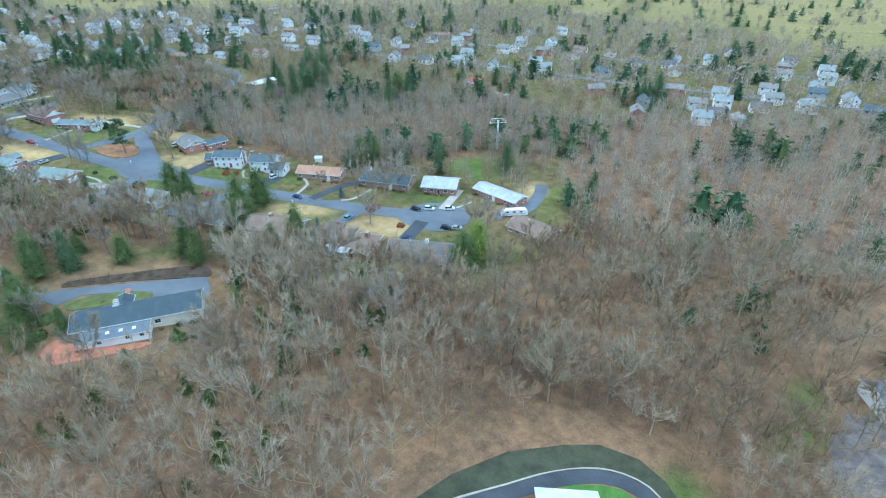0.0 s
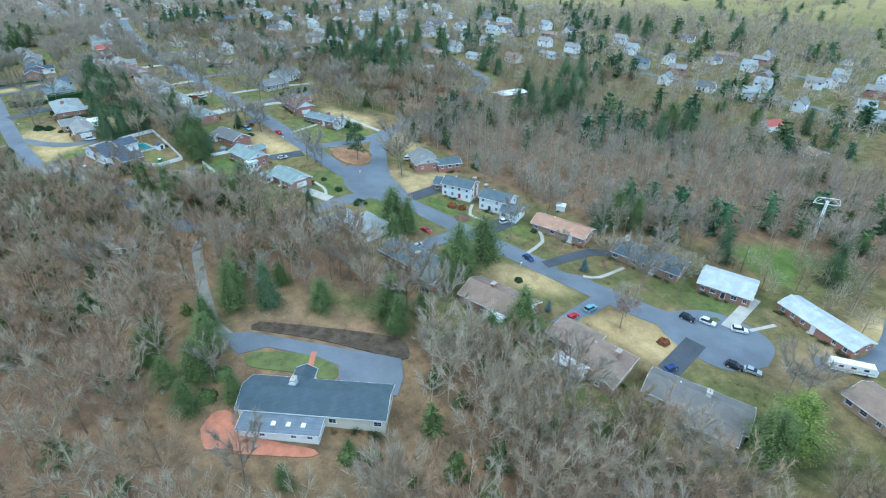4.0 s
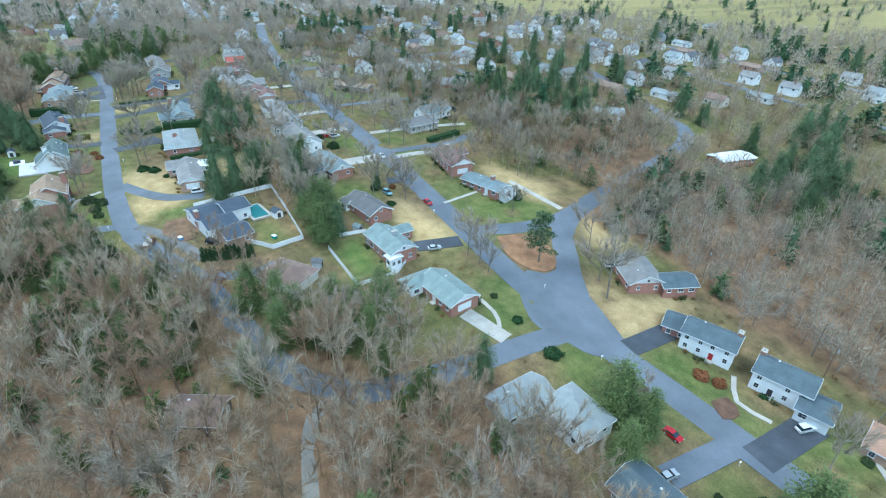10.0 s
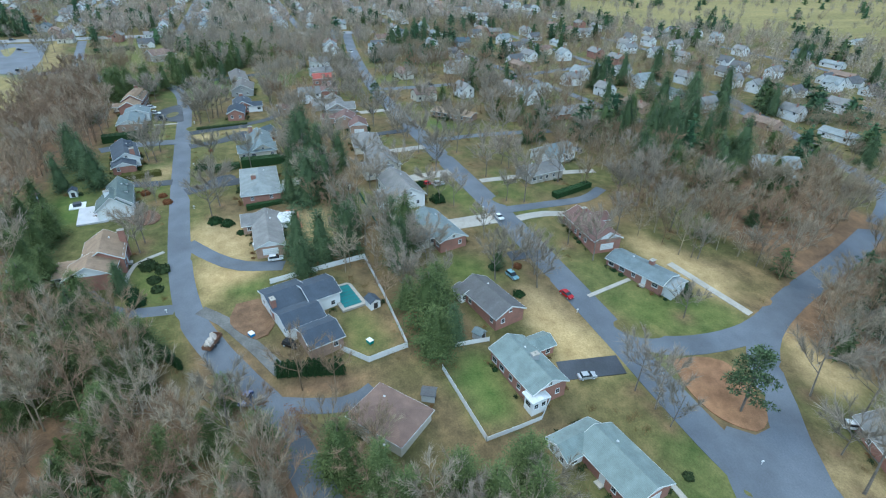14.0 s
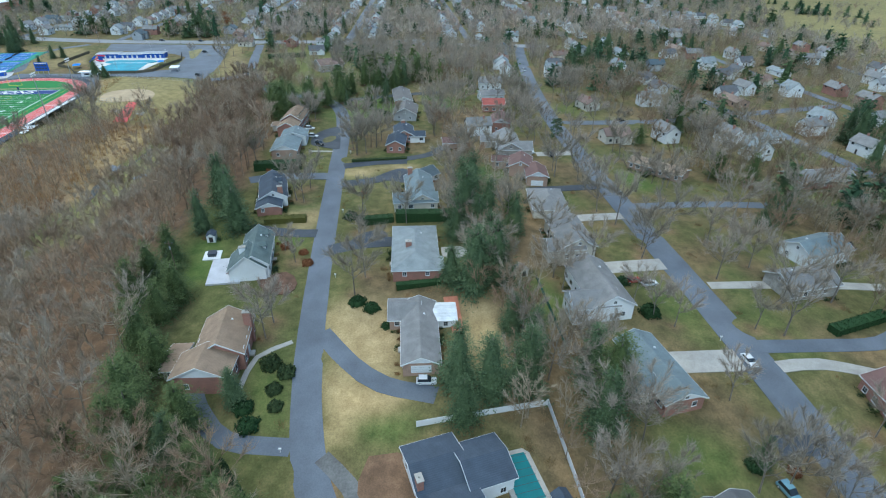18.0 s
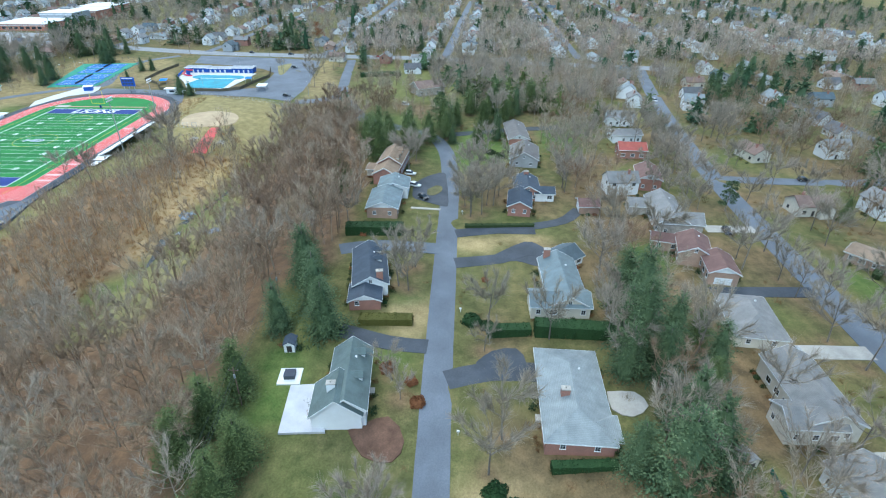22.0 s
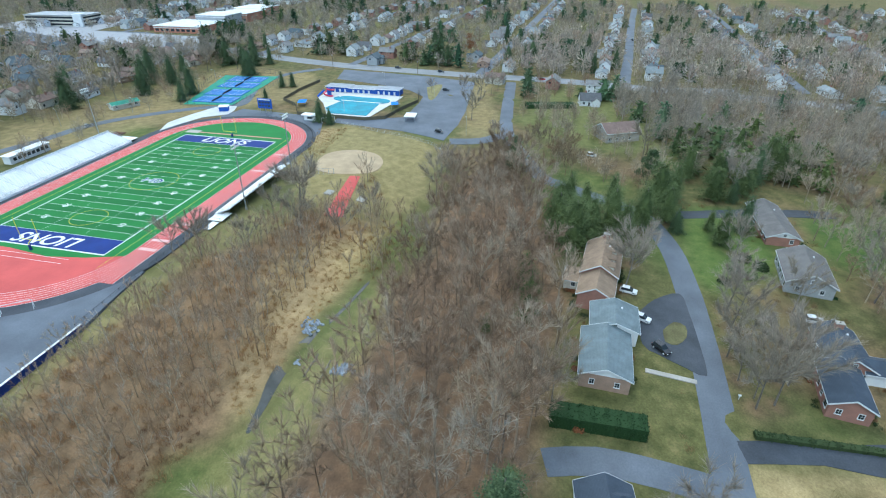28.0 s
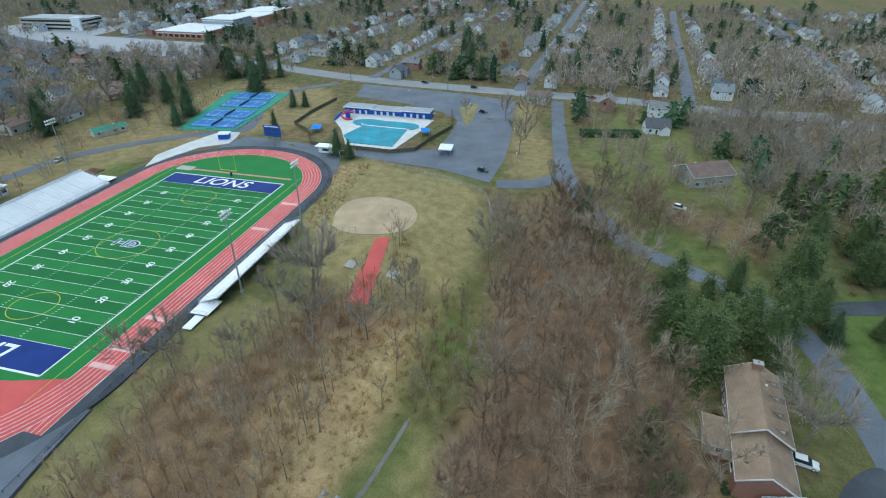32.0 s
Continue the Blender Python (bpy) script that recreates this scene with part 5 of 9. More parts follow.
for s in (-1, 1):
    gp = root("goal_post", *ground_local(s * 56.0, 0), 0.1, FYAW, "yellow football goal post on one curved support", "goal post", "goal posts")
    part("support", MB().rod((s * 1.2, 0, 0), (s * 1.2, 0, 2.4), 0.14, 8).rod((s * 1.2, 0, 2.4), (0, 0, 3.05), 0.12, 8), M_YELLOW, gp)
    part("crossbar", MB().rod((0, -3.6, 3.05), (0, 3.6, 3.05), 0.1, 8), M_YELLOW, gp)
    for v in (-3.6, 3.6):
        part("upright", MB().rod((0, v, 3.05), (0, v, 10.5), 0.08, 8), M_YELLOW, gp)
    part("pad", MB().box(s * 1.2 - 0.3, s * 1.2 + 0.3, -0.3, 0.3, 0, 1.8), M_NAVY, gp)


def bleacher(name, label, u0, u1, v0, v1, rows, z0, z1, side):
    """A stand of stepped aluminium benches with rails, braces and aisles; side is the way it faces."""
    x, y = ground_local((u0 + u1) / 2, (v0 + v1) / 2)
    RECTS.append((x, y, FYAW, abs(u1 - u0) / 2 + 3, abs(v1 - v0) / 2 + 2))
    b = root(name, x, y, 0, FYAW, label, "grandstand")
    L, D = (u1 - u0) / 2, (v1 - v0)
    for i in range(rows):
        v = (-D / 2 + D * (i + 0.5) / rows) * side
        z = z0 + (z1 - z0) * i / rows
        w = D / rows
        part("footboard", MB().box(-L, L, v - w * 0.5, v + w * 0.5, z - 0.06, z), M_ALU, b)
        part("bench", MB().box(-L, L, v - w * 0.16, v + w * 0.16, z + 0.36, z + 0.42), M_ALU, b)
        part("riser", MB().box(-L, L, v + side * w * 0.48 - 0.02, v + side * w * 0.48 + 0.02, z, z + (z1 - z0) / rows), M_ALU, b)
    for k in np.linspace(-L, L, max(3, int(L / 4))):
        part("frame", MB().rod((k, -D / 2 * side, z0), (k, D / 2 * side, z1), 0.06, 4).rod((k, D / 2 * side, -0.6), (k, D / 2 * side, z1), 0.07, 4).rod((k, 0, -0.6), (k, 0, (z0 + z1) / 2), 0.06, 4).rod((k, 0, 0), (k, D / 2 * side, z1 * 0.9), 0.05, 4), M_STEEL, b)
    for vv, zz in ((-D / 2 * side, z0), (D / 2 * side, z1)):
        rail = MB().rod((-L, vv, zz + 1.05), (L, vv, zz + 1.05), 0.04, 4).rod((-L, vv, zz + 0.55), (L, vv, zz + 0.55), 0.03, 4)
        for k in np.arange(-L, L + 0.1, 2.0):
            rail.rod((k, vv, zz), (k, vv, zz + 1.05), 0.03, 4)
        part("rail", rail, M_STEEL, b)
    part("front_panel", MB().box(-L, L, -D / 2 * side - 0.06, -D / 2 * side + 0.06, -0.3, z0 - 0.07), M_ALU, b)
    for s in (-1, 1):
        part("end_rail", MB().rod((s * L, -D / 2 * side, z0 + 1.05), (s * L, D / 2 * side, z1 + 1.05), 0.04, 4).rod((s * L, -D / 2 * side, z0 + 0.55), (s * L, D / 2 * side, z1 + 0.55), 0.03, 4), M_STEEL, b)
    for k in np.linspace(-L * 0.66, L * 0.66, 4):
        aisle = MB()
        for i in range(rows * 2):
            v = (-D / 2 + D * (i + 0.5) / rows / 2) * side
            z = z0 + (z1 - z0) * i / rows / 2
            aisle.box(k - 0.6, k + 0.6, v - 0.16, v + 0.16, z + 0.2, z + 0.24)
        part("aisle", aisle, M_ALU, b)
    return b


b = bleacher("visitor_stand", "low aluminium bleacher stand beside the running track", -23, 23, 42.2, 48.4, 8, 1.0, 3.6, 1)
part("entry_platform", MB().box(21, 27.5, -2.6, 2.6, 0.9, 1.0), M_ALU, b)
part("entry_ramp", MB().box(27.5, 33, -1.0, 1.6, 0.45, 0.55), M_ALU, b)
for dx, vv in ((27.4, 0),):
    rl = MB()
    for v in np.arange(-2.6, 2.7, 0.65):
        rl.rod((dx, v, 0.95), (dx, v, 2.0), 0.03, 4)
    part("platform_rail", rl.rod((dx, -2.6, 2.0), (dx, 2.6, 2.0), 0.04, 4), M_STEEL, b)
b = bleacher("home_stand", "large pale aluminium grandstand facing the football field", -38, 40, -53, -41.5, 16, 1.0, 4.5, -1)
part("wheelchair_deck", MB().box(-44, -38, -3, 5, 1.0, 1.1), M_ALU, b)
part("back_screen", MB().box(-39, 39, -6.0, -5.9, 2.0, 5.3), M_ALU, b)
pb = root("press_box", *ground_local(-11, -73), 0, FYAW, "small white press building with dark windows behind the grandstand", "building")
part("wall", MB().box(-10, 10, -2, 2, -0.5, 3.4), M_WHITE, pb)
part("roof", MB().box(-10.5, 10.5, -2.5, 2.5, 3.4, 3.65), M_WHITE, pb)
for k in range(8):
    part("window", MB().box(-9.2 + k * 2.3, -7.6 + k * 2.3, 1.98, 2.05, 1.2, 2.6), M_GLASS, pb)
strip("fence_hedge", [ground_local(-50, -58), ground_local(-20, -58), ground_local(20, -57.5), ground_local(40, -57)], 6.0, mat("hedge_bank", (0.13, 0.075, 0.05), 0.95, 0.3, 3.0, 0.3, 0.5), "bank of dark reddish-brown shrubs behind the grandstand", 0.3, keep=False)


def light_mast(u, v, hgt, yaw):
    m = root("floodlight_mast", *ground_local(u, v), 0, FYAW + yaw, "tall grey steel floodlight mast with banks of lamps", "floodlight", "floodlight masts")
    part("base", MB().cyl(0, 0, -1.5, 0.8, 0.5, 0.45, 10), M_CONCRETE, m)
    part("pole", MB().cyl(0, 0, 0.5, hgt, 0.28, 0.12, 10), M_STEEL, m)
    for j in range(2):
        part("crossarm", MB().box(-2.2, 2.2, -0.08, 0.08, hgt - 0.4 - j * 1.1, hgt - 0.25 - j * 1.1), M_STEEL, m)
        for i in range(5):
            x = -2.0 + i
            part("lamp", MB().cyl(0, 0, 0, 0.4, 0.16, 0.4, 10), M_ALU, m, "", pose(x, 0.1, hgt - 0.3 - j * 1.1, -115, 0, 0))


for u, v, yaw in ((15.2, 50.0, 0), (-21, 50.0, 0), (-37, -58.0, 180), (30, -58.0, 180)):
    light_mast(u, v, 25, yaw)
sb = root("scoreboard", *ground_local(-100, -5), 0, FYAW, "blue electronic scoreboard on steel posts", "scoreboard")
part("panel", MB().box(-0.3, 0.3, -4.2, 4.2, 2.6, 8.0), M_BLUE, sb)
for i in range(4):
    for j in range(2):
        part("display", MB().box(0.3, 0.36, -3.4 + i * 1.8, -2.2 + i * 1.8, 3.6 + j * 1.9, 4.6 + j * 1.9), M_DARKSTEEL, sb)
part("title_bar", MB().box(0.3, 0.36, -3.6, 3.6, 7.2, 7.7), M_LINE, sb)
for v in (-3.2, 0, 3.2):
    part("post", MB().box(-0.15, 0.15, v - 0.15, v + 0.15, -0.3, 2.8), M_STEEL, sb)
patch("plaza", [ground_local(*p) for p in ((-57, -41), (-70, -46), (-88, -43), (-106, -38), (-108, -28), (-100, -25), (-92, -24), (-83, -34), (-70, -38))], mat("plaza_concrete", (0.6, 0.6, 0.58), 0.9, 0.1), "pale concrete entrance plaza", 0.16)
kb = root("ticket_booth", *ground_local(-94, 27), 0, FYAW, "small white flat-roofed booth by the track", "booth")
part("wall", MB().box(-2, 2, -5, 4, -0.4, 2.8), M_WHITE, kb)
part("roof", MB().box(-2.5, 2.5, -6.5, 4.5, 2.8, 3.0), M_ALU, kb)
part("hatch", MB().box(2.0, 2.06, -3, 0, 1.0, 2.1), M_GLASS, kb)
kb = root("gate_house", *ground_local(-98, -30), 0, FYAW + 20, "small blue and white gate house at the plaza", "booth")
part("wall", MB().box(-2, 2, -2.4, 2.4, -0.4, 2.7), M_BLUE, kb)
part("roof", MB().box(-2.4, 2.4, -2.8, 2.8, 2.7, 3.0), M_WHITE, kb)
for u, v in ((-92, 36), (84, 24)):
    sg = root("soccer_goal", *ground_local(u, v), 0.1, FYAW + 40, "white tubular soccer goal frame", "goal", "soccer goals")
    for s in (-1, 1):
        part("post", MB().rod((0, s * 3.6, 0), (0, s * 3.6, 2.4), 0.08, 6).rod((0, s * 3.6, 2.4), (1.4, s * 3.6, 0), 0.05, 5), M_WHITE, sg)
    part("crossbar", MB().rod((0, -3.6, 2.4), (0, 3.6, 2.4), 0.08, 6), M_WHITE, sg)


def chain_fence(name, label, pts, hgt, material, gap=3.0, slat=None, close=False):
    """Posts and rails along a line; slat: boards between the posts."""
    p0 = pts[0]
    f = root(name, p0[0], p0[1], hz(*p0), 0, label, "fence")
    q = bend(list(pts) + ([pts[0]] if close else []), gap) if len(pts) > 2 and slat is None else [Vector((*p, 0)) for p in pts]
    line = []
    for a, b in zip(q[:-1], q[1:]):
        k = max(1, int(round((b - a).length / gap)))
        line += [a.lerp(b, i / k) for i in range(k)]
    line.append(q[-1])
    P = [Vector((v.x - p0[0], v.y - p0[1], hz(v.x, v.y) - hz(*p0))) for v in line]
    for v in P:
        part("post", MB().box(v.x - 0.06, v.x + 0.06, v.y - 0.06, v.y + 0.06, v.z - 0.3, v.z + hgt + 0.08), material, f)
    for a, b in zip(P[:-1], P[1:]):
        d = (b - a)
        d.z = 0
        n = Vector((-d.y, d.x, 0)).normalized() * (0.025 if slat is None else 0.03)
        mb = MB()
        bands = ((hgt - 0.08, hgt), (0.05, 0.13), (hgt * 0.5 - 0.03, hgt * 0.5 + 0.03)) if slat is None else ((0.05, hgt),)
        for lo, hi in bands:
            mb.add([tuple(a - n + Vector((0, 0, lo))), tuple(b - n + Vector((0, 0, lo))), tuple(b + n + Vector((0, 0, lo))), tuple(a + n + Vector((0, 0, lo))), tuple(a - n + Vector((0, 0, hi))), tuple(b - n + Vector((0, 0, hi))), tuple(b + n + Vector((0, 0, hi))), tuple(a + n + Vector((0, 0, hi)))], [(3, 2, 1, 0), (4, 5, 6, 7), (0, 1, 5, 4), (1, 2, 6, 5), (2, 3, 7, 6), (3, 0, 4, 7)])
        part("panel" if slat is not None else "rails", mb, slat or material, f)
    return f


chain_fence("track_fence", "dark chain-link fence along the running track", [ground_local(*p) for p in ((86, 43.5), (60, 42.6), (30, 42.0), (24, 42))], 1.3, M_DARKSTEEL, 3.0)
chain_fence("track_fence", "dark chain-link fence round the curve of the track", [ground_local(*p) for p in ((-22, 42), (-50, 42.6), (-70, 37), (-86, 22), (-92, 0))], 1.3, M_DARKSTEEL, 3.0)
chain_fence("slope_fence", "low chain-link fence below the baseball outfield", [(-655, -112), (-648, -89), (-642, -68), (-634, -52), (-612, -45)], 1.5, M_STEEL, 4.0)

# baseball, long jump and throwing
patch("infield", [(-592.5, -96), (-603, -99.5), (-613, -98), (-619, -89), (-617.5, -78), (-611, -72), (-601, -71), (-594.5, -76), (-590.5, -84), (-590, -91)], M_SAND, "tan clay baseball infield", 0.08, smooth=True)
patch("jump_runway", [(-556, -74), (-558, -68), (-592, -75), (-590.5, -79)], M_TRACK, "red rubber long jump runway", 0.10)
for x, y in ((-573, -80), (-574, -67)):
    patch("throwing_pad", [(x - 2, y - 1.5), (x + 2, y - 1.5), (x + 2, y + 1.5), (x - 2, y + 1.5)], M_CONCRETE, "small pale concrete pad in the grass", 0.12)
chain_fence("backstop", "wire baseball backstop fence", [(-590, -86), (-588, -92), (-591, -98), (-597, -101)], 2.6, M_STEEL, 2.0)
# tennis courts
patch("tennis_surround", [(-664, -218), (-739, -241), (-746, -202), (-671, -189)], M_COURTG, "green hard surround of tennis courts", 0.10)
for i in range(4):
    cx, cy = -679 - 16.6 * i - (3 if i > 1 else 0), -205.5 - 4.2 * i
    yaw = 8.0
    c = root("tennis_court", cx, cy, hz(cx, cy) + 0.42, yaw, "blue hard tennis court with white lines and a net", "tennis court", "tennis courts")
    part("surface", MB().box(-7.2, 7.2, -12.4, 12.4, -0.4, 0.03), M_COURT, c)
    for u in (-5.5, -4.1, 4.1, 5.5):
        part("court_line", MB().box(u - 0.06, u + 0.06, -11.0, 11.0, 0.03, 0.038), M_LINE, c)
    for v in (-11, -6.4, 6.4, 11):
        part("court_line", MB().box(-5.5, 5.5, v - 0.06, v + 0.06, 0.03, 0.038), M_LINE, c)
    part("net", MB().box(-6.2, 6.2, -0.03, 0.03, 0.05, 1.0), M_DARKSTEEL, c)
    RECTS.append((cx, cy, yaw, 8, 13))
chain_fence("court_fence", "tall dark wire fence round the tennis courts", [(-663, -219), (-740, -242), (-747, -201), (-670, -188)], 3.2, M_DARKSTEEL, 4.0, None, True)
# swimming pool
patch("pool_deck", [(-668, -103), (-668, -127), (-690, -140), (-701, -149), (-716, -150), (-719, -125), (-718, -99), (-698, -100)], mat("pool_concrete", (0.62, 0.61, 0.58), 0.9, 0.1), "pale concrete deck round the swimming pool", 0.12)
pl = root("swimming_pool", -690, -118, hz(-690, -118) + 0.40, 0, "outdoor pool with turquoise cover and a lobed upper basin", "swimming pool")
part("lower_basin", slab(MB(), [(19, -9), (18, 13), (-8, 11), (-8, -13), (10, -16)], 0.09, 0.6), M_WATER, pl)
lobe = [(-13 + 6.0 * math.cos(a), -12 + 9.0 * math.sin(a)) for a in np.linspace(-math.pi, 0.35, 14)] + [(-8.5, -3), (-9, 4)] + [(-13 + 5.5 * math.cos(a), 9 + 6.5 * math.sin(a)) for a in np.linspace(-0.3, math.pi, 12)] + [(-19, 2), (-18, -4)]
part("upper_basin", slab(MB(), lobe, 0.095, 0.6), M_WATER, pl)
part("divider", MB().box(-8.6, -7.8, -14, 12, 0.05, 0.16), M_WHITE, pl)
pb = root("pool_house", -722, -127, hz(-722, -127), 3, "long low blue pool house with grey roofs", "building")
RECTS.append((-722, -127, 93, 28, 6))
for v0, v1, hgt in ((-24, -8, 3.4), (-8, 9, 3.0), (9, 25, 3.4)):
    part("wall", MB().box(-4, 3.5, v0, v1, -0.4, hgt), M_BLUE, pb)
    part("roof", MB().box(-4.6, 4.6, v0 - 0.5, v1 + 0.4, hgt, hgt + 0.3), mat("grey_membrane", (0.33, 0.35, 0.38), 0.8, 0.15), pb)
    part("fascia", MB().box(4.6, 4.7, v0 - 0.5, v1 + 0.4, hgt - 0.1, hgt + 0.35), M_WHITE, pb)
    for v in np.arange(v0 + 2, v1 - 1, 3.5):
        part("door", MB().box(3.5, 3.57, v - 0.6, v + 0.6, 0, 2.1), M_WHITE, pb)
sl = root("water_slide", -707, -144, hz(-707, -144), 0, "spiral pink and blue water slide", "slide")
helix = [Vector((3.2 * math.cos(a), 3.2 * math.sin(a), 5.0 - 0.62 * a)) for a in np.linspace(0, 7.4, 26)]
tube = MB()
for a, b in zip(helix[:-1], helix[1:]):
    tube.rod(a, b, 0.55, 7)
part("flume", tube, mat("pink_fibreglass", (0.62, 0.06, 0.11), 0.4, 0.08), sl)
part("tower", MB().box(-1.0, 1.0, -1.0, 1.0, 0, 5.0), M_BLUE, sl)
part("chute", MB().rod((2.5, -2, 4.2), (5.5, -5.5, 0.6), 0.6, 7), M_BLUE, sl)
for x, y, w in ((-683, -150, 4.0), (-694, -96, 3.6), (-666, -98, 0.1)):
    if w > 1:
        um = root("shade_canopy", x, y, hz(x, y), 20, "blue fabric shade canopy on posts", "canopy", "shade canopies")
        part("fabric", MB().add([(-w, -w * 0.6, 2.4), (w, -w * 0.6, 2.4), (w, w * 0.6, 2.4), (-w, w * 0.6, 2.4), (0, 0, 3.2)], [(0, 1, 4), (1, 2, 4), (2, 3, 4), (3, 0, 4), (3, 2, 1, 0)]), mat("blue_canvas", (0.02, 0.2, 0.62), 0.7, 0.1), um)
        for sx in (-1, 1):
            for sy in (-1, 1):
                part("post", MB().rod((sx * w * 0.95, sy * w * 0.55, -0.2), (sx * w * 0.95, sy * w * 0.55, 2.4), 0.06, 5), M_STEEL, um)
chain_fence("pool_fence", "dark mesh fence round the swimming pool grounds", [(-740, -167), (-712, -168), (-689, -166), (-680, -153), (-664, -143), (-664, -103), (-670, -93), (-686, -91), (-708, -86), (-735, -94)], 1.9, M_DARKSTEEL, 4.0, mat("dark_mesh", (0.14, 0.12, 0.08), 0.9, 0.2), True)
tn = root("picnic_shelter", -672, -79, hz(-672, -79), 8, "white flat-roofed picnic shelter on posts", "shelter")
part("roof", MB().box(-4, 4, -3, 3, 2.7, 3.0), M_WHITE, tn)
for sx in (-3.6, 3.6):
    for sy in (-2.6, 2.6):
        part("post", MB().box(sx - 0.1, sx + 0.1, sy - 0.1, sy + 0.1, -0.2, 2.7), M_STEEL, tn)
home("concession_shed", "low pale shed with bright green roof", *ground_local(-91, -90), FYAW + 155, 15, 6, 2.6, M_CREAM, "jade", 0.4, vent=False)


# ---- the far suburb ----
def simple_house(label, L, W, he, wall, roof, pitch, storeys, ell):
    """A smaller house seen from afar: walls, roof, a few windows, a chimney."""
    h = root("suburban_house", 0, 0, -900, 0, label, "house", "houses of the far suburb")
    part("wall", wall_mesh(L, W, he, pitch * W / 2, False), wall, h)
    part("roof", roof_mesh(L, W, he, pitch * W / 2, False, 0.4), M_ROOF[roof], h)
    if ell:
        m = pose(L * 0.25, -W * 0.45, 0, 0, 0, 90)
        part("porch_wall", wall_mesh(W * 0.6, L * 0.4, he * 0.9, pitch * L * 0.2, False), wall, h, m=m)
        part("porch_roof", roof_mesh(W * 0.6, L * 0.4, he * 0.9, pitch * L * 0.2, False, 0.35), M_ROOF[roof], h, m=m)
    for side, rz in ((-1, 0), (1, 180)):
        for k in (-0.32, 0.32):
            part("window", MB().box(-0.65, 0.65, -0.06, 0.02, 0, 1.35), M_GLASS, h, m=pose(k * L, side * W / 2, 0.9 + 2.7 * (storeys - 1), 0, 0, rz))
    for end, rz in ((-1, 270), (1, 90)):
        part("window", MB().box(-0.55, 0.55, -0.06, 0.02, 0, 1.3), M_GLASS, h, m=pose(end * L / 2, W * 0.18, 0.9 + 2.7 * (storeys - 1), 0, 0, rz))
    part("door", MB().box(-0.5, 0.5, -0.07, 0.02, 0, 2.1), M_DARKDOOR, h, m=pose(-0.06 * L, -W / 2, 0.0, 0, 0, 0))
    part("chimney", MB().box(-0.4, 0.4, -0.4, 0.4, he, he + pitch * W / 2 + 1.0), M_BRICK, h, m=pose(-L * 0.2, W * 0.12, 0, 0, 0, 0))
    return h


FAR = [simple_house(*a) for a in (
    ("white clapboard house with grey roof among trees", 12, 8, 5.2, M_WHITE, "grey", 0.75, 2, False), ("white cape house with dark roof among trees", 12, 8, 3.4, M_WHITE, "char", 0.85, 1, True),
    ("cream house with brown roof among trees", 13, 8.5, 4.0, M_CREAM, "brown", 0.6, 1, True), ("brick house with grey roof on a tree-lined street", 13, 8.5, 5.0, M_BRICK, "grey", 0.65, 2, False),
    ("white ranch house with pale roof", 17, 8.5, 3.0, M_WHITE, "pale", 0.45, 1, False), ("grey house with slate roof among trees", 12, 8.5, 5.0, M_GREYSIDE, "slate", 0.7, 2, True),
    ("brick ranch house with tan roof", 18, 9, 3.0, M_BRICKT, "tan", 0.45, 1, False), ("white house with white gables and grey roof", 11, 9, 5.2, M_WHITE, "pale", 0.8, 2, True))]
hr = random.Random(11)
BEYOND = []  # houses too far off to be told apart one by one
TAKEN = [(r[0], r[1]) for r in RECTS]


def settle_house(x, y, yaw, p=None, known=False):
    if not known and (any((x - a) ** 2 + (y - b) ** 2 < 16 ** 2 for a, b in TAKEN) or not free(np.array([x]), np.array([y]), 7.0, 8.0)[0]):
        return
    TAKEN.append((x, y))
    RECTS.append((x, y, yaw, 7.5, 5))
    m = pose(x, y, hz(x, y) + 0.2, 0, 0, yaw + hr.choice((0, 0, 90, 180)) + hr.uniform(-4, 4))
    p = p or FAR[hr.choice((0, 0, 1, 1, 2, 3, 4, 5, 6, 7, 7))]
    if math.hypot(x + 330, y) < 440:
        copy_thing(p, m)
    else:
        BEYOND.append((p, m))


# houses that stand out by their place: white ones, long pale ones, brown and brick ones
WHITE_NEARER = [(-763, 337), (-666, 315), (-635, 311), (-592, 300), (-501, 236), (-481, 237), (-524, 302), (-596, 401), (-575, 411), (-599, 455), (-551, 418), (-493, 367), (-522, 336), (-476, 393), (-462, 399), (-512, 439), (-488, 446), (-484, 460), (-449, 455), (-433, 469), (-412, 410), (-398, 408), (-595, 131), (-561, 128), (-521, 115), (-733, 14)]
WHITE_FARTHER = [(-506, 206), (-624, 250), (-858, 172), (-674, 198), (-712, 307), (-568, 225), (-585, 284), (-678, 354), (-614, 411), (-489, 395), (-446, 415), (-465, 470), (-452, 478), (-280, 497), (-319, 606), (-243, 612), (-176, 526), (-152, 671), (-187, 648), (-118, 468), (19, 389), (45, 415), (28, 626), (74, 427), (103, 455), (79, 603), (10, 371)]
PALE = [(-378, 364), (-572, 659), (-501, 255), (-144, 578), (89, 501), (32, 381), (-799, 163)]
BROWN = [(-829, -70), (-439, 251), (-406, 342), (-506, 180), (-355, 384), (-588, 314), (-16, 511), (-29, 368), (-39, 671), (-206, 511), (-563, 186), (-706, 211)]
SOUTHWEST = [(-741, -345), (-789, -334), (-763, -289), (-693, -327), (-672, -345), (-638, -292), (-663, -286), (-709, -390), (-731, -375), (-722, -310), (-771, -390), (-799, -375), (-780, -433), (-782, -464), (-650, -325), (-690, -365)]
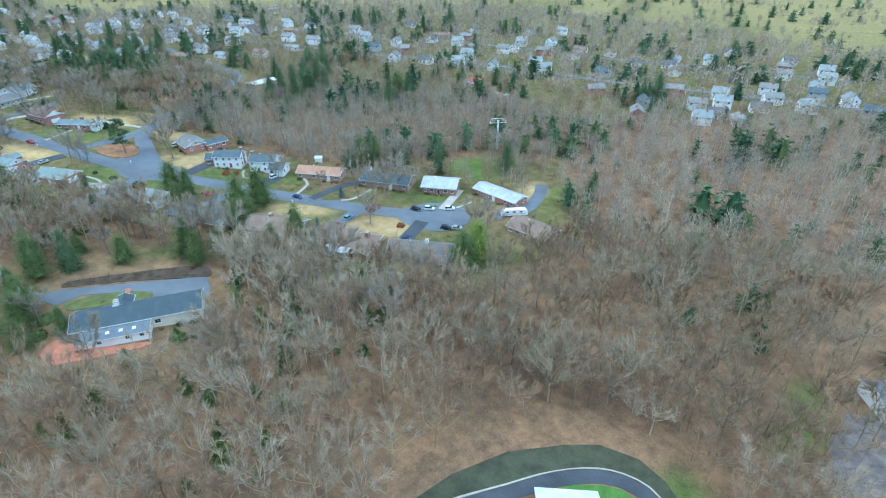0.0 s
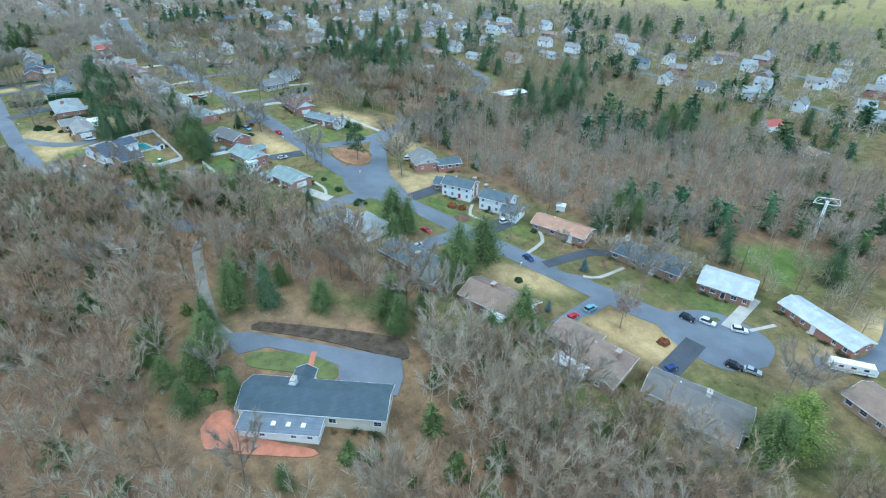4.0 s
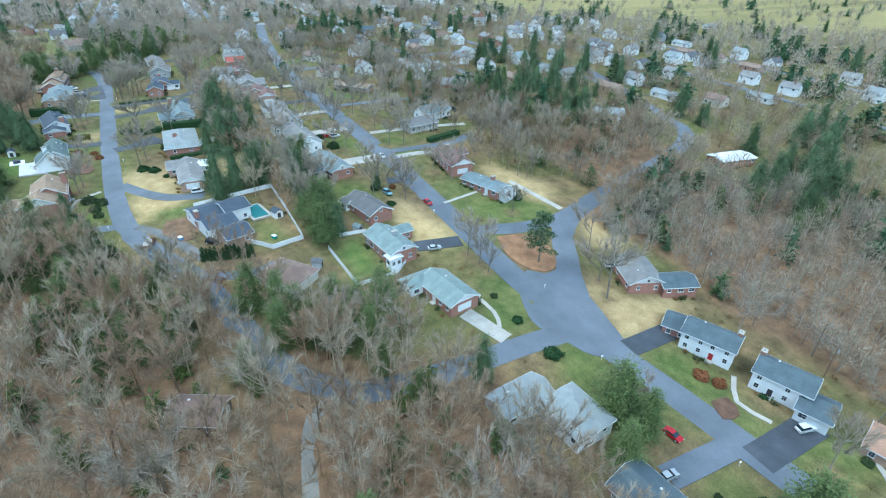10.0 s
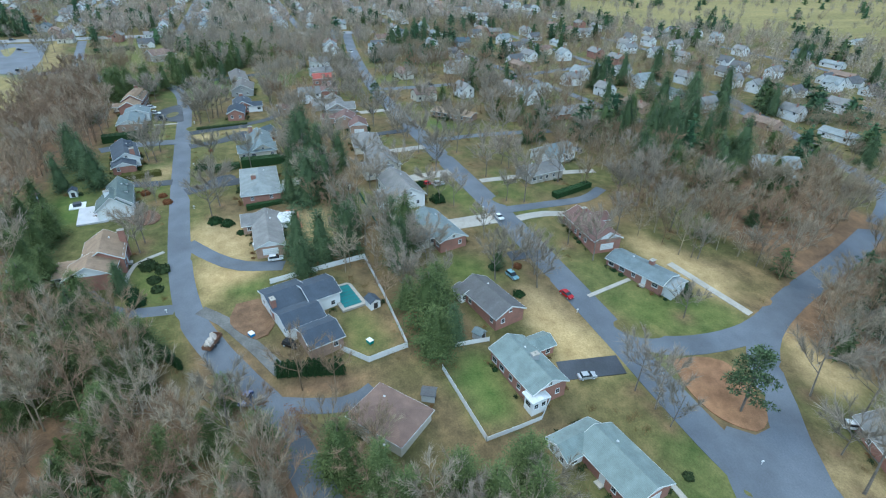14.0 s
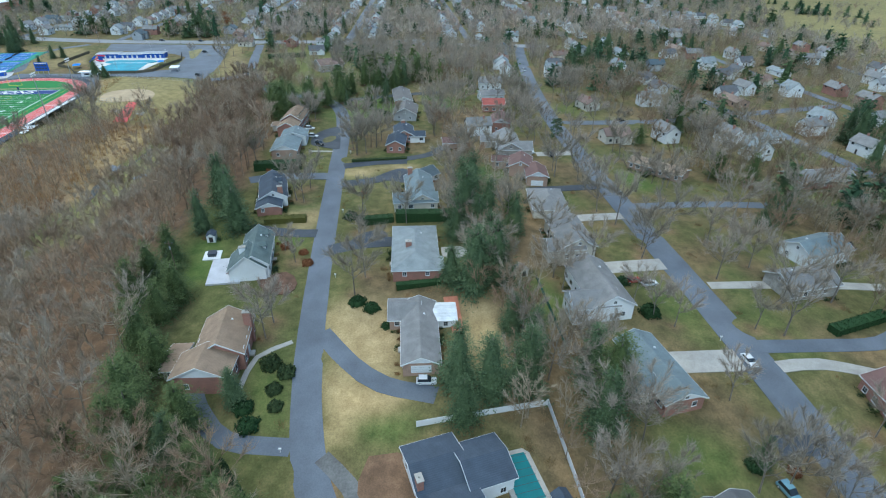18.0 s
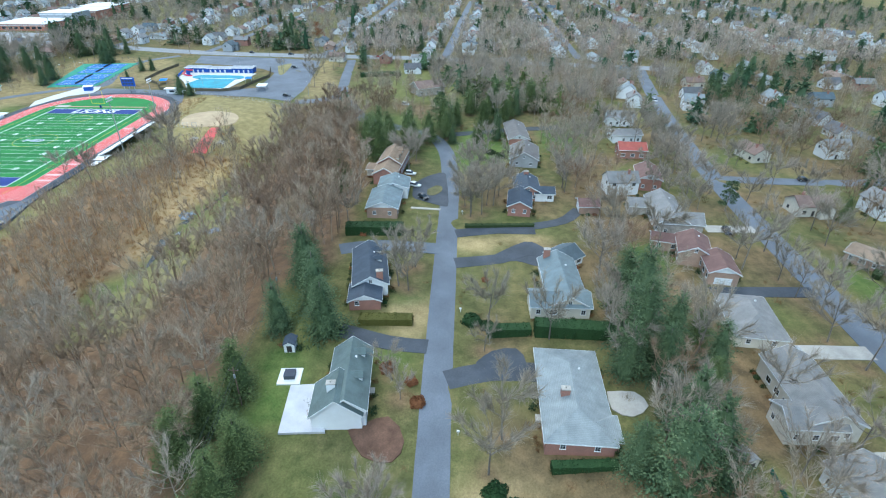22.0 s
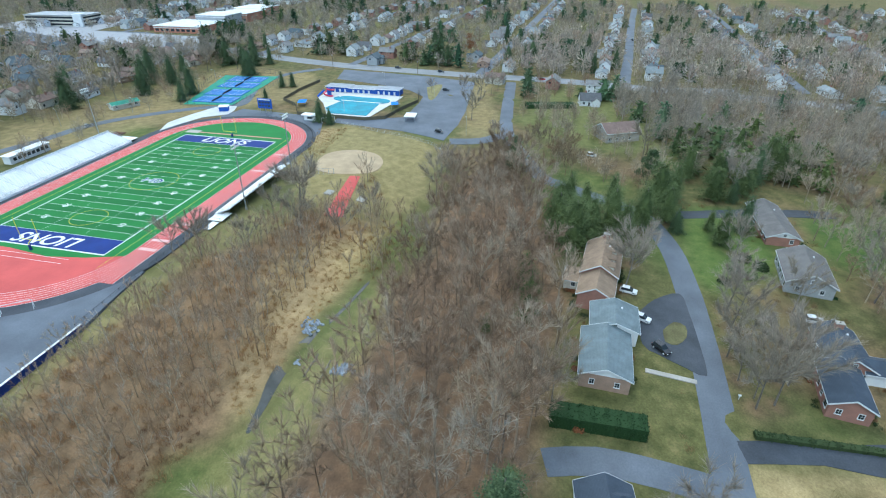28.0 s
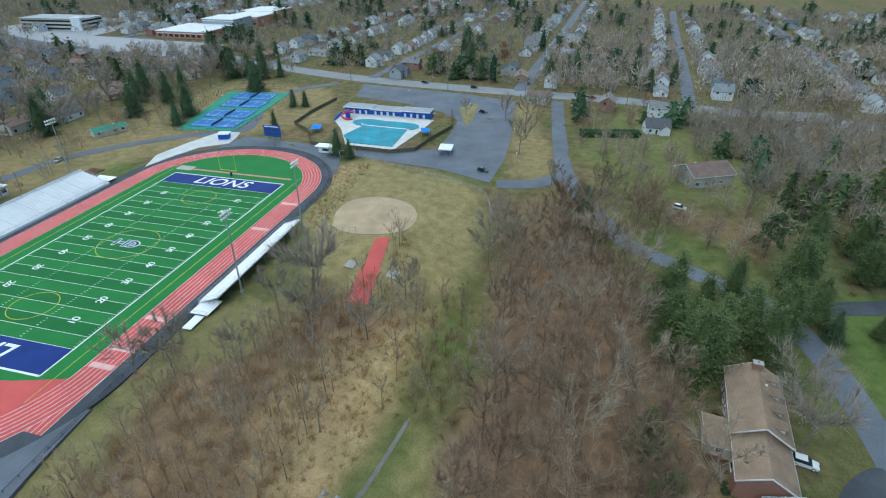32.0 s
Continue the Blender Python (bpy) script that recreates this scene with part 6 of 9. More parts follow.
for spots, kinds in ((SOUTHWEST, (2, 2, 6, 5, 1)), (WHITE_NEARER + WHITE_FARTHER, (0, 1, 7)), (PALE, (4,)), (BROWN, (2, 3, 6))):
    for x, y in spots:
        if all((x - a) ** 2 + (y - b) ** 2 > 15 ** 2 for a, b in TAKEN):
            settle_house(x, y, 8 + 90 * hr.randrange(2), FAR[hr.choice(kinds)], True)
FARSTREETS = [[(-800, y), (-1000, y + 6), (-1330, y + 16)] for y in (-560, -470, -170, -265, 150, 250, 350, 450)]
FARSTREETS += [[(-775, 250), (-600, 262), (-430, 280)], [(-790, 345), (-560, 345), (-400, 352)], [(-760, 430), (-560, 428), (-330, 440)], [(-700, 510), (-500, 510), (-300, 520)], [(-300, 440), (-150, 470), (60, 452), (220, 430)], [(-310, 545), (-100, 560), (120, 540)], [(-860, -330), (-740, -318), (-600, -310)], [(-860, -400), (-740, -392), (-600, -390)]]
for pts in FARSTREETS:
    strip("suburb_street", pts, 6.5, M_ASPHALT, "distant grey suburban street between houses")
ROWS_OF_HOUSES = FARSTREETS + [[(-805, -64), (-1000, -63), (-1330, -60)], [(-805, 38), (-1000, 46), (-1300, 62)], [(-640, 170), (-760, 190)], [(-546, 200), (-556, 330)], [(-791, -100), (-775, 220)]]
for pts in ROWS_OF_HOUSES:
    q = bend(pts, 10.0)
    gap = 0.0
    for a, b in zip(q[:-1], q[1:]):
        gap += (b - a).length
        if gap < 19 + (4 if a.y > 200 else 0):
            continue
        gap = 0.0
        d = (b - a).normalized()
        for s in (-1, 1):
            if hr.random() < (0.8 if a.x < -790 else 0.55):
                o = s * hr.uniform(15, 19)
                settle_house(a.x - d.y * o, a.y + d.x * o, math.degrees(math.atan2(d.y, d.x)) + (180 if s > 0 else 0))
for x, y, yaw in ((-705, 222, 90), (-633, 250, 80), (-392, 370, 100), (-439, 439, 90), (-288, 435, 60), (-289, 511, 75), (-322, 621, 80), (-182, 543, 70), (-146, 598, 80), (-124, 483, 100), (-27, 397, 20), (6, 405, 10), (22, 417, 10), (54, 439, 15), (-402, 376, 90), (-293, 318, 70), (-66, 420, 30), (90, 440, 20), (130, 450, 15)):
    settle_house(x, y, yaw)
house_mats = []
V, F, MI = [], [], []
for p, m in BEYOND:
    for o in p.children:
        me = o.data
        if me.materials[0] not in house_mats:
            house_mats.append(me.materials[0])
        k = len(V)
        mm = m @ o.matrix_basis
        V.extend([tuple(mm @ v.co) for v in me.vertices])
        for f in me.polygons:
            F.append(tuple(i + k for i in f.vertices))
            MI.append(house_mats.index(me.materials[0]))
me = bpy.data.meshes.new("distant_houses")
me.from_pydata(V, [], F)
for k in house_mats:
    me.materials.append(k)
me.polygons.foreach_set("material_index", MI)
me.update()
tagged(new("distant_houses", me), "rows of distant suburban houses with grey roofs", "houses", "", "stuff")
for p in FAR:
    for o in (*p.children_recursive, p):
        bpy.data.objects.remove(o)
# the school and the office block
sc = root("school_building", -950, -415, 0, 4, "long red brick school with white flat roofs", "school")
RECTS.append((-950, -415, 4, 90, 45))
M_SCHOOL = brick_mat("school_brick", (0.48, 0.17, 0.09))
for x0, x1, y0, y1, hgt, w in ((0, 52, -24, 28, 6, M_SCHOOL), (-36, 0, -8, 28, 11, M_GREYSIDE), (-86, -40, -6, 32, 9, M_SCHOOL), (-140, -90, -16, 24, 9, M_SCHOOL)):
    part("wall", MB().box(x0, x1, y0, y1, -1, hgt), w, sc)
    part("roof", MB().box(x0 - 0.5, x1 + 0.5, y0 - 0.5, y1 + 0.5, hgt, hgt + 0.6), mat("membrane_roof", (0.7, 0.71, 0.72), 0.7, 0.1), sc)
    for k in np.arange(y0 + 4, y1 - 3, 6.0):
        part("window", MB().box(x1, x1 + 0.1, k - 2, k + 2, 1.5, 3.8), M_GLASS, sc)
    part("band", MB().box(x1, x1 + 0.12, y0, y1, hgt - 1.6, hgt - 1.0), M_WHITE, sc)
of = root("office_building", -915, -570, 0, 10, "three-storey concrete office block with window bands", "office block")
RECTS.append((-915, -570, 10, 30, 40))
part("wall", MB().box(-16, 16, -34, 34, -1, 11), M_CREAM, of)
for s in range(3):
    part("window_band", MB().box(16, 16.15, -33, 33, 1.2 + s * 3.5, 3.0 + s * 3.5), M_GLASS, of)
    part("side_band", MB().box(-15, 15, 34, 34.15, 1.2 + s * 3.5, 3.0 + s * 3.5), M_GLASS, of)
part("roof", MB().box(-16.5, 16.5, -34.5, 34.5, 11, 11.6), M_GREYSIDE, of)
part("stair_tower", MB().box(10, 18, 24, 34, -1, 13), M_WHITE, of)
patch("school_lot", [(-1000, -640), (-880, -640), (-845, -520), (-822, -400), (-818, -330), (-850, -325), (-884, -352), (-884, -500), (-990, -520)], mat("lot_concrete", (0.36, 0.36, 0.37), 0.9, 0.12), "pale school car park", 0.1)


# ---- cars ----
def car_proto(label, color, suv=False):
    c = root("car", 0, 0, -900, 0, label, "car")
    L, W, H = (4.7, 1.85, 1.75) if suv else (4.6, 1.8, 1.42)
    paint = mat("car_paint_" + label.split()[0], color, 0.25, 0.05, 1.0, 0.2, 0.0, 0.1, 0.0, 0.6)
    mb = MB()
    bm = bmesh.new()
    prof = [(-L / 2, 0.35), (-L / 2, 0.75), (-L / 2 + 0.1, 0.9), (-L * 0.18, 0.95), (L * 0.24, 0.95), (L / 2 - 0.12, 0.82), (L / 2, 0.65), (L / 2, 0.35), (L / 2 - 0.3, 0.22), (-L / 2 + 0.3, 0.22)]
    n = len(prof)
    for y, k in ((-W / 2, 0.96), (-W / 2 + 0.08, 1.0), (W / 2 - 0.08, 1.0), (W / 2, 0.96)):
        mb.v += [(x * k, y, z) for x, z in prof]
    for s in range(3):
        mb.f += [(s * n + i, s * n + (i + 1) % n, (s + 1) * n + (i + 1) % n, (s + 1) * n + i) for i in range(n)]
    mb.f += [tuple(range(n)), tuple(range(4 * n - 1, 3 * n - 1, -1))]
    bm.free()
    part("body", mb, paint, c)
    back = -L * 0.44 if suv else -L * 0.36
    cab = [(back, 0.93), (back + 0.25, H - 0.08), (L * 0.05, H - 0.06), (L * 0.25, 0.93)]
    g = MB()
    g.v = [(x, y * (0.86 if z > 1 else 0.95), z) for y in (-W / 2, W / 2) for x, z in cab]
    g.f = [(0, 1, 5, 4), (1, 2, 6, 5), (2, 3, 7, 6), (3, 2, 1, 0), (4, 5, 6, 7)]
    part("glasshouse", g, M_GLASS, c)
    part("car_roof", MB().box(back + 0.28, L * 0.05, -W / 2 * 0.84, W / 2 * 0.84, H - 0.09, H - 0.02), paint, c)
    for x in (-L * 0.31, L * 0.31):
        for y in (-W / 2 + 0.02, W / 2 - 0.02):
            w = part("wheel", MB().cyl(0, 0, -0.11, 0.11, 0.33, 0.33, 12), M_DARKSTEEL, c, "", pose(x, y, 0.33, 90, 0, 0))
            part("rim", MB().cyl(0, 0, -0.12, 0.12, 0.2, 0.2, 8), M_ALU, w)
    for y in (-W * 0.36, W * 0.36):
        part("headlight", MB().box(L / 2 - 0.08, L / 2 + 0.01, y - 0.2, y + 0.2, 0.62, 0.74), M_WHITE, c)
        part("tail_light", MB().box(-L / 2 - 0.01, -L / 2 + 0.06, y - 0.18, y + 0.18, 0.66, 0.8), M_REDDOOR, c)
    return c


CARS = {"w": car_proto("white parked car on the asphalt", (0.75, 0.76, 0.77), True), "k": car_proto("black parked car on the asphalt", (0.02, 0.022, 0.026), True), "s": car_proto("silver parked car on the asphalt", (0.42, 0.44, 0.46)),
        "r": car_proto("red parked car by the kerb", (0.42, 0.015, 0.02)), "b": car_proto("blue parked car by the kerb", (0.03, 0.055, 0.17)), "t": car_proto("teal-blue parked car on a driveway", (0.22, 0.38, 0.45), True), "x": car_proto("white saloon car on the road", (0.72, 0.73, 0.74))}
PARKED = [(-177, 186, "w", 75), (-153, 173, "b", -5), (-190, 155.5, "r", 5), (-99, 186, "k", 10), (-94, 189, "w", 10), (-86, 193, "w", 30), (-80, 176, "k", 15), (-76, 178, "s", 15), (-121, 166, "t", 85), (-122, 158, "r", 85), (-91, 161, "b", 80),
          (-183, 146, "s", 85), (-307, 153, "r", 8), (-279, 141, "s", 80), (-352, 153.5, "x", 2), (-320, 142, "t", 10), (-300, 64, "b", -28), (-355, 77, "w", 85), (-314, 76, "k", 45), (-247, 191, "w", 60)]
PARKED += [(-532, 31, "w", 80), (-520, 34, "w", 70), (-509, 38, "k", 45), (-386, 139, "r", 95), (-740, -77, "k", 90), (-491, 134, "w", 85), (-487, 143, "k", 5), (-400, 218, "k", 10), (-531, 77, "w", 95), (-612, 210, "r", 40), (-655, -58, "k", 80), (-641, 18, "w", 70), (-426, 133, "s", 95), (-663, 172, "w", 10), (-384, 143, "w", 95),
           (-815, -63, "k", 0), (-790, -20, "r", 90), (-797, -130, "k", 90), (-793, -95, "k", 90), (-900, -62, "k", 0), (-960, -66, "w", 0), (-930, 40, "s", 5), (-990, 48, "k", 5), (-612, -236, "s", 20), (-536, 195, "k", 90)]
for x, y, k, yaw in PARKED:
    copy_thing(CARS[k], pose(x, y, hz(x, y) + 0.24, 0, 0, yaw))
for p in CARS.values():
    for o in (*p.children_recursive, p):
        bpy.data.objects.remove(o)
tk = root("dump_trailer", -322, 57.5, hz(-322, 57.5) + 0.2, -28, "box trailer loaded with pale rubble parked by the road", "trailer")
part("bed", MB().box(-3, 3, -1.1, 1.1, 0.7, 0.85).box(-3, 3, -1.15, -1.05, 0.7, 1.7).box(-3, 3, 1.05, 1.15, 0.7, 1.7).box(-3.05, -2.95, -1.1, 1.1, 0.7, 1.7).box(2.95, 3.05, -1.1, 1.1, 0.7, 1.7), mat("rusty_steel", (0.2, 0.11, 0.07), 0.8, 0.3), tk)
lr = random.Random(4)
for i in range(26):
    s = lr.uniform(0.25, 0.6)
    part("rubble", MB().box(-s, s, -s * 0.7, s * 0.7, -s * 0.5, s * 0.5), mat("plaster_rubble", (0.55, 0.5, 0.45), 0.9, 0.25), tk, "", pose(lr.uniform(-2.4, 2.4), lr.uniform(-0.7, 0.7), 1.45 + lr.uniform(0, 0.5), lr.uniform(0, 60), lr.uniform(0, 60), lr.uniform(0, 180)))
for x in (-0.7, 0.7):
    for y in (-1.15, 1.15):
        part("wheel", MB().cyl(0, 0, -0.12, 0.12, 0.4, 0.4, 12), M_DARKSTEEL, tk, "", pose(x, y, 0.4, 90, 0, 0))
part("drawbar", MB().rod((3, 0, 0.7), (4.6, 0, 0.5), 0.08, 6), M_DARKSTEEL, tk)
rv = root("motorhome", -58.5, 199, hz(-58.5, 199) + 0.2, 30, "long white motorhome parked beside the drive", "motorhome")
part("body", MB().box(-5.4, 5.2, -1.25, 1.25, 0.6, 3.2).box(5.2, 5.9, -1.2, 1.2, 0.6, 2.3), M_WHITE, rv)
part("windscreen", MB().box(5.2, 5.35, -1.1, 1.1, 2.3, 3.0), M_GLASS, rv)
part("stripe", MB().box(-5.4, 5.2, -1.27, -1.25, 1.2, 1.5), M_GREYSIDE, rv)
for k in (-3, 0, 3):
    part("window", MB().box(k - 0.6, k + 0.6, -1.28, -1.25, 1.9, 2.6), M_GLASS, rv)
    part("roof_unit", MB().box(k - 0.4, k + 0.4, -0.4, 0.4, 3.2, 3.45), M_ALU, rv)
for x in (-3.2, 3.6):
    for y in (-1.2, 1.2):
        part("wheel", MB().cyl(0, 0, -0.14, 0.14, 0.45, 0.45, 12), M_DARKSTEEL, rv, "", pose(x, y, 0.45, 90, 0, 0))

# ---- fences, garden things ----
M_VINYL = mat("white_vinyl", (0.74, 0.75, 0.76), 0.5, 0.06)
chain_fence("pool_garden_fence", "white vinyl panel fence round a pool garden", [(-343, 74), (-344, 88), (-345, 103), (-325, 103.5), (-303, 103.5), (-301.5, 93), (-308, 87.5)], 1.8, M_VINYL, 2.4, M_VINYL)
chain_fence("boundary_fence", "long white vinyl fence between gardens", [(-293, 109), (-271, 110.5)], 1.8, M_VINYL, 2.4, M_VINYL)
chain_fence("garden_fence", "low white panel fence round a lawn", [(-271, 110.5), (-271.5, 119), (-272, 124.5), (-276, 129)], 1.3, M_VINYL, 2.4, M_VINYL)
chain_fence("garden_fence", "short pale fence beside a house", [(-299, 115), (-298, 124)], 1.4, M_VINYL, 2.4, M_VINYL)
chain_fence("green_fence", "green mesh garden fence between back yards", [(-392, 112), (-372, 112), (-362, 112)], 1.4, M_DARKSTEEL, 3.0, mat("green_mesh", (0.03, 0.13, 0.09), 0.8, 0.2))
chain_fence("curving_wall", "low curving white wall in the trees", [(-166, 52), (-168, 56), (-167, 61), (-164, 64)], 1.1, M_VINYL, 1.5)
gp = root("garden_pool", -328.5, 93.5, hz(-328.5, 93.5) + 0.35, 10, "garden swimming pool with a teal winter cover", "swimming pool")
part("coping", MB().box(-6.2, 6.2, -3.6, 3.6, -0.6, 0.05), M_CONCRETE, gp)
part("cover", MB().box(-5.2, 5.2, -2.6, 2.6, 0.0, 0.1), mat("teal_cover", (0.02, 0.16, 0.17), 0.55, 0.15), gp)
for i in range(7):
    part("strap", MB().box(-4.8 + i * 1.6, -4.7 + i * 1.6, -2.8, 2.8, 0.1, 0.115), M_DARKSTEEL, gp)


def shed(x, y, yaw, L, W, he, wall, roof, label):
    s = root("garden_shed", x, y, hz(x, y) + 0.1, yaw, label, "shed")
    RECTS.append((x, y, yaw, L / 2, W / 2))
    part("wall", wall_mesh(L, W, he, 0.6 * W / 2, False, 0.6), wall, s)
    part("roof", roof_mesh(L, W, he, 0.6 * W / 2, False, 0.25, 0.12), M_ROOF[roof], s)
    part("door", MB().box(L / 2, L / 2 + 0.06, -0.6, 0.6, 0, 1.8), M_DARKDOOR, s)


shed(-322, 99.5, 15, 3.4, 3.0, 2.2, M_WHITE, "navy", "small white shed with dark roof by the pool")
shed(-423.5, 11.5, 5, 3.2, 2.6, 2.3, M_WHITE, "navy", "small white garden shed with dark door on a lawn")
shed(-394, 108, 20, 3.2, 3.0, 2.3, M_CREAM, "grey", "small pale garden shed under trees")
shed(-170, 213, 30, 3.6, 3.0, 2.2, M_WHITE, "white", "small white domed garden shed")
shed(-300, 122, 30, 2.6, 2.4, 2.0, M_GREYSIDE, "teal", "small grey garden shed behind a house")
shed(-286, 103, 60, 3.0, 2.6, 2.1, M_GREYSIDE, "char", "weathered grey garden shed by a fence")
patch("deck", [(-398, 16), (-399, 25.5), (-412, 22), (-411, 15)], mat("pale_decking", (0.52, 0.52, 0.55), 0.8, 0.12), "pale lilac-grey garden deck beside the white house", 0.4, "", 0.6)
ht = root("hot_tub", -414, 14, hz(-414, 14) + 0.3, 5, "square covered hot tub on a deck", "hot tub")
part("tub", MB().box(-1.2, 1.2, -1.2, 1.2, -0.3, 0.9), M_DARKSTEEL, ht)
part("cover", MB().box(-1.25, 1.25, -1.25, 1.25, 0.9, 1.05), mat("tub_cover", (0.045, 0.055, 0.08), 0.6, 0.1), ht)
part("deck", MB().box(-2.6, 2.6, -2.6, 2.6, -0.5, 0.0), M_WHITE, ht)
patch("patio", [(-412, 86), (-407, 86), (-405, 90), (-408, 94), (-412, 92)], M_CONCRETE, "round pale stone patio behind the hipped house", 0.1, smooth=True)
patch("side_patio", [(-386, 84), (-371, 85), (-371, 88), (-386, 88)], M_PAVER, "red brick patio beside the sunroom", 0.08)
patch("back_patio", [(-370, 12), (-362, 13), (-362, 20), (-372, 20)], mat("beige_paving", (0.48, 0.42, 0.34), 0.9, 0.15), "beige stone patio behind the brick house", 0.3)
patch("garden_bed", [(-400, 30), (-394, 34), (-393, 40), (-398, 42), (-404, 38)], mat("mulch", (0.13, 0.075, 0.05), 0.95, 0.3, 4.0, 0.4, 0.5), "brown mulched garden bed with stone edging", 0.06, smooth=True, keep=False)
patch("garden_bed", [(-193, 173), (-188, 171), (-187, 176), (-192, 178)], mat("mulch", (0.13, 0.075, 0.05)), "brown mulched garden bed in a lawn", 0.06, smooth=True, keep=False)
patch("garden_bed", [(-337, 64), (-329, 62), (-320, 68), (-324, 73), (-336, 72)], mat("bare_earth", (0.17, 0.105, 0.062), 0.95, 0.3, 3.0, 0.3, 0.4), "bare brown earth beside the driveway", 0.05, smooth=True, keep=False)
for x, y, c in ((-322, 67, (0.03, 0.22, 0.55)), (-308, 95, (0.02, 0.22, 0.2)), (-277, 90, (0.5, 0.08, 0.06))):
    b = root("play_cube", x, y, hz(x, y) + 0.05, 25, "bright plastic toy box on the grass", "toy")
    part("box", MB().box(-0.8, 0.8, -0.6, 0.6, 0, 0.9), mat("toy_%d" % int(c[0] * 100), c, 0.5, 0.1), b)
    part("lid", MB().box(-0.85, 0.85, -0.65, 0.65, 0.9, 1.0), M_WHITE, b)

# ---- hedges and shrubs ----
def leaf_scatter(rg, P, N, size):
    """Small leaf triangles at points P, facing roughly N."""
    d = N + rg.normal(size=N.shape) * 0.8
    d /= np.linalg.norm(d, axis=1, keepdims=True)
    s = np.cross(d, rg.normal(size=d.shape))
    s /= np.linalg.norm(s, axis=1, keepdims=True) + 1e-9
    t = np.cross(d, s)
    k = size * rg.uniform(0.6, 1.3, (len(P), 1))
    v = np.stack([P - s * k, P + s * k, P + t * k * 1.6 + d * k * 0.5], 1).reshape(-1, 3)
    return v, np.arange(len(v)).reshape(-1, 3)


def plain_tint(me, n):
    me.attributes.new("tint", "FLOAT_COLOR", "POINT").data.foreach_set("color", np.ones(n * 4, np.float32))
    return me


def hedge(x0, y0, x1, y1, w, hgt, material, label, seed):
    rg = np.random.default_rng(seed)
    L = math.hypot(x1 - x0, y1 - y0)
    cx, cy = (x0 + x1) / 2, (y0 + y1) / 2
    h = root("hedge", cx, cy, hz(cx, cy), math.degrees(math.atan2(y1 - y0, x1 - x0)), label, "hedge")
    n = int((L * w + 2 * L * hgt + 2 * w * hgt) * 16)
    face = rg.choice(5, n, p=np.array([L * w, L * hgt, L * hgt, w * hgt, w * hgt]) / (L * w + 2 * L * hgt + 2 * w * hgt))
    u, v = rg.uniform(-1, 1, n), rg.uniform(-1, 1, n)
    lump = 0.12 * np.sin(u * L * 1.3 + seed) + 0.06 * rg.normal(size=n)
    P, N = np.zeros((n, 3)), np.zeros((n, 3))
    for k, (ax, sg) in enumerate(((2, 1), (1, -1), (1, 1), (0, -1), (0, 1))):
        m = face == k
        P[m] = np.stack([u[m] * L / 2, v[m] * w / 2, np.full(m.sum(), hgt)], -1) if ax == 2 else (np.stack([u[m] * L / 2, sg * np.full(m.sum(), w / 2), (v[m] + 1) * hgt / 2], -1) if ax == 1 else np.stack([sg * np.full(m.sum(), L / 2), u[m] * w / 2, (v[m] + 1) * hgt / 2], -1))
        N[m, ax] = sg
    P += N * lump[:, None]
    vs, fs = leaf_scatter(rg, P, N, 0.15)
    me = fill_mesh(bpy.data.meshes.new("foliage"), vs, fs)
    me.materials.append(material)
    part("foliage", plain_tint(me, len(vs)), None, h)
    core = MB().box(-L / 2 + 0.05, L / 2 - 0.05, -w / 2 + 0.05, w / 2 - 0.05, -0.4, hgt - 0.05)
    me = core.mesh("hedge_core", material)
    part("hedge_core", plain_tint(me, len(me.vertices)), None, h)


M_OLIVEHEDGE = foliage_mat("olive_hedge", (0.085, 0.085, 0.022), (0.165, 0.155, 0.045))
M_YEW = foliage_mat("yew", (0.018, 0.045, 0.016), (0.05, 0.095, 0.035))
hedge(-434.5, 26.5, -435, 40.5, 3.2, 2.0, M_OLIVEHEDGE, "long square-clipped olive green hedge beside a lawn", 1)
hedge(-432, 72, -431, 92, 4.0, 3.4, M_YEW, "tall dense dark green hedge between two gardens", 2)
hedge(-431, 60, -432, 71, 3.0, 2.4, M_YEW, "clipped dark green hedge along a driveway", 3)
hedge(-481, 14, -482, 33, 4.5, 3.2, M_YEW, "tall clipped dark green hedge behind a house", 4)
hedge(-360, 181, -365, 200, 3.0, 2.0, M_YEW, "low dark evergreen hedge round a drive", 5)
hedge(-487, 54, -489, 78, 1.6, 1.0, M_HEDGE, "low brown-green hedge along a drive", 6)
hedge(-716, -22, -724, 6, 6.0, 2.4, M_YEW, "broad dark evergreen bed on a lawn", 7)
hedge(-392, 71, -393, 84, 2.0, 1.6, M_YEW, "low dark hedge behind a ranch house", 8)
hedge(-460, 175, -475, 190, 2.0, 1.6, M_HEDGE, "low green hedge beside a corner house", 12)


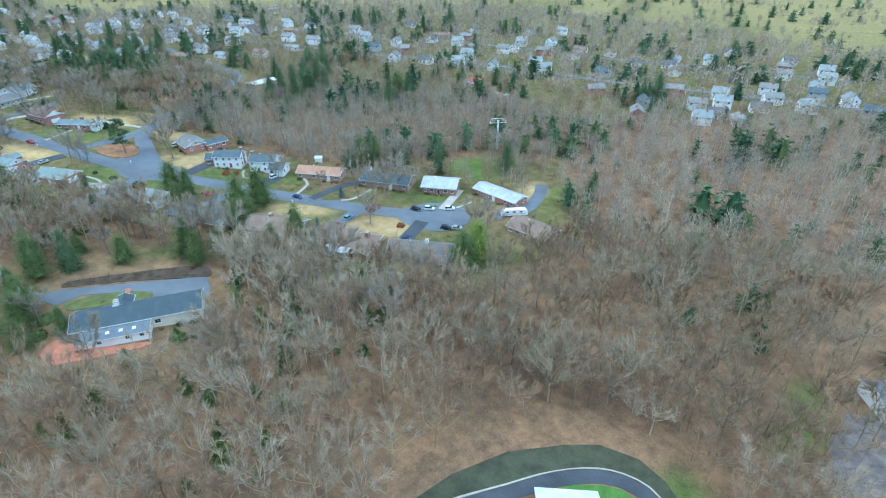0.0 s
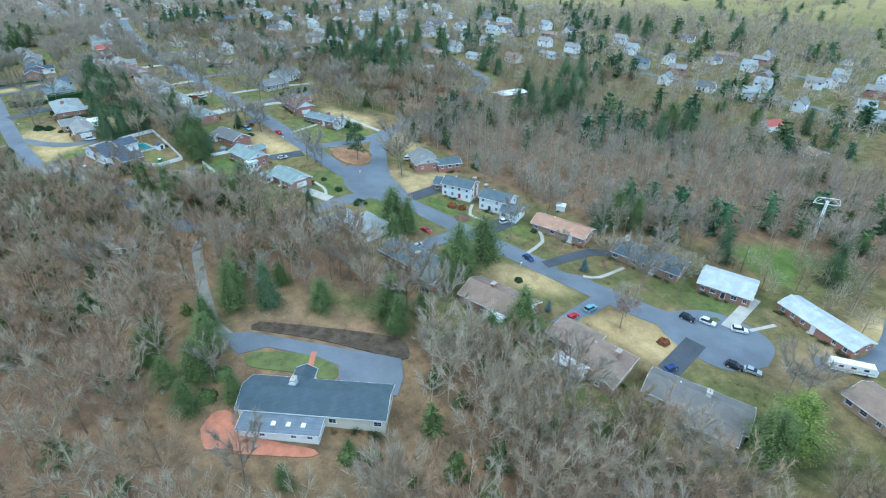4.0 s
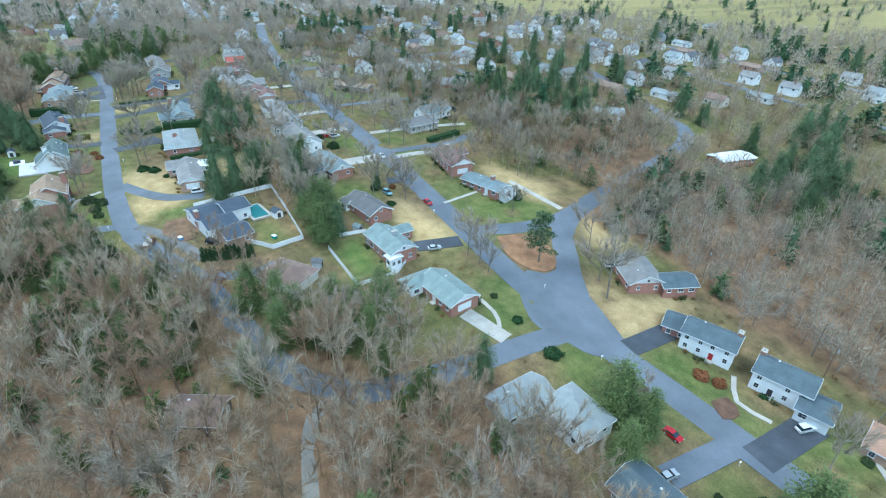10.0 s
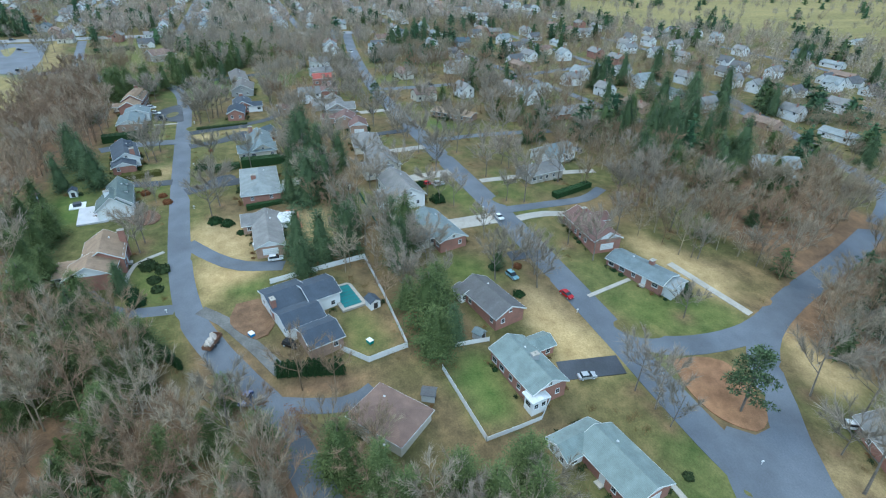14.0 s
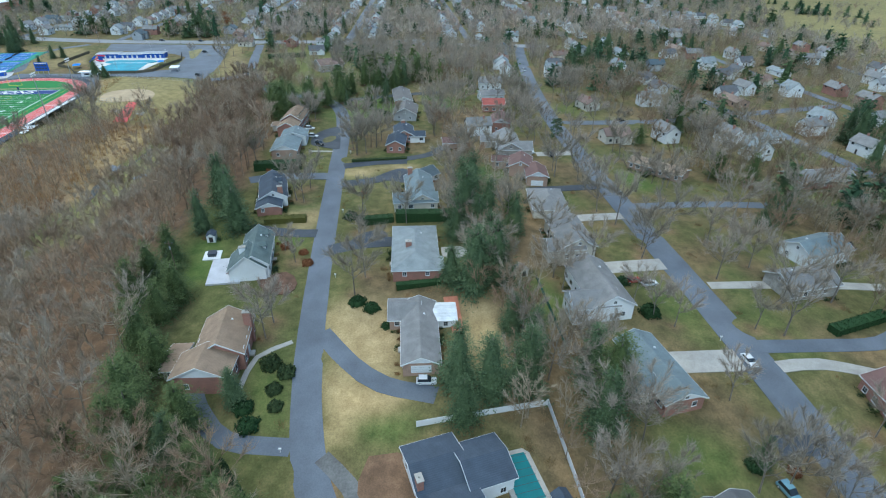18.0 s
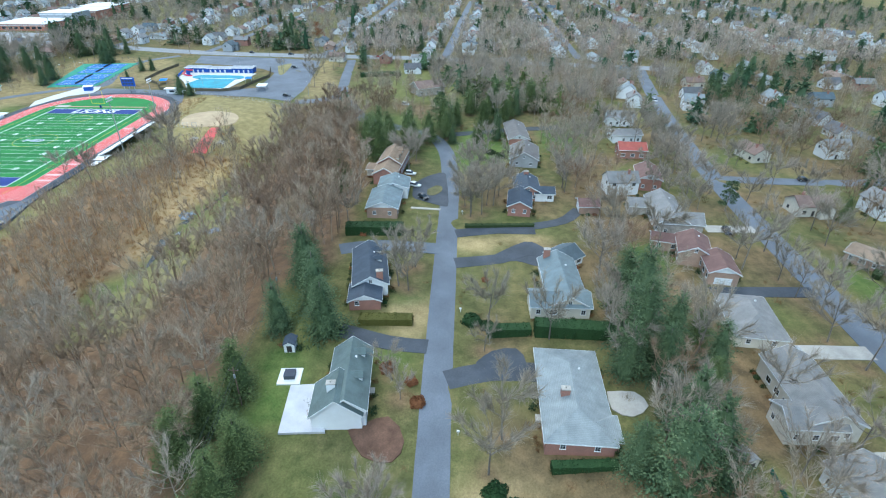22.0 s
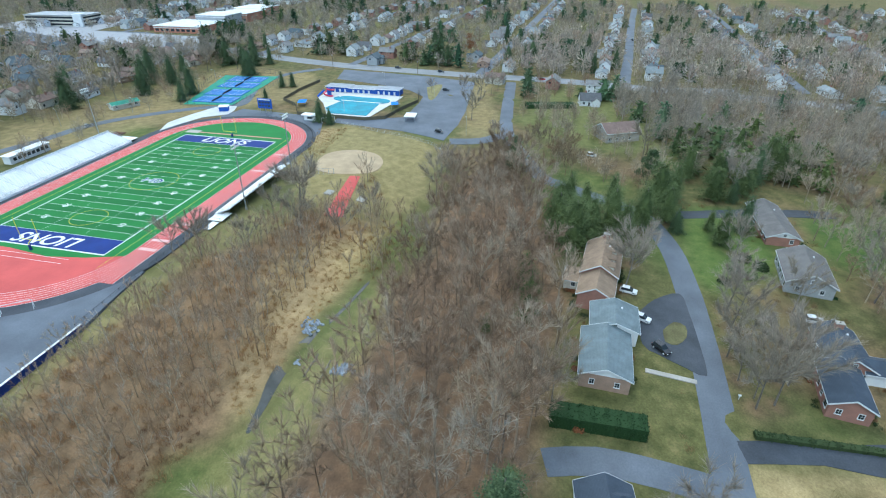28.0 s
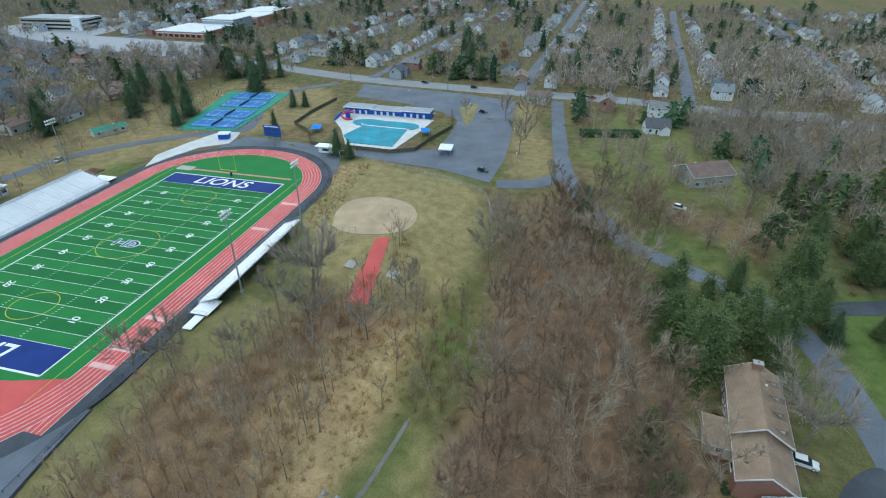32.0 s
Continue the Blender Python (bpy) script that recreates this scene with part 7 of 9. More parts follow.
def shrub_proto(material, label, seed, flat=0.75):
    rg = np.random.default_rng(seed)
    n = 520
    d = rg.normal(size=(n, 3))
    d[:, 2] = np.abs(d[:, 2])
    d /= np.linalg.norm(d, axis=1, keepdims=True)
    r = (1 + 0.18 * np.sin(d[:, 0] * 5 + seed) * np.cos(d[:, 1] * 4)) * rg.uniform(0.85, 1.05, n)
    vs, fs = leaf_scatter(rg, d * r[:, None] * np.array([1, 1, flat * 1.3]), d, 0.13)
    s = root("shrub", 0, 0, -900, 0, label, "shrub", "garden shrubs")
    m = 9
    ring = [(math.cos(6.283 * k / m) * q, math.sin(6.283 * k / m) * q, z) for q, z in ((0.85, -0.3), (0.9, 0.3), (0.55, 0.7), (0.1, 0.8)) for k in range(m)]
    n0 = len(vs)
    tri = [(n0 + r * m + k, n0 + r * m + (k + 1) % m, n0 + (r + 1) * m + (k + 1) % m) for r in range(3) for k in range(m)] + [(n0 + r * m + k, n0 + (r + 1) * m + (k + 1) % m, n0 + (r + 1) * m + k) for r in range(3) for k in range(m)]
    if np.asarray(fs).shape[1] == 3:
        vs, fs = np.concatenate([np.asarray(vs), np.array(ring)]), np.concatenate([np.asarray(fs), np.array(tri)])
    me = fill_mesh(bpy.data.meshes.new("foliage"), vs, fs)
    me.materials.append(material)
    part("foliage", plain_tint(me, len(vs)), None, s)
    return s


SHRUBS = [shrub_proto(M_YEW, "rounded dark green garden shrub", 3), shrub_proto(M_HEDGE, "rounded olive green garden shrub", 4), shrub_proto(M_RUST, "rounded russet brown winter shrub", 5), shrub_proto(M_PINE, "bright green evergreen garden shrub", 6)]
SPOTS = {0: [(-223, 147, 2.4), (-238, 146, 1.6), (-240, 150, 1.2), (-300, 190, 2.2), (-297, 188, 1.8), (-388, 92, 1.6), (-397, 72, 1.4), (-436, 56, 2.4), (-434, 60, 2.0), (-326, 139, 1.8), (-312, 140, 1.6), (-380, 70, 1.8), (-376, 68, 1.5), (-387, 60, 2.4), (-384, 64, 2.2), (-372, 138, 2.6), (-386, 136, 2.0), (-352, 36, 2.2), (-347, 38, 2.4), (-462, 112, 1.4), (-446, 134, 1.2), (-207, 168, 1.2), (-218, 166, 1.0)],
         1: [(-362, 44, 2.2), (-365, 40, 2.6), (-357, 42, 2.0), (-352, 43, 1.8), (-175, 152, 0.9), (-170, 160, 1.0), (-328, 78, 1.4), (-341, 40, 2.0), (-339, 45, 1.6), (-560, 66, 2.2), (-556, 70, 2.4), (-545, 58, 1.6), (-498, 92, 1.8), (-120, 152, 1.6), (-146, 160, 1.4), (-165, 190, 1.4), (-250, 146, 1.2)],
         2: [(-200, 178, 2.0), (-196, 180, 1.8), (-344, 46, 2.0), (-330, 150, 1.4), (-418, 36, 1.8), (-414, 42, 1.6), (-408, 44, 1.8), (-455, 60, 1.2), (-310, 152, 1.6), (-324, 146, 1.4), (-98, 170, 1.8), (-480, 20, 1.6), (-345, 52, 1.2)],
         3: [(-146, 76, 1.6), (-122, 78, 2.4), (-119, 82, 2.0), (-163, 66, 2.6), (-158, 60, 2.4), (-168, 60, 2.2), (-550, 66, 2.0), (-552, 62, 1.8), (-226, 142, 1.2), (-428, 38, 1.4)]}
sr = random.Random(2)
for k, lst in SPOTS.items():
    for x, y, s in lst:
        if not free(np.array([x + 0.0]), np.array([y + 0.0]), 0.4, 0.0)[0]:
            continue
        copy_thing(SHRUBS[k], pose(x, y, hz(x, y) - 0.1, 0, 0, sr.uniform(0, 360)) @ Matrix.Diagonal((s, s * sr.uniform(0.85, 1.1), s * sr.uniform(0.8, 1.0), 1)))
for _ in range(160):
    r = RECTS[sr.randrange(0, 90)]
    if r[4] < 3 or r[0] < -640:
        continue
    a = radians(r[2])
    u, v = sr.uniform(-r[3], r[3]), sr.choice((-1, 1)) * (r[4] + 0.9)
    x, y = r[0] + u * math.cos(a) - v * math.sin(a), r[1] + u * math.sin(a) + v * math.cos(a)
    if free(np.array([x]), np.array([y]), 0.6, 0.3)[0]:
        s = sr.uniform(0.5, 1.0)
        copy_thing(SHRUBS[sr.choice((0, 0, 1, 2))], pose(x, y, hz(x, y) - 0.1, 0, 0, sr.uniform(0, 360)) @ Matrix.Diagonal((s, s, s * 0.9, 1)))
for p in SHRUBS:
    for o in (*p.children_recursive, p):
        bpy.data.objects.remove(o)
# rows of clipped columnar evergreens
def column_proto():
    rg = np.random.default_rng(8)
    n = 420
    z = rg.uniform(0, 1, n)
    a = rg.uniform(0, 2 * np.pi, n)
    r = 0.75 * (1 - z) ** 0.55 * (0.9 + 0.2 * rg.uniform(size=n)) + 0.05
    P = np.stack([np.cos(a) * r, np.sin(a) * r, z * 3.6], -1)
    vs, fs = leaf_scatter(rg, P, np.stack([np.cos(a), np.sin(a), 0.3 + 0 * a], -1), 0.12)
    s = root("arborvitae", 0, 0, -900, 0, "narrow columnar dark green arborvitae in a row", "shrub", "arborvitae rows")
    me = fill_mesh(bpy.data.meshes.new("foliage"), vs, fs)
    me.materials.append(M_YEW)
    part("foliage", plain_tint(me, len(vs)), None, s)
    me = MB().cyl(0, 0, -0.3, 3.2, 0.6, 0.1, 8).mesh("stem", M_YEW)
    part("stem", plain_tint(me, len(me.vertices)), None, s)
    return s


ARB = column_proto()
for (x0, y0), (x1, y1), n in (((-305, 72), (-300.5, 86), 13), ((-336, 36), (-316, 50), 16), ((-352, 82), (-350, 90), 7), ((-347, 70), (-346, 77), 0)):
    for i in range(n):
        t = i / max(1, n - 1)
        x, y = x0 + (x1 - x0) * t, y0 + (y1 - y0) * t
        s = sr.uniform(0.8, 1.15) * (1.25 if y0 < 60 else (0.55 if y0 == 82 else 1.35))
        copy_thing(ARB, pose(x, y, hz(x, y), 0, 0, sr.uniform(0, 360)) @ Matrix.Scale(s, 4))
for o in (*ARB.children_recursive, ARB):
    bpy.data.objects.remove(o)

# ---- the creek ----
patch("creek", [(-466, -48.2), (-474, -48.8), (-480, -49.6), (-486, -49.9), (-492, -49.4), (-497, -49.0), (-503, -48.2), (-513, -46.4), (-526, -44.9), (-526, -45.8), (-513, -47.4), (-503, -49.6), (-497.5, -51.7), (-492, -53.2), (-486, -53.6), (-480, -52.8), (-474, -51.0), (-466, -49.2)],
      mat("creek_water", (0.035, 0.042, 0.042), 0.22, 0.35, 1.0, 0.3, 0.1, 0.0, 0.0, 0.4), "narrow dark creek between brushy banks", -0.12, smooth=True, cell=1.5, keep=False)
M_RIPRAP = mat("riprap_stone", (0.36, 0.40, 0.46), 0.9, 0.25, 3.0, 0.5, 0.3, jitter=0.35)
for cx, cy, n, sx, sy in ((-502.3, -52.2, 60, 1.7, 1.2), (-487, -35.4, 48, 1.2, 1.9), (-488.3, -49.3, 7, 0.8, 0.5)):
    rp = root("riprap", cx, cy, hz(cx, cy), 0, "pile of pale blue-grey riprap stones by the creek", "stones")
    for i in range(n):
        s = lr.uniform(0.22, 0.48)
        dx, dy = min(max(lr.gauss(0, sx), -3.0), 3.0), min(max(lr.gauss(0, sy), -3.0), 3.0)
        mb = MB().box(-s, s, -s * 0.8, s * 0.8, -s * 0.6, s * 0.6)
        mb.v = [(x + lr.uniform(-0.12, 0.12), y + lr.uniform(-0.12, 0.12), z + lr.uniform(-0.1, 0.1)) for x, y, z in mb.v]
        part("stone", mb, M_RIPRAP, rp, "", pose(dx, dy, hz(cx + dx, cy + dy) - hz(cx, cy) + 0.2, lr.uniform(0, 40), lr.uniform(0, 40), lr.uniform(0, 180)))
for x0, y0, x1, y1 in ((-484, -44.8, -492.4, -45.1), (-482, -40, -490.4, -40.6)):
    lg = root("fallen_log", x0, y0, hz(x0, y0), 0, "pale weathered fallen log lying on the grass", "log")
    part("trunk", MB().rod((0, 0, 0.2), (x1 - x0, y1 - y0, hz(x1, y1) - hz(x0, y0) + 0.2), 0.2, 8), M_BARK, lg)
    part("branch_stub", MB().rod(((x1 - x0) * 0.6, (y1 - y0) * 0.6, 0.25), ((x1 - x0) * 0.7, (y1 - y0) * 0.6 + 0.9, 0.6), 0.07, 6), M_BARK, lg)

# ---- poles, wires, street furniture ----
def utility_pole(x, y, yaw, hgt=11.0):
    p = root("utility_pole", x, y, hz(x, y), yaw, "wooden utility pole with crossarm", "utility pole", "utility poles")
    part("pole", MB().cyl(0, 0, -0.5, hgt, 0.17, 0.12, 8), M_WOODBROWN, p)
    part("crossarm", MB().box(-0.06, 0.06, -1.2, 1.2, hgt - 0.9, hgt - 0.75), M_WOODBROWN, p)
    for v in (-1.0, 1.0):
        part("insulator", MB().cyl(0, v, hgt - 0.75, hgt - 0.5, 0.06, 0.05, 6), M_STEEL, p)
    part("transformer", MB().cyl(0.35, 0.1, hgt - 2.6, hgt - 1.7, 0.22, 0.22, 10), M_STEEL, p)
    return x, y, hz(x, y) + hgt - 0.5


def wires(a, b, label):
    w = root("power_line", a[0], a[1], a[2], 0, label, "cable")
    for off in (-1.0, 0.4, 1.0):
        mb = MB()
        q = []
        for i in range(13):
            t = i / 12
            q.append(Vector((0, off, 0)).lerp(Vector((b[0] - a[0], b[1] - a[1] + off, b[2] - a[2])), t) - Vector((0, 0, 4 * 1.2 * t * (1 - t))))
        mb.add([(p.x + 0.03 * math.cos(2.1 * k), p.y + 0.03 * math.sin(2.1 * k), p.z + 0.02 * math.sin(2.1 * k + 1)) for p in q for k in range(3)], [(i * 3 + k, i * 3 + (k + 1) % 3, i * 3 + 3 + (k + 1) % 3, i * 3 + 3 + k) for i in range(12) for k in range(3)])
        part("wire", mb, M_DARKSTEEL, w)


for lst, yaw in (([(-230, 216), (-185, 208), (-140, 214), (-100, 226)], 0), ([(-359, 8), (-405, 6), (-440, 4), (-470, 6)], 0), ([(-800, -280), (-806, -235), (-788, -180), (-783, -110), (-781, -60), (-781, 0), (-774, 60)], 0)):
    q = [utility_pole(x, y, yaw) for x, y in lst]
    for a, b in zip(q[:-1], q[1:]):
        wires(a, b, "three sagging overhead power wires between poles")
for x, y in ((-700, -95), (-676, -120), (-722, -80), (-655, -44), (-690, -52), (-742, -120), (-640, -232), (-690, -226), (-716, -232), (-700, -214), (-610, -250)):
    lp = root("street_lamp", x, y, hz(x, y), sr.uniform(0, 360), "slim grey lamp post with one arm", "street lamp", "street lamps")
    part("post", MB().cyl(0, 0, -0.3, 9, 0.1, 0.06, 8), M_STEEL, lp)
    part("arm", MB().rod((0, 0, 8.9), (1.6, 0, 9.2), 0.05, 6), M_STEEL, lp)
    part("lamp_head", MB().box(1.3, 2.1, -0.18, 0.18, 9.12, 9.3), M_WHITE, lp)
# the tall lattice pylon in the clearing
py = root("pylon", -92, 272, hz(-92, 272), 30, "pale slender steel pylon with a wide open cross frame", "pylon")
part("mast", MB().rod((-0.5, -0.5, -0.5), (-0.25, -0.25, 17), 0.09, 4).rod((0.5, -0.5, -0.5), (0.25, -0.25, 17), 0.09, 4).rod((0.5, 0.5, -0.5), (0.25, 0.25, 17), 0.09, 4).rod((-0.5, 0.5, -0.5), (-0.25, 0.25, 17), 0.09, 4), M_ALU, py)
br = MB()
for i in range(12):
    z = i * 1.4
    br.rod((-0.45, -0.45, z), (0.42, 0.42, z + 1.4), 0.05, 4).rod((0.45, -0.45, z), (-0.42, 0.42, z + 1.4), 0.05, 4)
part("bracing", br, M_ALU, py)
part("cross_frame", MB().rod((-4.5, 0, 15.5), (4.5, 0, 15.5), 0.1, 4).rod((-3.6, 0, 18), (3.6, 0, 18), 0.1, 4).rod((-4.5, 0, 15.5), (-3.6, 0, 18), 0.09, 4).rod((4.5, 0, 15.5), (3.6, 0, 18), 0.09, 4).rod((-4.5, 0, 15.5), (-1.5, 0, 18), 0.07, 4).rod((4.5, 0, 15.5), (1.5, 0, 18), 0.07, 4).rod((0, 0, 15.5), (-1.5, 0, 18), 0.07, 4).rod((0, 0, 15.5), (1.5, 0, 18), 0.07, 4), M_ALU, py)
for x, y in ((-340, 46), (-400, 53), (-300, 152), (-216, 158), (-152, 168), (-178, 163), (-247, 163), (-360, 151), (-440, 53), (-497, 53)):
    mbx = root("mailbox", x, y, hz(x, y), 90, "white mailbox on a post at the roadside", "mailbox", "mailboxes")
    part("post", MB().box(-0.06, 0.06, -0.06, 0.06, -0.3, 1.0), M_WHITE, mbx)
    part("box", MB().box(-0.3, 0.3, -0.14, 0.14, 1.0, 1.3), M_WHITE, mbx)


# ---- trees ----
def tri_mesh(name, verts, faces, material, tint=None, kind=""):
    me = fill_mesh(bpy.data.meshes.new(name), np.asarray(verts), np.asarray(faces))
    if tint is None:
        tint = np.ones((len(verts), 4))
    me.attributes.new("tint", "FLOAT_COLOR", "POINT").data.foreach_set("color", np.ascontiguousarray(tint, np.float32).ravel())
    me.materials.append(material)
    return me


def unit(v):
    return v / (np.linalg.norm(v, axis=-1, keepdims=True) + 1e-9)


def prisms(a, b, ra, rb):
    """Three-sided tapered sticks from a to b, as triangles."""
    n = len(a)
    d = unit(b - a)
    ref = np.where(np.abs(d[:, 2:3]) > 0.9, np.array([[1.0, 0, 0]]), np.array([[0, 0, 1.0]]))
    u = unit(np.cross(d, ref))
    w = np.cross(d, u)
    vs = []
    for p, r in ((a, ra), (b, rb)):
        for k in range(3):
            t = 2 * np.pi * k / 3
            vs.append(p + (u * np.cos(t) + w * np.sin(t)) * np.asarray(r).reshape(-1, 1))
    v = np.stack(vs, 1).reshape(-1, 3)
    f = np.array([(k, (k + 1) % 3, 3 + (k + 1) % 3) for k in range(3)] + [(k, 3 + (k + 1) % 3, 3 + k) for k in range(3)])
    return v, (np.arange(n)[:, None, None] * 6 + f[None]).reshape(-1, 3)


def blades(rng, base, dirs, length, width):
    """Thin triangles from base along dirs: twigs, needles, leaves."""
    side = unit(np.cross(dirs, rng.normal(size=dirs.shape)))
    w = np.asarray(width).reshape(-1, 1) / 2
    v = np.stack([base - side * w, base + side * w, base + dirs * np.asarray(length).reshape(-1, 1)], 1).reshape(-1, 3)
    return v, np.arange(len(v)).reshape(-1, 3)


def bare_tree(rng, H, R, limbs, twigs, tw=0.06, lean=0.3, thick=True):
    """Trunk, limbs that leave it steeply and curve upwards, their branches, and the fine twigs of a leafless tree."""
    fork = H * rng.uniform(0.2, 0.34)
    a = np.array([rng.normal() * lean, rng.normal() * lean, 0.0])
    foot, crotch, top = np.zeros(3), a * 0.3 + (0, 0, fork), a + (0, 0, H * 0.82)
    r0 = 0.0115 * H + 0.05
    A, B, RA, RB = [foot, crotch], [crotch, top], [r0, r0 * 0.7], [r0 * 0.7, r0 * 0.18]
    boughs = [(crotch + (top - crotch) * 0.45, top)]
    for i in range(limbs):
        t = rng.uniform(0.0, 0.7)
        p = crotch + (top - crotch) * t
        az = 2 * np.pi * (i * 0.382 + rng.uniform(0, 0.2))
        out = np.array([np.cos(az), np.sin(az), 0.0])
        reach = R * (1.0 - 0.5 * t) * rng.uniform(0.6, 1.0)
        rise = H * (1 - 0.3 * (reach / R) ** 2) * rng.uniform(0.84, 1.0) - p[2]
        swing = np.array([-out[1], out[0], 0.0]) * rng.normal() * 0.14 * reach
        path = [p, p + out * reach * 0.4 + (0, 0, rise * 0.27), p + out * reach * 0.74 + swing + (0, 0, rise * 0.62), p + out * reach + swing * 1.6 + (0, 0, rise)]
        for k in range(3):
            A.append(path[k])
            B.append(path[k + 1])
            RA.append(r0 * (0.42, 0.27, 0.16)[k])
            RB.append(r0 * (0.27, 0.16, 0.05)[k])
        boughs.append((path[2], path[3]))
        for k in range(5):
            j = 0 if k == 0 else (1 if k < 3 else 2)
            m = path[j] + (path[j + 1] - path[j]) * rng.uniform(0.35, 0.95)
            d = unit(unit(path[j + 1] - path[j]) + unit(rng.normal(size=3)) * 0.75 + np.array([0, 0, 0.25]))
            e = m + d * reach * rng.uniform(0.3, 0.5)
            A.append(m)
            B.append(e)
            RA.append(r0 * 0.13)
            RB.append(r0 * 0.035)
            boughs.append((m, e))
    A, B, RA, RB = np.array(A), np.array(B), np.array(RA), np.array(RB)
    main = RA > (0 if thick else r0 * 0.15)
    tv, tf = prisms(A[main], B[main], RA[main], RB[main])
    s, f = np.array([q[0] for q in boughs]), np.array([q[1] for q in boughs])
    k = rng.integers(0, len(boughs), twigs)
    base = s[k] + (f[k] - s[k]) * rng.uniform(0.1, 1.0, (twigs, 1)) ** 0.8
    d = unit(unit(f - s)[k] + rng.normal(size=(twigs, 3)) * 0.5 + np.array([0, 0, 0.3]))
    cv, cf = blades(rng, base, d, R * rng.uniform(0.17, 0.4, twigs), tw * rng.uniform(0.6, 1.3, twigs))
    if not thick:
        thin = ~main
        bv, bf = blades(rng, A[thin], unit(B[thin] - A[thin]), np.linalg.norm(B[thin] - A[thin], axis=1), RA[thin] * 2.4)
        cv, cf = np.concatenate([cv, bv]), np.concatenate([cf, bf + len(cv)])
    return (tv, tf), (cv, cf)


def conifer(rng, H, R, sprays, shape=0.6, size=0.34, droop=0.25, skirt=0.03, rings=13):
    """Crown of a spruce or pine: boughs in uneven whorls, each a drooping fan of flat sprays, round a dark ragged core."""
    per = 26 if sprays > 400 else 8
    nb = sprays // per
    ph = rng.uniform(0, 6.28, 2)
    u = np.sort(skirt + (1 - skirt) * (1 - rng.uniform(0.0, 1.0, nb) ** 0.65 * 0.995))
    az = np.arange(nb) * 2.4 + rng.uniform(-0.5, 0.5, nb)
    lobe = 0.9 + 0.16 * np.sin(2 * az + 5 * u + ph[0]) + 0.12 * np.sin(3 * az - 11 * u + ph[1])
    reach = R * np.clip(1 - u, 0.02, 1) ** shape * np.clip(u * 6 + 0.55, 0, 1) * lobe * rng.uniform(0.62, 1.28, nb)
    lift = 0.55 * u ** 2 - droop * (1 - u) * rng.uniform(0.5, 1.4, nb)
    t = np.tile((np.arange(per) + 0.6) / per, nb) * rng.uniform(0.85, 1.1, nb * per)
    k = np.repeat(np.arange(nb), per)
    turn = az[k] + rng.choice((-1.0, 1.0), nb * per) * rng.uniform(0.0, 0.22, nb * per)
    r = reach[k] * (0.15 + 0.85 * t)
    base = np.stack([np.cos(turn) * r, np.sin(turn) * r, u[k] * H + lift[k] * r + 0.06 * R * rng.normal(size=nb * per) - 0.12 * reach[k] * t ** 2], -1)
    fan = az[k] + rng.normal(size=nb * per) * 0.75
    dirs = unit(np.stack([np.cos(fan), np.sin(fan), lift[k] - 0.15 + 0.22 * rng.normal(size=nb * per)], -1))
    ln = size * R * (1.2 - 0.45 * t) * (0.6 + 0.5 * (1 - u[k])) * rng.uniform(0.7, 1.3, nb * per)
    side = unit(np.cross(dirs, np.array([0, 0, 1.0]) + 0.45 * rng.normal(size=dirs.shape)))
    w = (ln * rng.uniform(0.26, 0.42, nb * per))[:, None]
    v = np.stack([base - side * w, base + side * w, base + dirs * ln[:, None]], 1).reshape(-1, 3)
    f = np.arange(len(v)).reshape(-1, 3)
    m = 9
    cu = np.repeat(np.linspace(skirt + 0.02, 0.86, rings), m) + rng.uniform(-0.015, 0.015, rings * m)
    ca = np.tile(np.arange(m) * 2 * np.pi / m, rings) + rng.uniform(-0.2, 0.2, rings * m)
    cr = R * np.clip(0.9 - cu, 0, 1) ** max(shape, 0.5) * np.clip(cu * 6 + 0.4, 0, 1) * rng.uniform(0.35, 0.6, len(ca))
    core = np.stack([np.cos(ca) * cr, np.sin(ca) * cr, cu * H], -1)
    fs = [(q * m + i, q * m + (i + 1) % m, (q + 1) * m + (i + 1) % m) for q in range(rings - 1) for i in range(m)] + [(q * m + i, (q + 1) * m + (i + 1) % m, (q + 1) * m + i) for q in range(rings - 1) for i in range(m)]
    return np.concatenate([v, core]), np.concatenate([f, np.array(fs) + len(v)])


def clumps(rng, centres, radii, per, size, flat=0.7):
    """Leaf or needle tufts round centres."""
    c = np.repeat(np.asarray(centres), per, 0)
    r = np.repeat(np.asarray(radii), per)
    d = unit(rng.normal(size=c.shape))
    d[:, 2] *= flat
    base = c + d * (r * rng.uniform(0.35, 0.95, len(c)))[:, None]
    dirs = unit(d + rng.normal(size=c.shape) * 0.7)
    return blades(rng, base, dirs, size * rng.uniform(0.6, 1.3, len(c)), size * 0.55 * rng.uniform(0.6, 1.3, len(c)))


def tree_thing(name, label, category, trunk, crown, bark, leaf, group):
    t = root(name, 0, 0, -900, 0, label, category, group)
    part("trunk", tri_mesh("trunk", trunk[0], trunk[1], bark), None, t)
    part("crown", tri_mesh("crown", crown[0], crown[1], leaf), None, t)
    return t


def stem(H, r):
    return prisms(np.array([[0, 0, -0.3]]), np.array([[0, 0, H]]), np.array([r]), np.array([r * 0.3]))


def plant(proto, rng, x, y, s=1.0, dz=0.0):
    return copy_thing(proto, pose(x, y, hz(x, y) + dz - 0.1, rng.uniform(-2, 2), rng.uniform(-2, 2), rng.uniform(0, 360)) @ Matrix.Scale(s, 4))


def retire(protos):
    """The first of each kind is only a pattern."""
    for p in protos:
        for o in (*p.children_recursive, p):
            bpy.data.objects.remove(o)


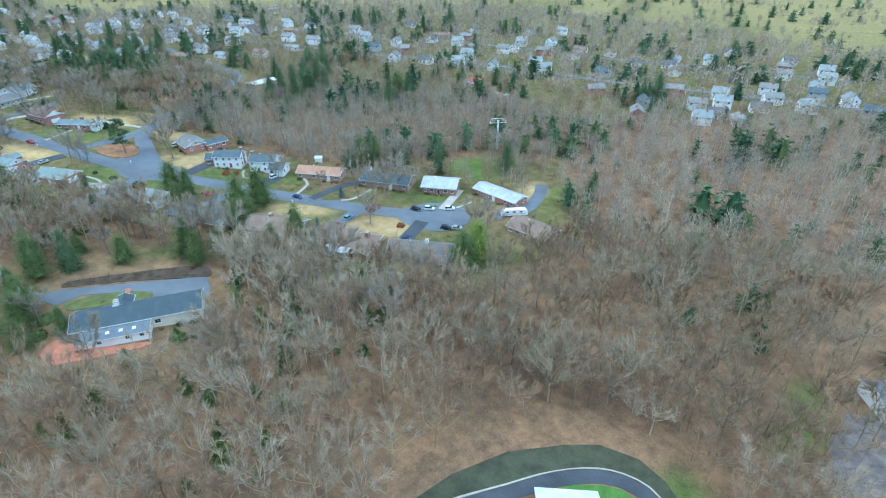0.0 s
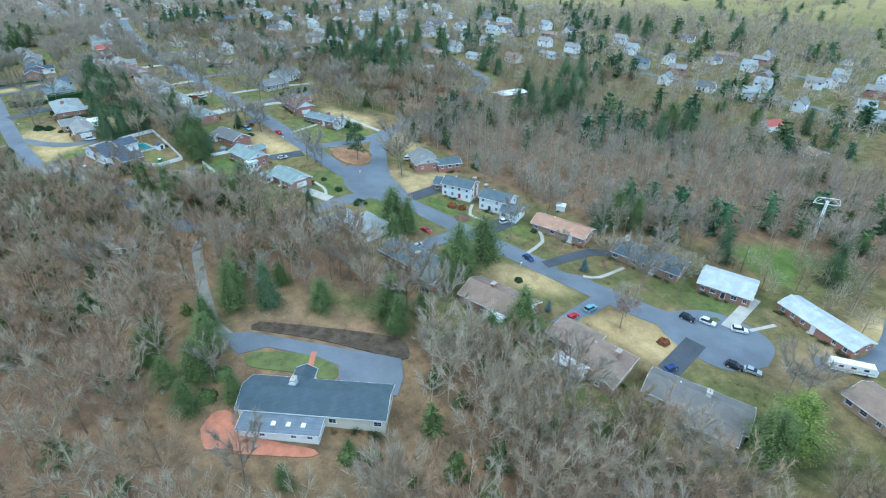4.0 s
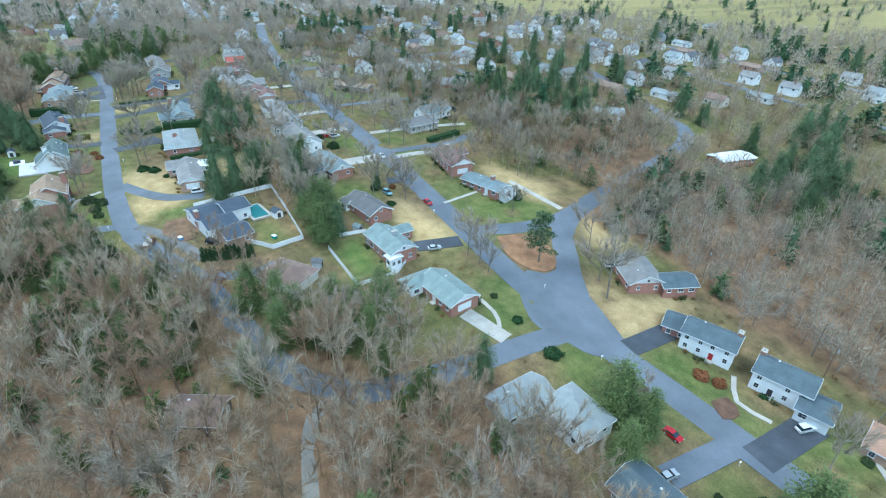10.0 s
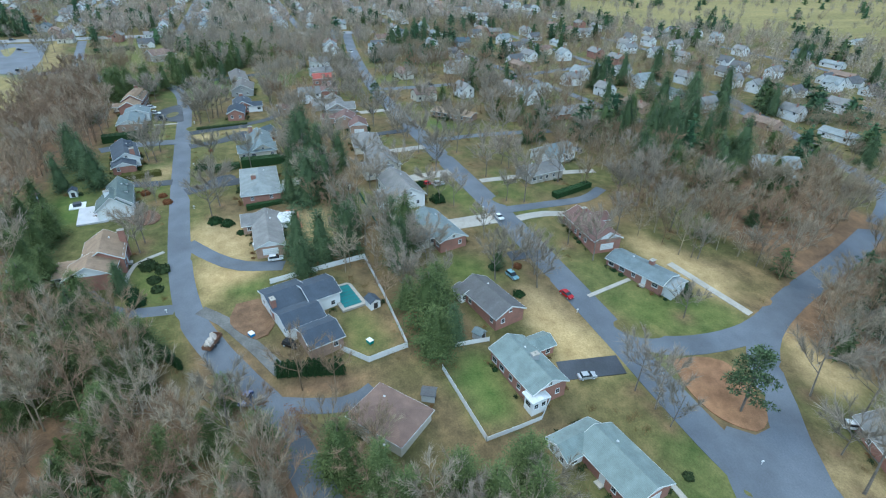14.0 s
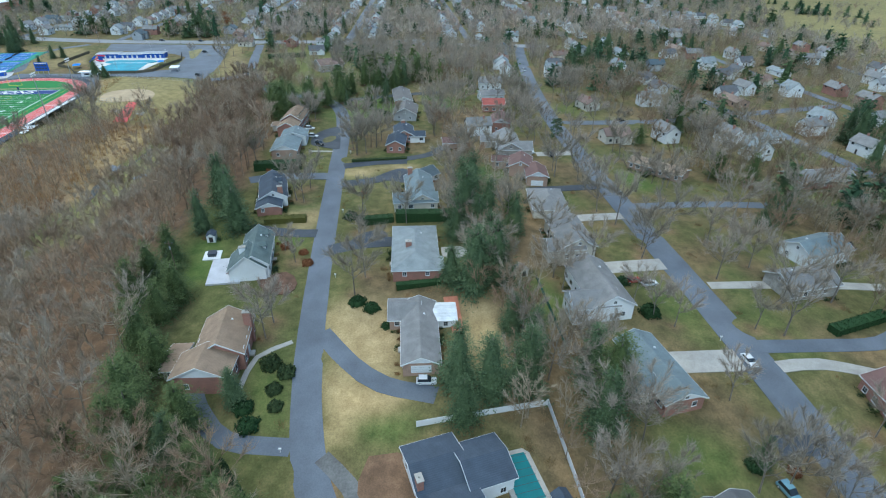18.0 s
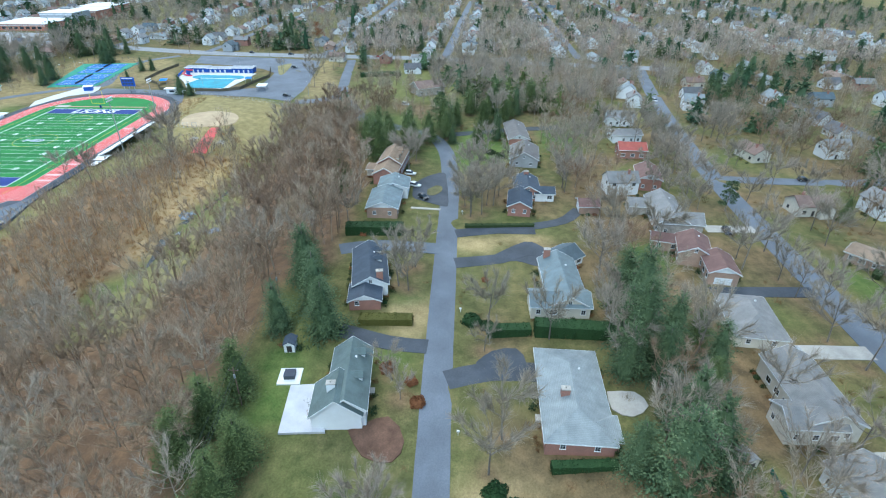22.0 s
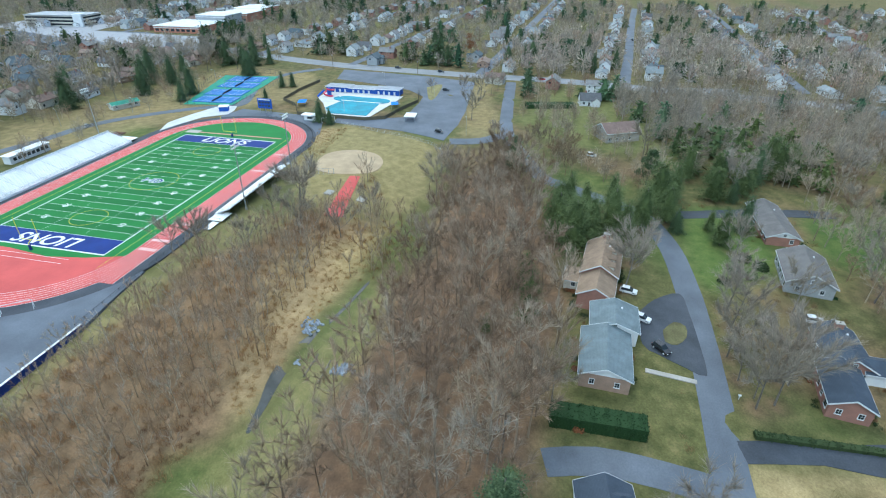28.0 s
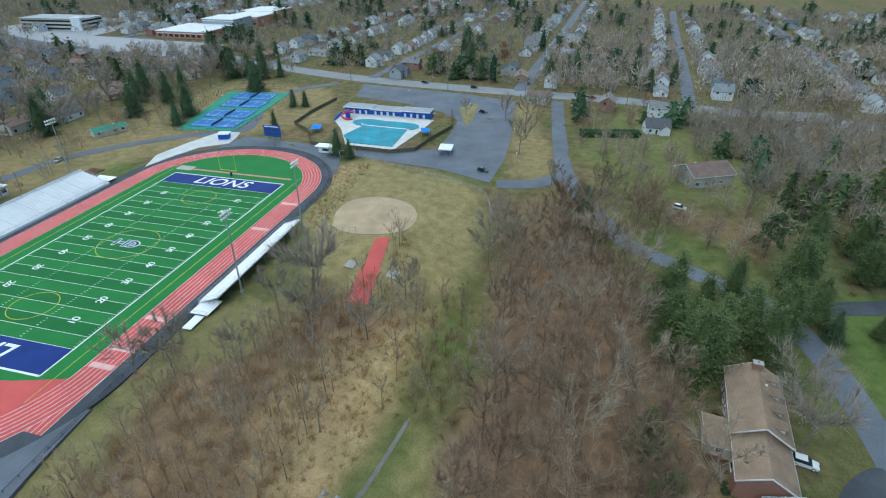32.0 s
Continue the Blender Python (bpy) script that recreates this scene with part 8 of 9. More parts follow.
rng = np.random.default_rng(7)
H0 = 10.0
SPRUCE = [tree_thing("spruce_tree", "dark green spruce with drooping branches", "tree", stem(9.6, 0.2), conifer(rng, H0, 3.4 + 0.3 * i, 6200, 0.36 + 0.05 * i, 0.09, 0.2), M_BARK, M_NEEDLE, "evergreen trees") for i in range(4)]
HEMLOCK = [tree_thing("hemlock_tree", "broad feathery dark green hemlock", "tree", stem(9.4, 0.2), conifer(rng, H0, 4.4, 6600, 0.4, 0.08, 0.12), M_BARK, M_PINE, "evergreen trees") for i in range(2)]
BLUE = [tree_thing("blue_spruce_tree", "silvery blue spruce with dense needles", "tree", stem(9.6, 0.2), conifer(rng, H0, 3.6, 5200, 0.55, 0.095), M_BARK, M_BLUESPRUCE, "evergreen trees")]
PINES = [tree_thing("pine_tree", "tall pine with feathery mid-green crown", "tree", stem(9.4, 0.2), conifer(rng, H0, 3.7 + 0.6 * i, 6400, 0.46 - 0.06 * i, 0.085, 0.0, 0.1), M_BARK, M_PINE, "evergreen trees") for i in range(3)]
BRIGHT = [tree_thing("pine_tree", "plump bright yellow-green pine beside the cul-de-sac", "tree", stem(9.4, 0.2), conifer(rng, H0, 4.6, 6400, 0.36, 0.09, 0.0, 0.06), M_BARK, foliage_mat("bright_pine_needles", (0.12, 0.17, 0.035), (0.3, 0.36, 0.09)), "evergreen trees")]
BARE = []
for i in range(6):
    tr, cr = bare_tree(rng, H0, 4.1 + 0.25 * i, 9, 1700, 0.045)
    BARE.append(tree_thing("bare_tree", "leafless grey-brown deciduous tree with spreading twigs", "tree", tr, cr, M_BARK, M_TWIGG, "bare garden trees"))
nb = 34
zz = rng.uniform(0.3, 0.98, nb)
az = rng.uniform(0, 2 * np.pi, nb)
rr = 3.3 * np.sqrt(np.clip(1.05 - zz, 0, 1)) * rng.uniform(0.5, 1.0, nb)
cc = np.stack([np.cos(az) * rr, np.sin(az) * rr, zz * H0], -1)
lb = prisms(np.stack([np.zeros(nb), np.zeros(nb), zz * H0 * 0.94], -1), cc, np.full(nb, 0.06), np.full(nb, 0.02))
st = stem(9.6, 0.2)
AIRY = [tree_thing("pine_tree", "open pine with tufted blue-green pads and a bare lower trunk", "tree", (np.concatenate([st[0], lb[0]]), np.concatenate([st[1], lb[1] + len(st[0])])), clumps(rng, cc, rng.uniform(0.8, 1.3, nb), 80, 0.4, 0.45), M_BARK, M_NEEDLE, "evergreen trees")]
tr, cr = bare_tree(rng, H0, 3.6, 10, 900, 0.06)
cl = clumps(rng, np.array([(rng.normal() * 1.5, rng.normal() * 1.5, rng.uniform(3, 9)) for _ in range(40)]), np.full(40, 1.2), 34, 0.4)
RUSTY = [tree_thing("rusty_oak_tree", "small oak keeping rust-brown winter leaves", "tree", tr, cl, M_BARK, M_RUST, "")]

STOOD, PLANTED = [], []
PROTOS = {"s": SPRUCE, "t": SPRUCE, "h": HEMLOCK, "p": PINES, "q": PINES + HEMLOCK, "b": BLUE, "c": SPRUCE[:1], "y": AIRY, "g": BRIGHT}


def evergreens(key, trees):
    """Plants one stand of evergreens: x, y and height of each tree."""
    for i, (x, y, hgt) in enumerate(trees):
        if not free(np.array([x + 0.0]), np.array([y + 0.0]), 0.3, 1.0)[0] or any((x - a) ** 2 + (y - b) ** 2 < 40 for a, b in STOOD) or any(inside(p, np.array([x + 0.0]), np.array([y + 0.0]))[0] for p in GREENS):
            continue
        STOOD.append((x, y))
        plant(PROTOS[key][i % len(PROTOS[key])], rng, x, y, hgt / H0 * rng.uniform(1.08, 1.25))


def garden_row(trees):
    """Plants bare garden trees: x, y and height of each tree."""
    for i, (x, y, hgt) in enumerate(trees):
        if free(np.array([x + 0.0]), np.array([y + 0.0]), 0.2, 0.8)[0] and all((x - a) ** 2 + (y - b) ** 2 > 12 for a, b in PLANTED):
            PLANTED.append((x, y))
            plant(BARE[i % 6], rng, x, y, hgt / H0 * rng.uniform(1.2, 1.75))


evergreens("g", [(-60, 159, 15)])
evergreens("q", [(-153, 65, 9), (-173, 66, 11), (-166, 61, 10), (-157, 55, 9), (-125, 64, 6), (-131, 80, 6), (-124, 79, 3)])
evergreens("s", [(-353, 84, 16), (-349, 91, 16), (-351, 99, 15), (-344, 94, 14), (-326, 140, 7), (-438, 99, 18), (-389, 93, 17), (-392, 100, 16), (-386, 96, 13), (-392, 87, 12), (-424, 95, 18), (-436, 103, 18), (-417, 91, 14), (-390, 90, 16), (-394, 95, 16), (-400, 99, 15), (-418, 111, 13), (-403, 85, 9)])
evergreens("p", [(-343, 116, 17), (-308, 111, 17), (-315, 116, 12), (-349, 115, 16), (-304, 115, 16), (-298, 109, 12), (-338, 115, 12), (-317, 108, 9), (-342, 119, 15), (-300, 113, 14), (-296, 107, 13), (-260, 114, 12), (-267, 86, 13), (-263, 87, 12), (-188, 331, 16), (-141, 222, 14)])
evergreens("h", [(-274, 80, 14), (-265, 84, 14), (-260, 89, 14), (-261, 100, 13), (-256, 105, 13), (-252, 111, 13), (-254, 92, 12), (-256, 84, 12), (-250, 98, 11), (-245, 104, 11), (-277, 77, 14), (-272, 80, 14), (-265, 84, 13), (-268, 77, 13), (-253, 94, 12), (-250, 98, 12), (-247, 103, 11)])
evergreens("h", [(-283, 67, 12), (-276, 44, 12), (-285, 49, 12), (-286, 32, 11), (-266, 43, 10), (-248, 74, 10), (-291, 36, 12), (-314, 37, 12), (-344, 18, 14), (-351, 13, 14), (-326, 28, 12), (-279, 45, 11), (-274, 62, 12), (-279, 66, 12), (-289, 57, 10), (-269, 50, 11), (-277, 32, 11), (-266, 60, 11)])
evergreens("h", [(-343, 24, 11), (-347, 26, 11), (-350, 29, 11), (-353, 16, 10), (-331, 35, 10), (-327, 39, 10), (-323, 43, 10), (-320, 47, 10), (-399, 2, 13), (-409, 4, 13), (-391, 11, 12), (-390, 0, 12), (-383, 9, 11), (-393, 14, 12), (-388, 11, 12), (-380, 10, 12), (-372, 8, 12), (-365, 15, 11), (-380, 4, 11)])
evergreens("s", [(-439, 14, 16), (-451, 8, 16), (-429, 19, 15), (-443, 14, 19), (-433, 13, 17), (-437, 19, 16), (-409, 3, 12), (-392, 12, 13), (-385, 11, 13), (-400, 15, 11), (-400, 11, 11), (-397, 4, 10), (-435, 13, 19), (-439, 8, 17), (-442, 14, 18), (-434, 19, 15), (-430, 7, 13)])
evergreens("p", [(-579, 11, 15), (-561, 9, 15), (-553, 14, 15), (-562, 20, 14), (-567, 26, 14), (-573, 8, 13), (-571, 17, 14), (-583, 37, 15), (-593, 43, 15), (-580, 45, 13), (-590, 55, 12), (-605, 64, 12), (-578, 38, 14), (-585, 47, 15), (-593, 55, 15), (-579, 56, 13), (-572, 29, 12), (-568, 17, 13), (-580, 10, 15), (-565, 11, 14)])
evergreens("t", [(-503, 322, 18), (-510, 357, 18), (-440, 276, 17), (-415, 286, 17), (-419, 303, 17), (-393, 270, 16), (-407, 266, 15), (-432, 199, 14), (-416, 200, 13), (-450, 358, 18), (-451, 311, 18), (-458, 341, 18), (-492, 297, 18), (-375, 233, 17), (-387, 261, 17), (-371, 287, 16), (-388, 282, 16), (-436, 374, 15), (-497, 482, 20), (-259, 320, 18), (-294, 391, 18), (-329, 340, 12), (-348, 341, 12)])
evergreens("p", [(-187, 79, 16), (-199, 85, 12), (-172, 100, 10), (-149, 111, 12), (-190, 96, 8), (-179, 53, 9), (-174, 69, 12), (-161, 146, 17), (-162, 159, 16), (-158, 138, 13), (-127, 140, 15), (-200, 147, 15), (-193, 149, 14), (-62, 159, 19), (-62, 152, 14), (-128, 135, 15), (-127, 127, 12), (-156, 114, 12), (-189, 80, 15), (-162, 154, 17), (-165, 146, 15), (-175, 68, 11)])
evergreens("t", [(-185, 328, 20), (-181, 308, 17), (-175, 325, 17), (-288, 365, 18), (-108, 228, 12), (-77, 243, 14), (-75, 239, 10), (-150, 212, 10), (-435, 318, 20), (-409, 262, 18), (-392, 261, 16), (-287, 647, 22), (-338, 552, 22), (-368, 569, 20), (-445, 97, 16), (-380, 89, 16), (-350, 114, 15), (-164, 393, 12), (-141, 406, 14)])
evergreens("s", [(-187, 81, 17), (-183, 88, 13), (-191, 90, 12), (-349, 83, 15), (-351, 90, 16), (-369, 80, 12), (-296, 108, 14), (-337, 115, 15), (-432, 95, 13), (-275, 76, 13), (-278, 83, 14), (-286, 74, 12), (-266, 81, 13), (-260, 82, 12), (-272, 79, 14), (-252, 110, 11), (-260, 106, 11), (-263, 101, 12), (-252, 117, 10), (-250, 100, 11), (-247, 106, 10), (-425, 103, 15), (-422, 98, 16), (-414, 110, 14)])
evergreens("s", [(-437, 102, 13), (-414, 91, 14), (-390, 89, 13), (-388, 95, 13), (-390, 99, 12), (-360, 103, 12), (-370, 100, 10), (-340, 25, 11), (-348, 27, 11), (-354, 34, 9), (-178, 75, 17), (-173, 99, 9), (-150, 110, 11), (-120, 130, 8), (-352, 84, 15), (-356, 88, 13), (-302, 109, 13), (-301, 115, 11), (-343, 115, 14), (-350, 92, 12), (-297, 105, 15), (-337, 112, 14), (-269, 79, 13), (-264, 90, 12)])
evergreens("s", [(-254, 94, 12), (-284, 62, 10), (-269, 55, 10), (-271, 85, 12), (-408, 94, 15), (-405, 99, 14), (-386, 92, 12), (-353, 103, 14), (-347, 89, 12), (-343, 84, 11), (-416, 99, 14), (-422, 94, 11), (-426, 104, 12), (-237, 282, 18), (-243, 306, 16)])
evergreens("t", [(-409, 266, 15), (-401, 269, 16), (-407, 292, 15), (-462, 273, 14), (-419, 364, 15), (-451, 500, 15), (-237, 277, 16), (-249, 307, 17), (-258, 334, 16), (-266, 315, 15), (-292, 328, 14), (-272, 356, 15), (-418, 244, 15), (-419, 260, 16), (-410, 272, 15), (-425, 331, 15), (-465, 282, 14), (-460, 299, 14), (-430, 374, 15), (-362, 266, 14), (-369, 292, 14), (-335, 270, 13), (-354, 246, 12), (-331, 342, 14)])
evergreens("t", [(-418, 208, 12), (-399, 259, 15), (-386, 258, 15), (-474, 321, 15), (-626, 82, 14), (-715, 233, 17), (-716, 245, 17), (-734, 262, 16), (-724, 333, 15), (-659, 207, 14), (-577, 253, 15), (-543, 263, 14), (-500, 297, 16), (-258, 293, 17), (-259, 283, 16), (-255, 313, 16), (-387, 276, 15), (-361, 276, 14), (-21, 418, 17), (-30, 406, 16), (-130, 373, 14), (-855, -112, 17), (-880, -124, 17), (-854, -35, 16)])
evergreens("t", [(-893, 8, 16), (-939, -35, 16), (-899, 27, 16), (-276, 368, 17), (-426, 472, 17), (-493, 298, 13), (-394, 297, 15), (-684, 227, 16), (-672, 239, 15), (-685, 214, 14), (-780, -255, 14), (-775, -240, 13), (-784, -232, 12), (-792, -277, 13), (-795, -299, 13), (-836, -52, 14), (-845, -40, 14), (-821, -97, 13), (-836, -109, 13), (-835, 5, 13), (-845, 30, 14), (-823, 14, 12), (-655, -125, 11), (-653, -118, 8)])
evergreens("t", [(-683, -174, 8), (-671, -224, 11), (-637, -273, 18), (-678, -257, 16), (-651, -285, 19), (-715, -283, 19), (-686, -229, 17), (-785, -257, 18), (-779, -240, 18), (-782, -268, 17), (-790, -250, 18), (-772, -262, 17), (-722, -262, 17), (-705, -258, 16), (-700, -276, 17), (-745, -225, 16), (-752, -232, 16), (-719, -184, 9), (-722, -178, 8), (-505, 653, 14)])
evergreens("h", [(-438, 8, 15), (-437, 14, 16), (-439, 19, 15), (-433, 12, 15), (-428, 12, 13), (-426, 20, 12), (-381, 9, 9), (-390, 8, 9), (-388, 15, 9), (-386, 7, 8), (-391, -1, 9), (-359, 11, 10), (-354, 12, 9), (-329, 40, 9), (-324, 32, 9), (-281, 66, 11), (-274, 63, 11), (-271, 66, 11), (-276, 45, 10), (-294, 54, 10), (-227, 125, 8), (-190, 140, 11), (-191, 148, 10), (-311, 119, 9)])
evergreens("h", [(-298, 112, 10), (-127, 131, 11), (-124, 135, 10), (-78, 128, 8), (-527, 3, 10), (-514, 5, 9), (-433, 11, 14), (-434, 18, 14), (-441, 19, 13), (-416, 15, 11), (-410, 2, 8), (-384, 13, 9), (-374, 5, 8), (-348, 33, 7), (-344, 22, 9), (-407, 0, 9), (-340, 30, 8), (-352, 14, 9), (-362, 8, 8), (-336, 18, 8), (-330, 34, 9), (-322, 40, 9), (-376, 104, 9), (-390, 102, 10)])
evergreens("h", [(-430, 112, 9), (-412, 108, 9), (-172, 66, 7), (-163, 58, 5), (-157, 64, 6), (-151, 122, 8), (-300, 60, 9), (-290, 58, 8)])
evergreens("p", [(-568, 11, 14), (-555, 8, 12), (-567, 21, 15), (-561, 30, 14), (-576, 38, 14), (-543, 18, 10), (-557, 17, 14), (-559, 32, 13), (-578, 43, 13), (-602, 49, 13), (-621, 77, 13), (-643, 92, 14), (-623, 56, 12), (-641, 98, 13), (-189, 140, 12), (-61, 152, 15), (-604, 47, 13), (-605, 54, 13), (-570, 31, 14), (-127, 136, 14), (-56, 157, 16), (-159, 148, 14), (-164, 144, 12), (-186, 145, 14)])
evergreens("p", [(-192, 141, 11), (-569, 12, 15), (-576, 10, 14), (-584, 26, 13), (-573, 20, 15), (-566, 15, 13), (-571, 29, 13), (-574, 36, 13), (-590, 50, 14), (-586, 56, 13), (-592, 60, 12), (-604, 14, 12), (-620, 66, 12), (-626, 58, 10), (-633, 92, 13), (-618, 82, 11), (-613, 75, 12), (-602, 60, 13), (-429, 271, 14), (-420, 297, 14), (-438, 337, 14), (-449, 214, 13), (-181, 326, 16)])
evergreens("q", [(-177, 63, 9), (-168, 54, 8), (-158, 55, 7), (-184, 70, 10), (-108, 230, 10), (-74, 238, 12), (-148, 219, 14), (-161, 380, 12), (-345, 277, 12), (-415, 292, 14), (-419, 276, 13), (-500, 190, 8), (-501, 203, 9), (-601, 156, 9), (-617, 126, 10), (-678, -14, 9), (-458, 8, 11), (-457, 205, 10), (-320, 216, 9), (-560, 62, 5), (-505, -4, 5), (-90, 128, 7), (-98, 118, 6), (-110, 112, 6)])
evergreens("q", [(-195, 92, 6), (-214, 98, 7), (-224, 108, 8), (-236, 104, 9)])
evergreens("b", [(-342, 127, 6), (-323, 139, 5), (-129, 155, 4), (-136, 183, 5), (-191, 96, 6), (-374, 6, 7), (-395, 108, 6)])
evergreens("y", [(-259, 169.7, 15), (-127, 136, 12), (-320, 216, 10), (-505, 150, 11), (-612, 40, 13), (-240, 300, 15), (-345, 283, 12)])
evergreens("c", [(-224, 125, 11), (-222, 122, 9), (-345, 50, 3)])
garden_row([(-378, 121, 11), (-391, 117, 11), (-403, 149, 11), (-373, 176, 11), (-353, 205, 11), (-327, 208, 11), (-346, 209, 11), (-522, 107, 11), (-541, 138, 11), (-352, 105, 10), (-352, 113, 10), (-320, 113, 10), (-322, 108, 11), (-266, 151, 10), (-344, 155, 11), (-271, 187, 11), (-257, 190, 12), (-243, 182, 12), (-128, 197, 11), (-107, 184, 11), (-157, 183, 11), (-174, 133, 11), (-153, 124, 12), (-127, 119, 12)])
garden_row([(-130, 110, 12), (-289, 180, 9), (-112, 116, 12), (-99, 119, 12), (-434, 60, 11), (-375, 37, 10), (-381, 38, 10), (-486, 67, 10), (-461, 39, 10), (-449, 146, 10), (-420, 147, 11), (-396, 146, 10), (-410, 157, 11), (-396, 130, 11), (-419, 125, 11), (-409, 120, 11), (-385, 118, 11), (-514, 162, 10), (-370, 138, 10), (-459, 94, 11), (-516, 82, 11), (-497, 60, 11), (-473, 115, 11), (-503, 54, 9)])
garden_row([(-451, 35, 11), (-518, 93, 11), (-599, 125, 11), (-445, 96, 11), (-523, 98, 11), (-550, 169, 10), (-442, 149, 11), (-493, 101, 10), (-563, 64, 11), (-485, 14, 12), (-476, 103, 11), (-416, 36, 7), (-543, 145, 10), (-507, 29, 11), (-523, 56, 10), (-513, 67, 11), (-506, 55, 11), (-495, 61, 11), (-526, 48, 9), (-634, 117, 12), (-685, 60, 14), (-738, 93, 13), (-533, 30, 11), (-548, 32, 10)])
garden_row([(-319, 149, 11), (-326, 150, 10), (-261, 151, 9), (-272, 150, 11), (-345, 185, 10), (-414, 163, 12), (-344, 121, 10), (-391, 59, 13), (-274, 243, 10), (-235, 178, 14), (-296, 241, 12), (-259, 99, 9), (-401, 121, 11), (-534, 73, 12), (-387, 195, 11), (-343, 214, 11), (-314, 280, 10), (-435, 60, 13), (-471, 67, 10), (-449, 38, 10), (-458, 146, 9), (-511, 53, 11), (-399, 62, 11), (-531, 144, 9)])
garden_row([(-477, 114, 10), (-409, 40, 7), (-459, 36, 8), (-495, 56, 12), (-490, 104, 10)])
garden_row([(-377, 39, 10), (-475, 150, 12), (-398, 147, 12), (-385, 164, 10), (-363, 162, 9), (-390, 177, 10), (-650, -29, 9), (-682, -47, 10), (-727, -62, 9), (-726, -51, 9), (-739, -47, 10), (-752, -45, 9), (-722, 52, 14), (-715, 34, 11), (-718, 65, 12), (-560, -84, 13), (-550, -80, 14), (-543, -77, 12), (-546, -88, 10), (-525, -103, 9), (-516, -106, 9), (-518, -97, 9), (-527, -86, 8), (-593, -42, 12)])
garden_row([(-610, -42, 10), (-566, -60, 9), (-546, -63, 8), (-733, -85, 7)])
garden_row([(-660, -262, 12), (-668, -278, 12), (-690, -285, 12), (-700, -292, 12), (-730, -275, 13), (-745, -260, 13), (-752, -280, 12), (-765, -272, 12), (-640, -262, 12), (-628, -284, 12), (-612, -276, 12), (-600, -290, 12), (-760, -245, 12), (-735, -300, 12), (-715, -312, 12), (-770, -300, 12), (-785, -285, 12), (-655, -300, 12), (-588, -276, 11), (-572, -290, 12)])
garden_row([(-360, 168, 11), (-372, 190, 12), (-405, 172, 11), (-415, 186, 11), (-440, 172, 11), (-480, 172, 11), (-500, 176, 11), (-520, 186, 11), (-455, 200, 12), (-425, 215, 12), (-405, 225, 12), (-380, 230, 12), (-360, 222, 11), (-340, 240, 12), (-490, 215, 12), (-515, 210, 11), (-560, 186, 12), (-580, 180, 11), (-600, 190, 12), (-575, 205, 12), (-470, 230, 12), (-330, 168, 9), (-366, 142, 10), (-430, 144, 10)])
garden_row([(-505, 140, 10), (-522, 150, 10), (-560, 150, 10), (-580, 148, 11)])
garden_row([(-110, 166, 12), (-134, 192, 11), (-129, 360, 9), (-88, 264, 10), (-168, 180, 9), (-170, 204, 10), (-150, 188, 7), (-117, 190, 12), (-120, 196, 11), (-145, 126, 11), (-98, 126, 12), (-76, 138, 11), (-160, 128, 12), (-196, 118, 12), (-425, 59, 7), (-440, 92, 9), (-430, 90, 9), (-362, 112, 8), (-356, 116, 9), (-520, 98, 10), (-545, 96, 11), (-558, 100, 10), (-505, 62, 10), (-520, 60, 9)])
garden_row([(-530, 56, 10), (-484, 118, 9), (-545, 60, 8), (-640, 40, 12), (-650, 60, 12)])
for x, y, hgt in ((-286, 74, 8), (-112, 172, 10), (-870, -90, 18), (-308, 108, 8)):
    plant(RUSTY[0], rng, x, y, hgt / H0)
n = 0
while n < 120:
    x, y = rng.uniform(-610, -60), rng.uniform(52, 225)
    if free(np.array([x]), np.array([y]), 4.5, 2.5)[0] and not (-346 < x < -298 and 66 < y < 110) and not any(inside(p, np.array([x]), np.array([y]))[0] for p in GREENS + TANS) and not (-279 < x < -251 and 160 < y < 181):
        plant(BARE[n % 6], rng, x, y, rng.uniform(1.1, 1.9))
        n += 1
for (x0, x1, y0, y1), cnt in (((-450, -320, 235, 345), 34), ((-260, -225, 250, 330), 8), ((-610, -560, 45, 75), 7), ((-200, -150, 300, 400), 10)):
    k = 0
    for _ in range(400):
        x, y = rng.uniform(x0, x1), rng.uniform(y0, y1)
        if k < cnt and free(np.array([x]), np.array([y]), 1.5, 2.0)[0]:
            k += 1
            plant((SPRUCE + PINES + HEMLOCK)[rng.integers(9)], rng, x, y, rng.uniform(0.8, 1.5))
k = 0
while k < 24:
    x, y = rng.uniform(-352, -296), rng.uniform(4, 50)
    if inside([(-300, 38), (-318, 48), (-345, 40), (-352, 14), (-322, 4), (-296, 28)], np.array([x]), np.array([y]))[0] and free(np.array([x]), np.array([y]), 0.8, 1.5)[0]:
        plant((PINES + HEMLOCK)[k % 5], rng, x, y, rng.uniform(0.9, 1.35))
        k += 1
# leaf litter and bare earth lie under the garden trees
for x, y in STOOD + PLANTED:
    c, r = np.abs(gx - x) < 9, np.abs(gy - y) < 9
    w = np.clip(0.9 * np.exp(-((X[np.ix_(r, c)] - x) ** 2 + (Y[np.ix_(r, c)] - y) ** 2) / 9.0), 0, 1)
    leafy[np.ix_(r, c)] = np.maximum(leafy[np.ix_(r, c)], w)
    greens[np.ix_(r, c)] *= 1 - w
    tans[np.ix_(r, c)] *= 1 - w
GROUND.attributes["zone"].data.foreach_set("color", np.stack([greens, tans, leafy, np.ones(X.shape)], -1).astype(np.float32).ravel())
retire(BRIGHT + SPRUCE + HEMLOCK + BLUE + PINES + AIRY + BARE + RUSTY)


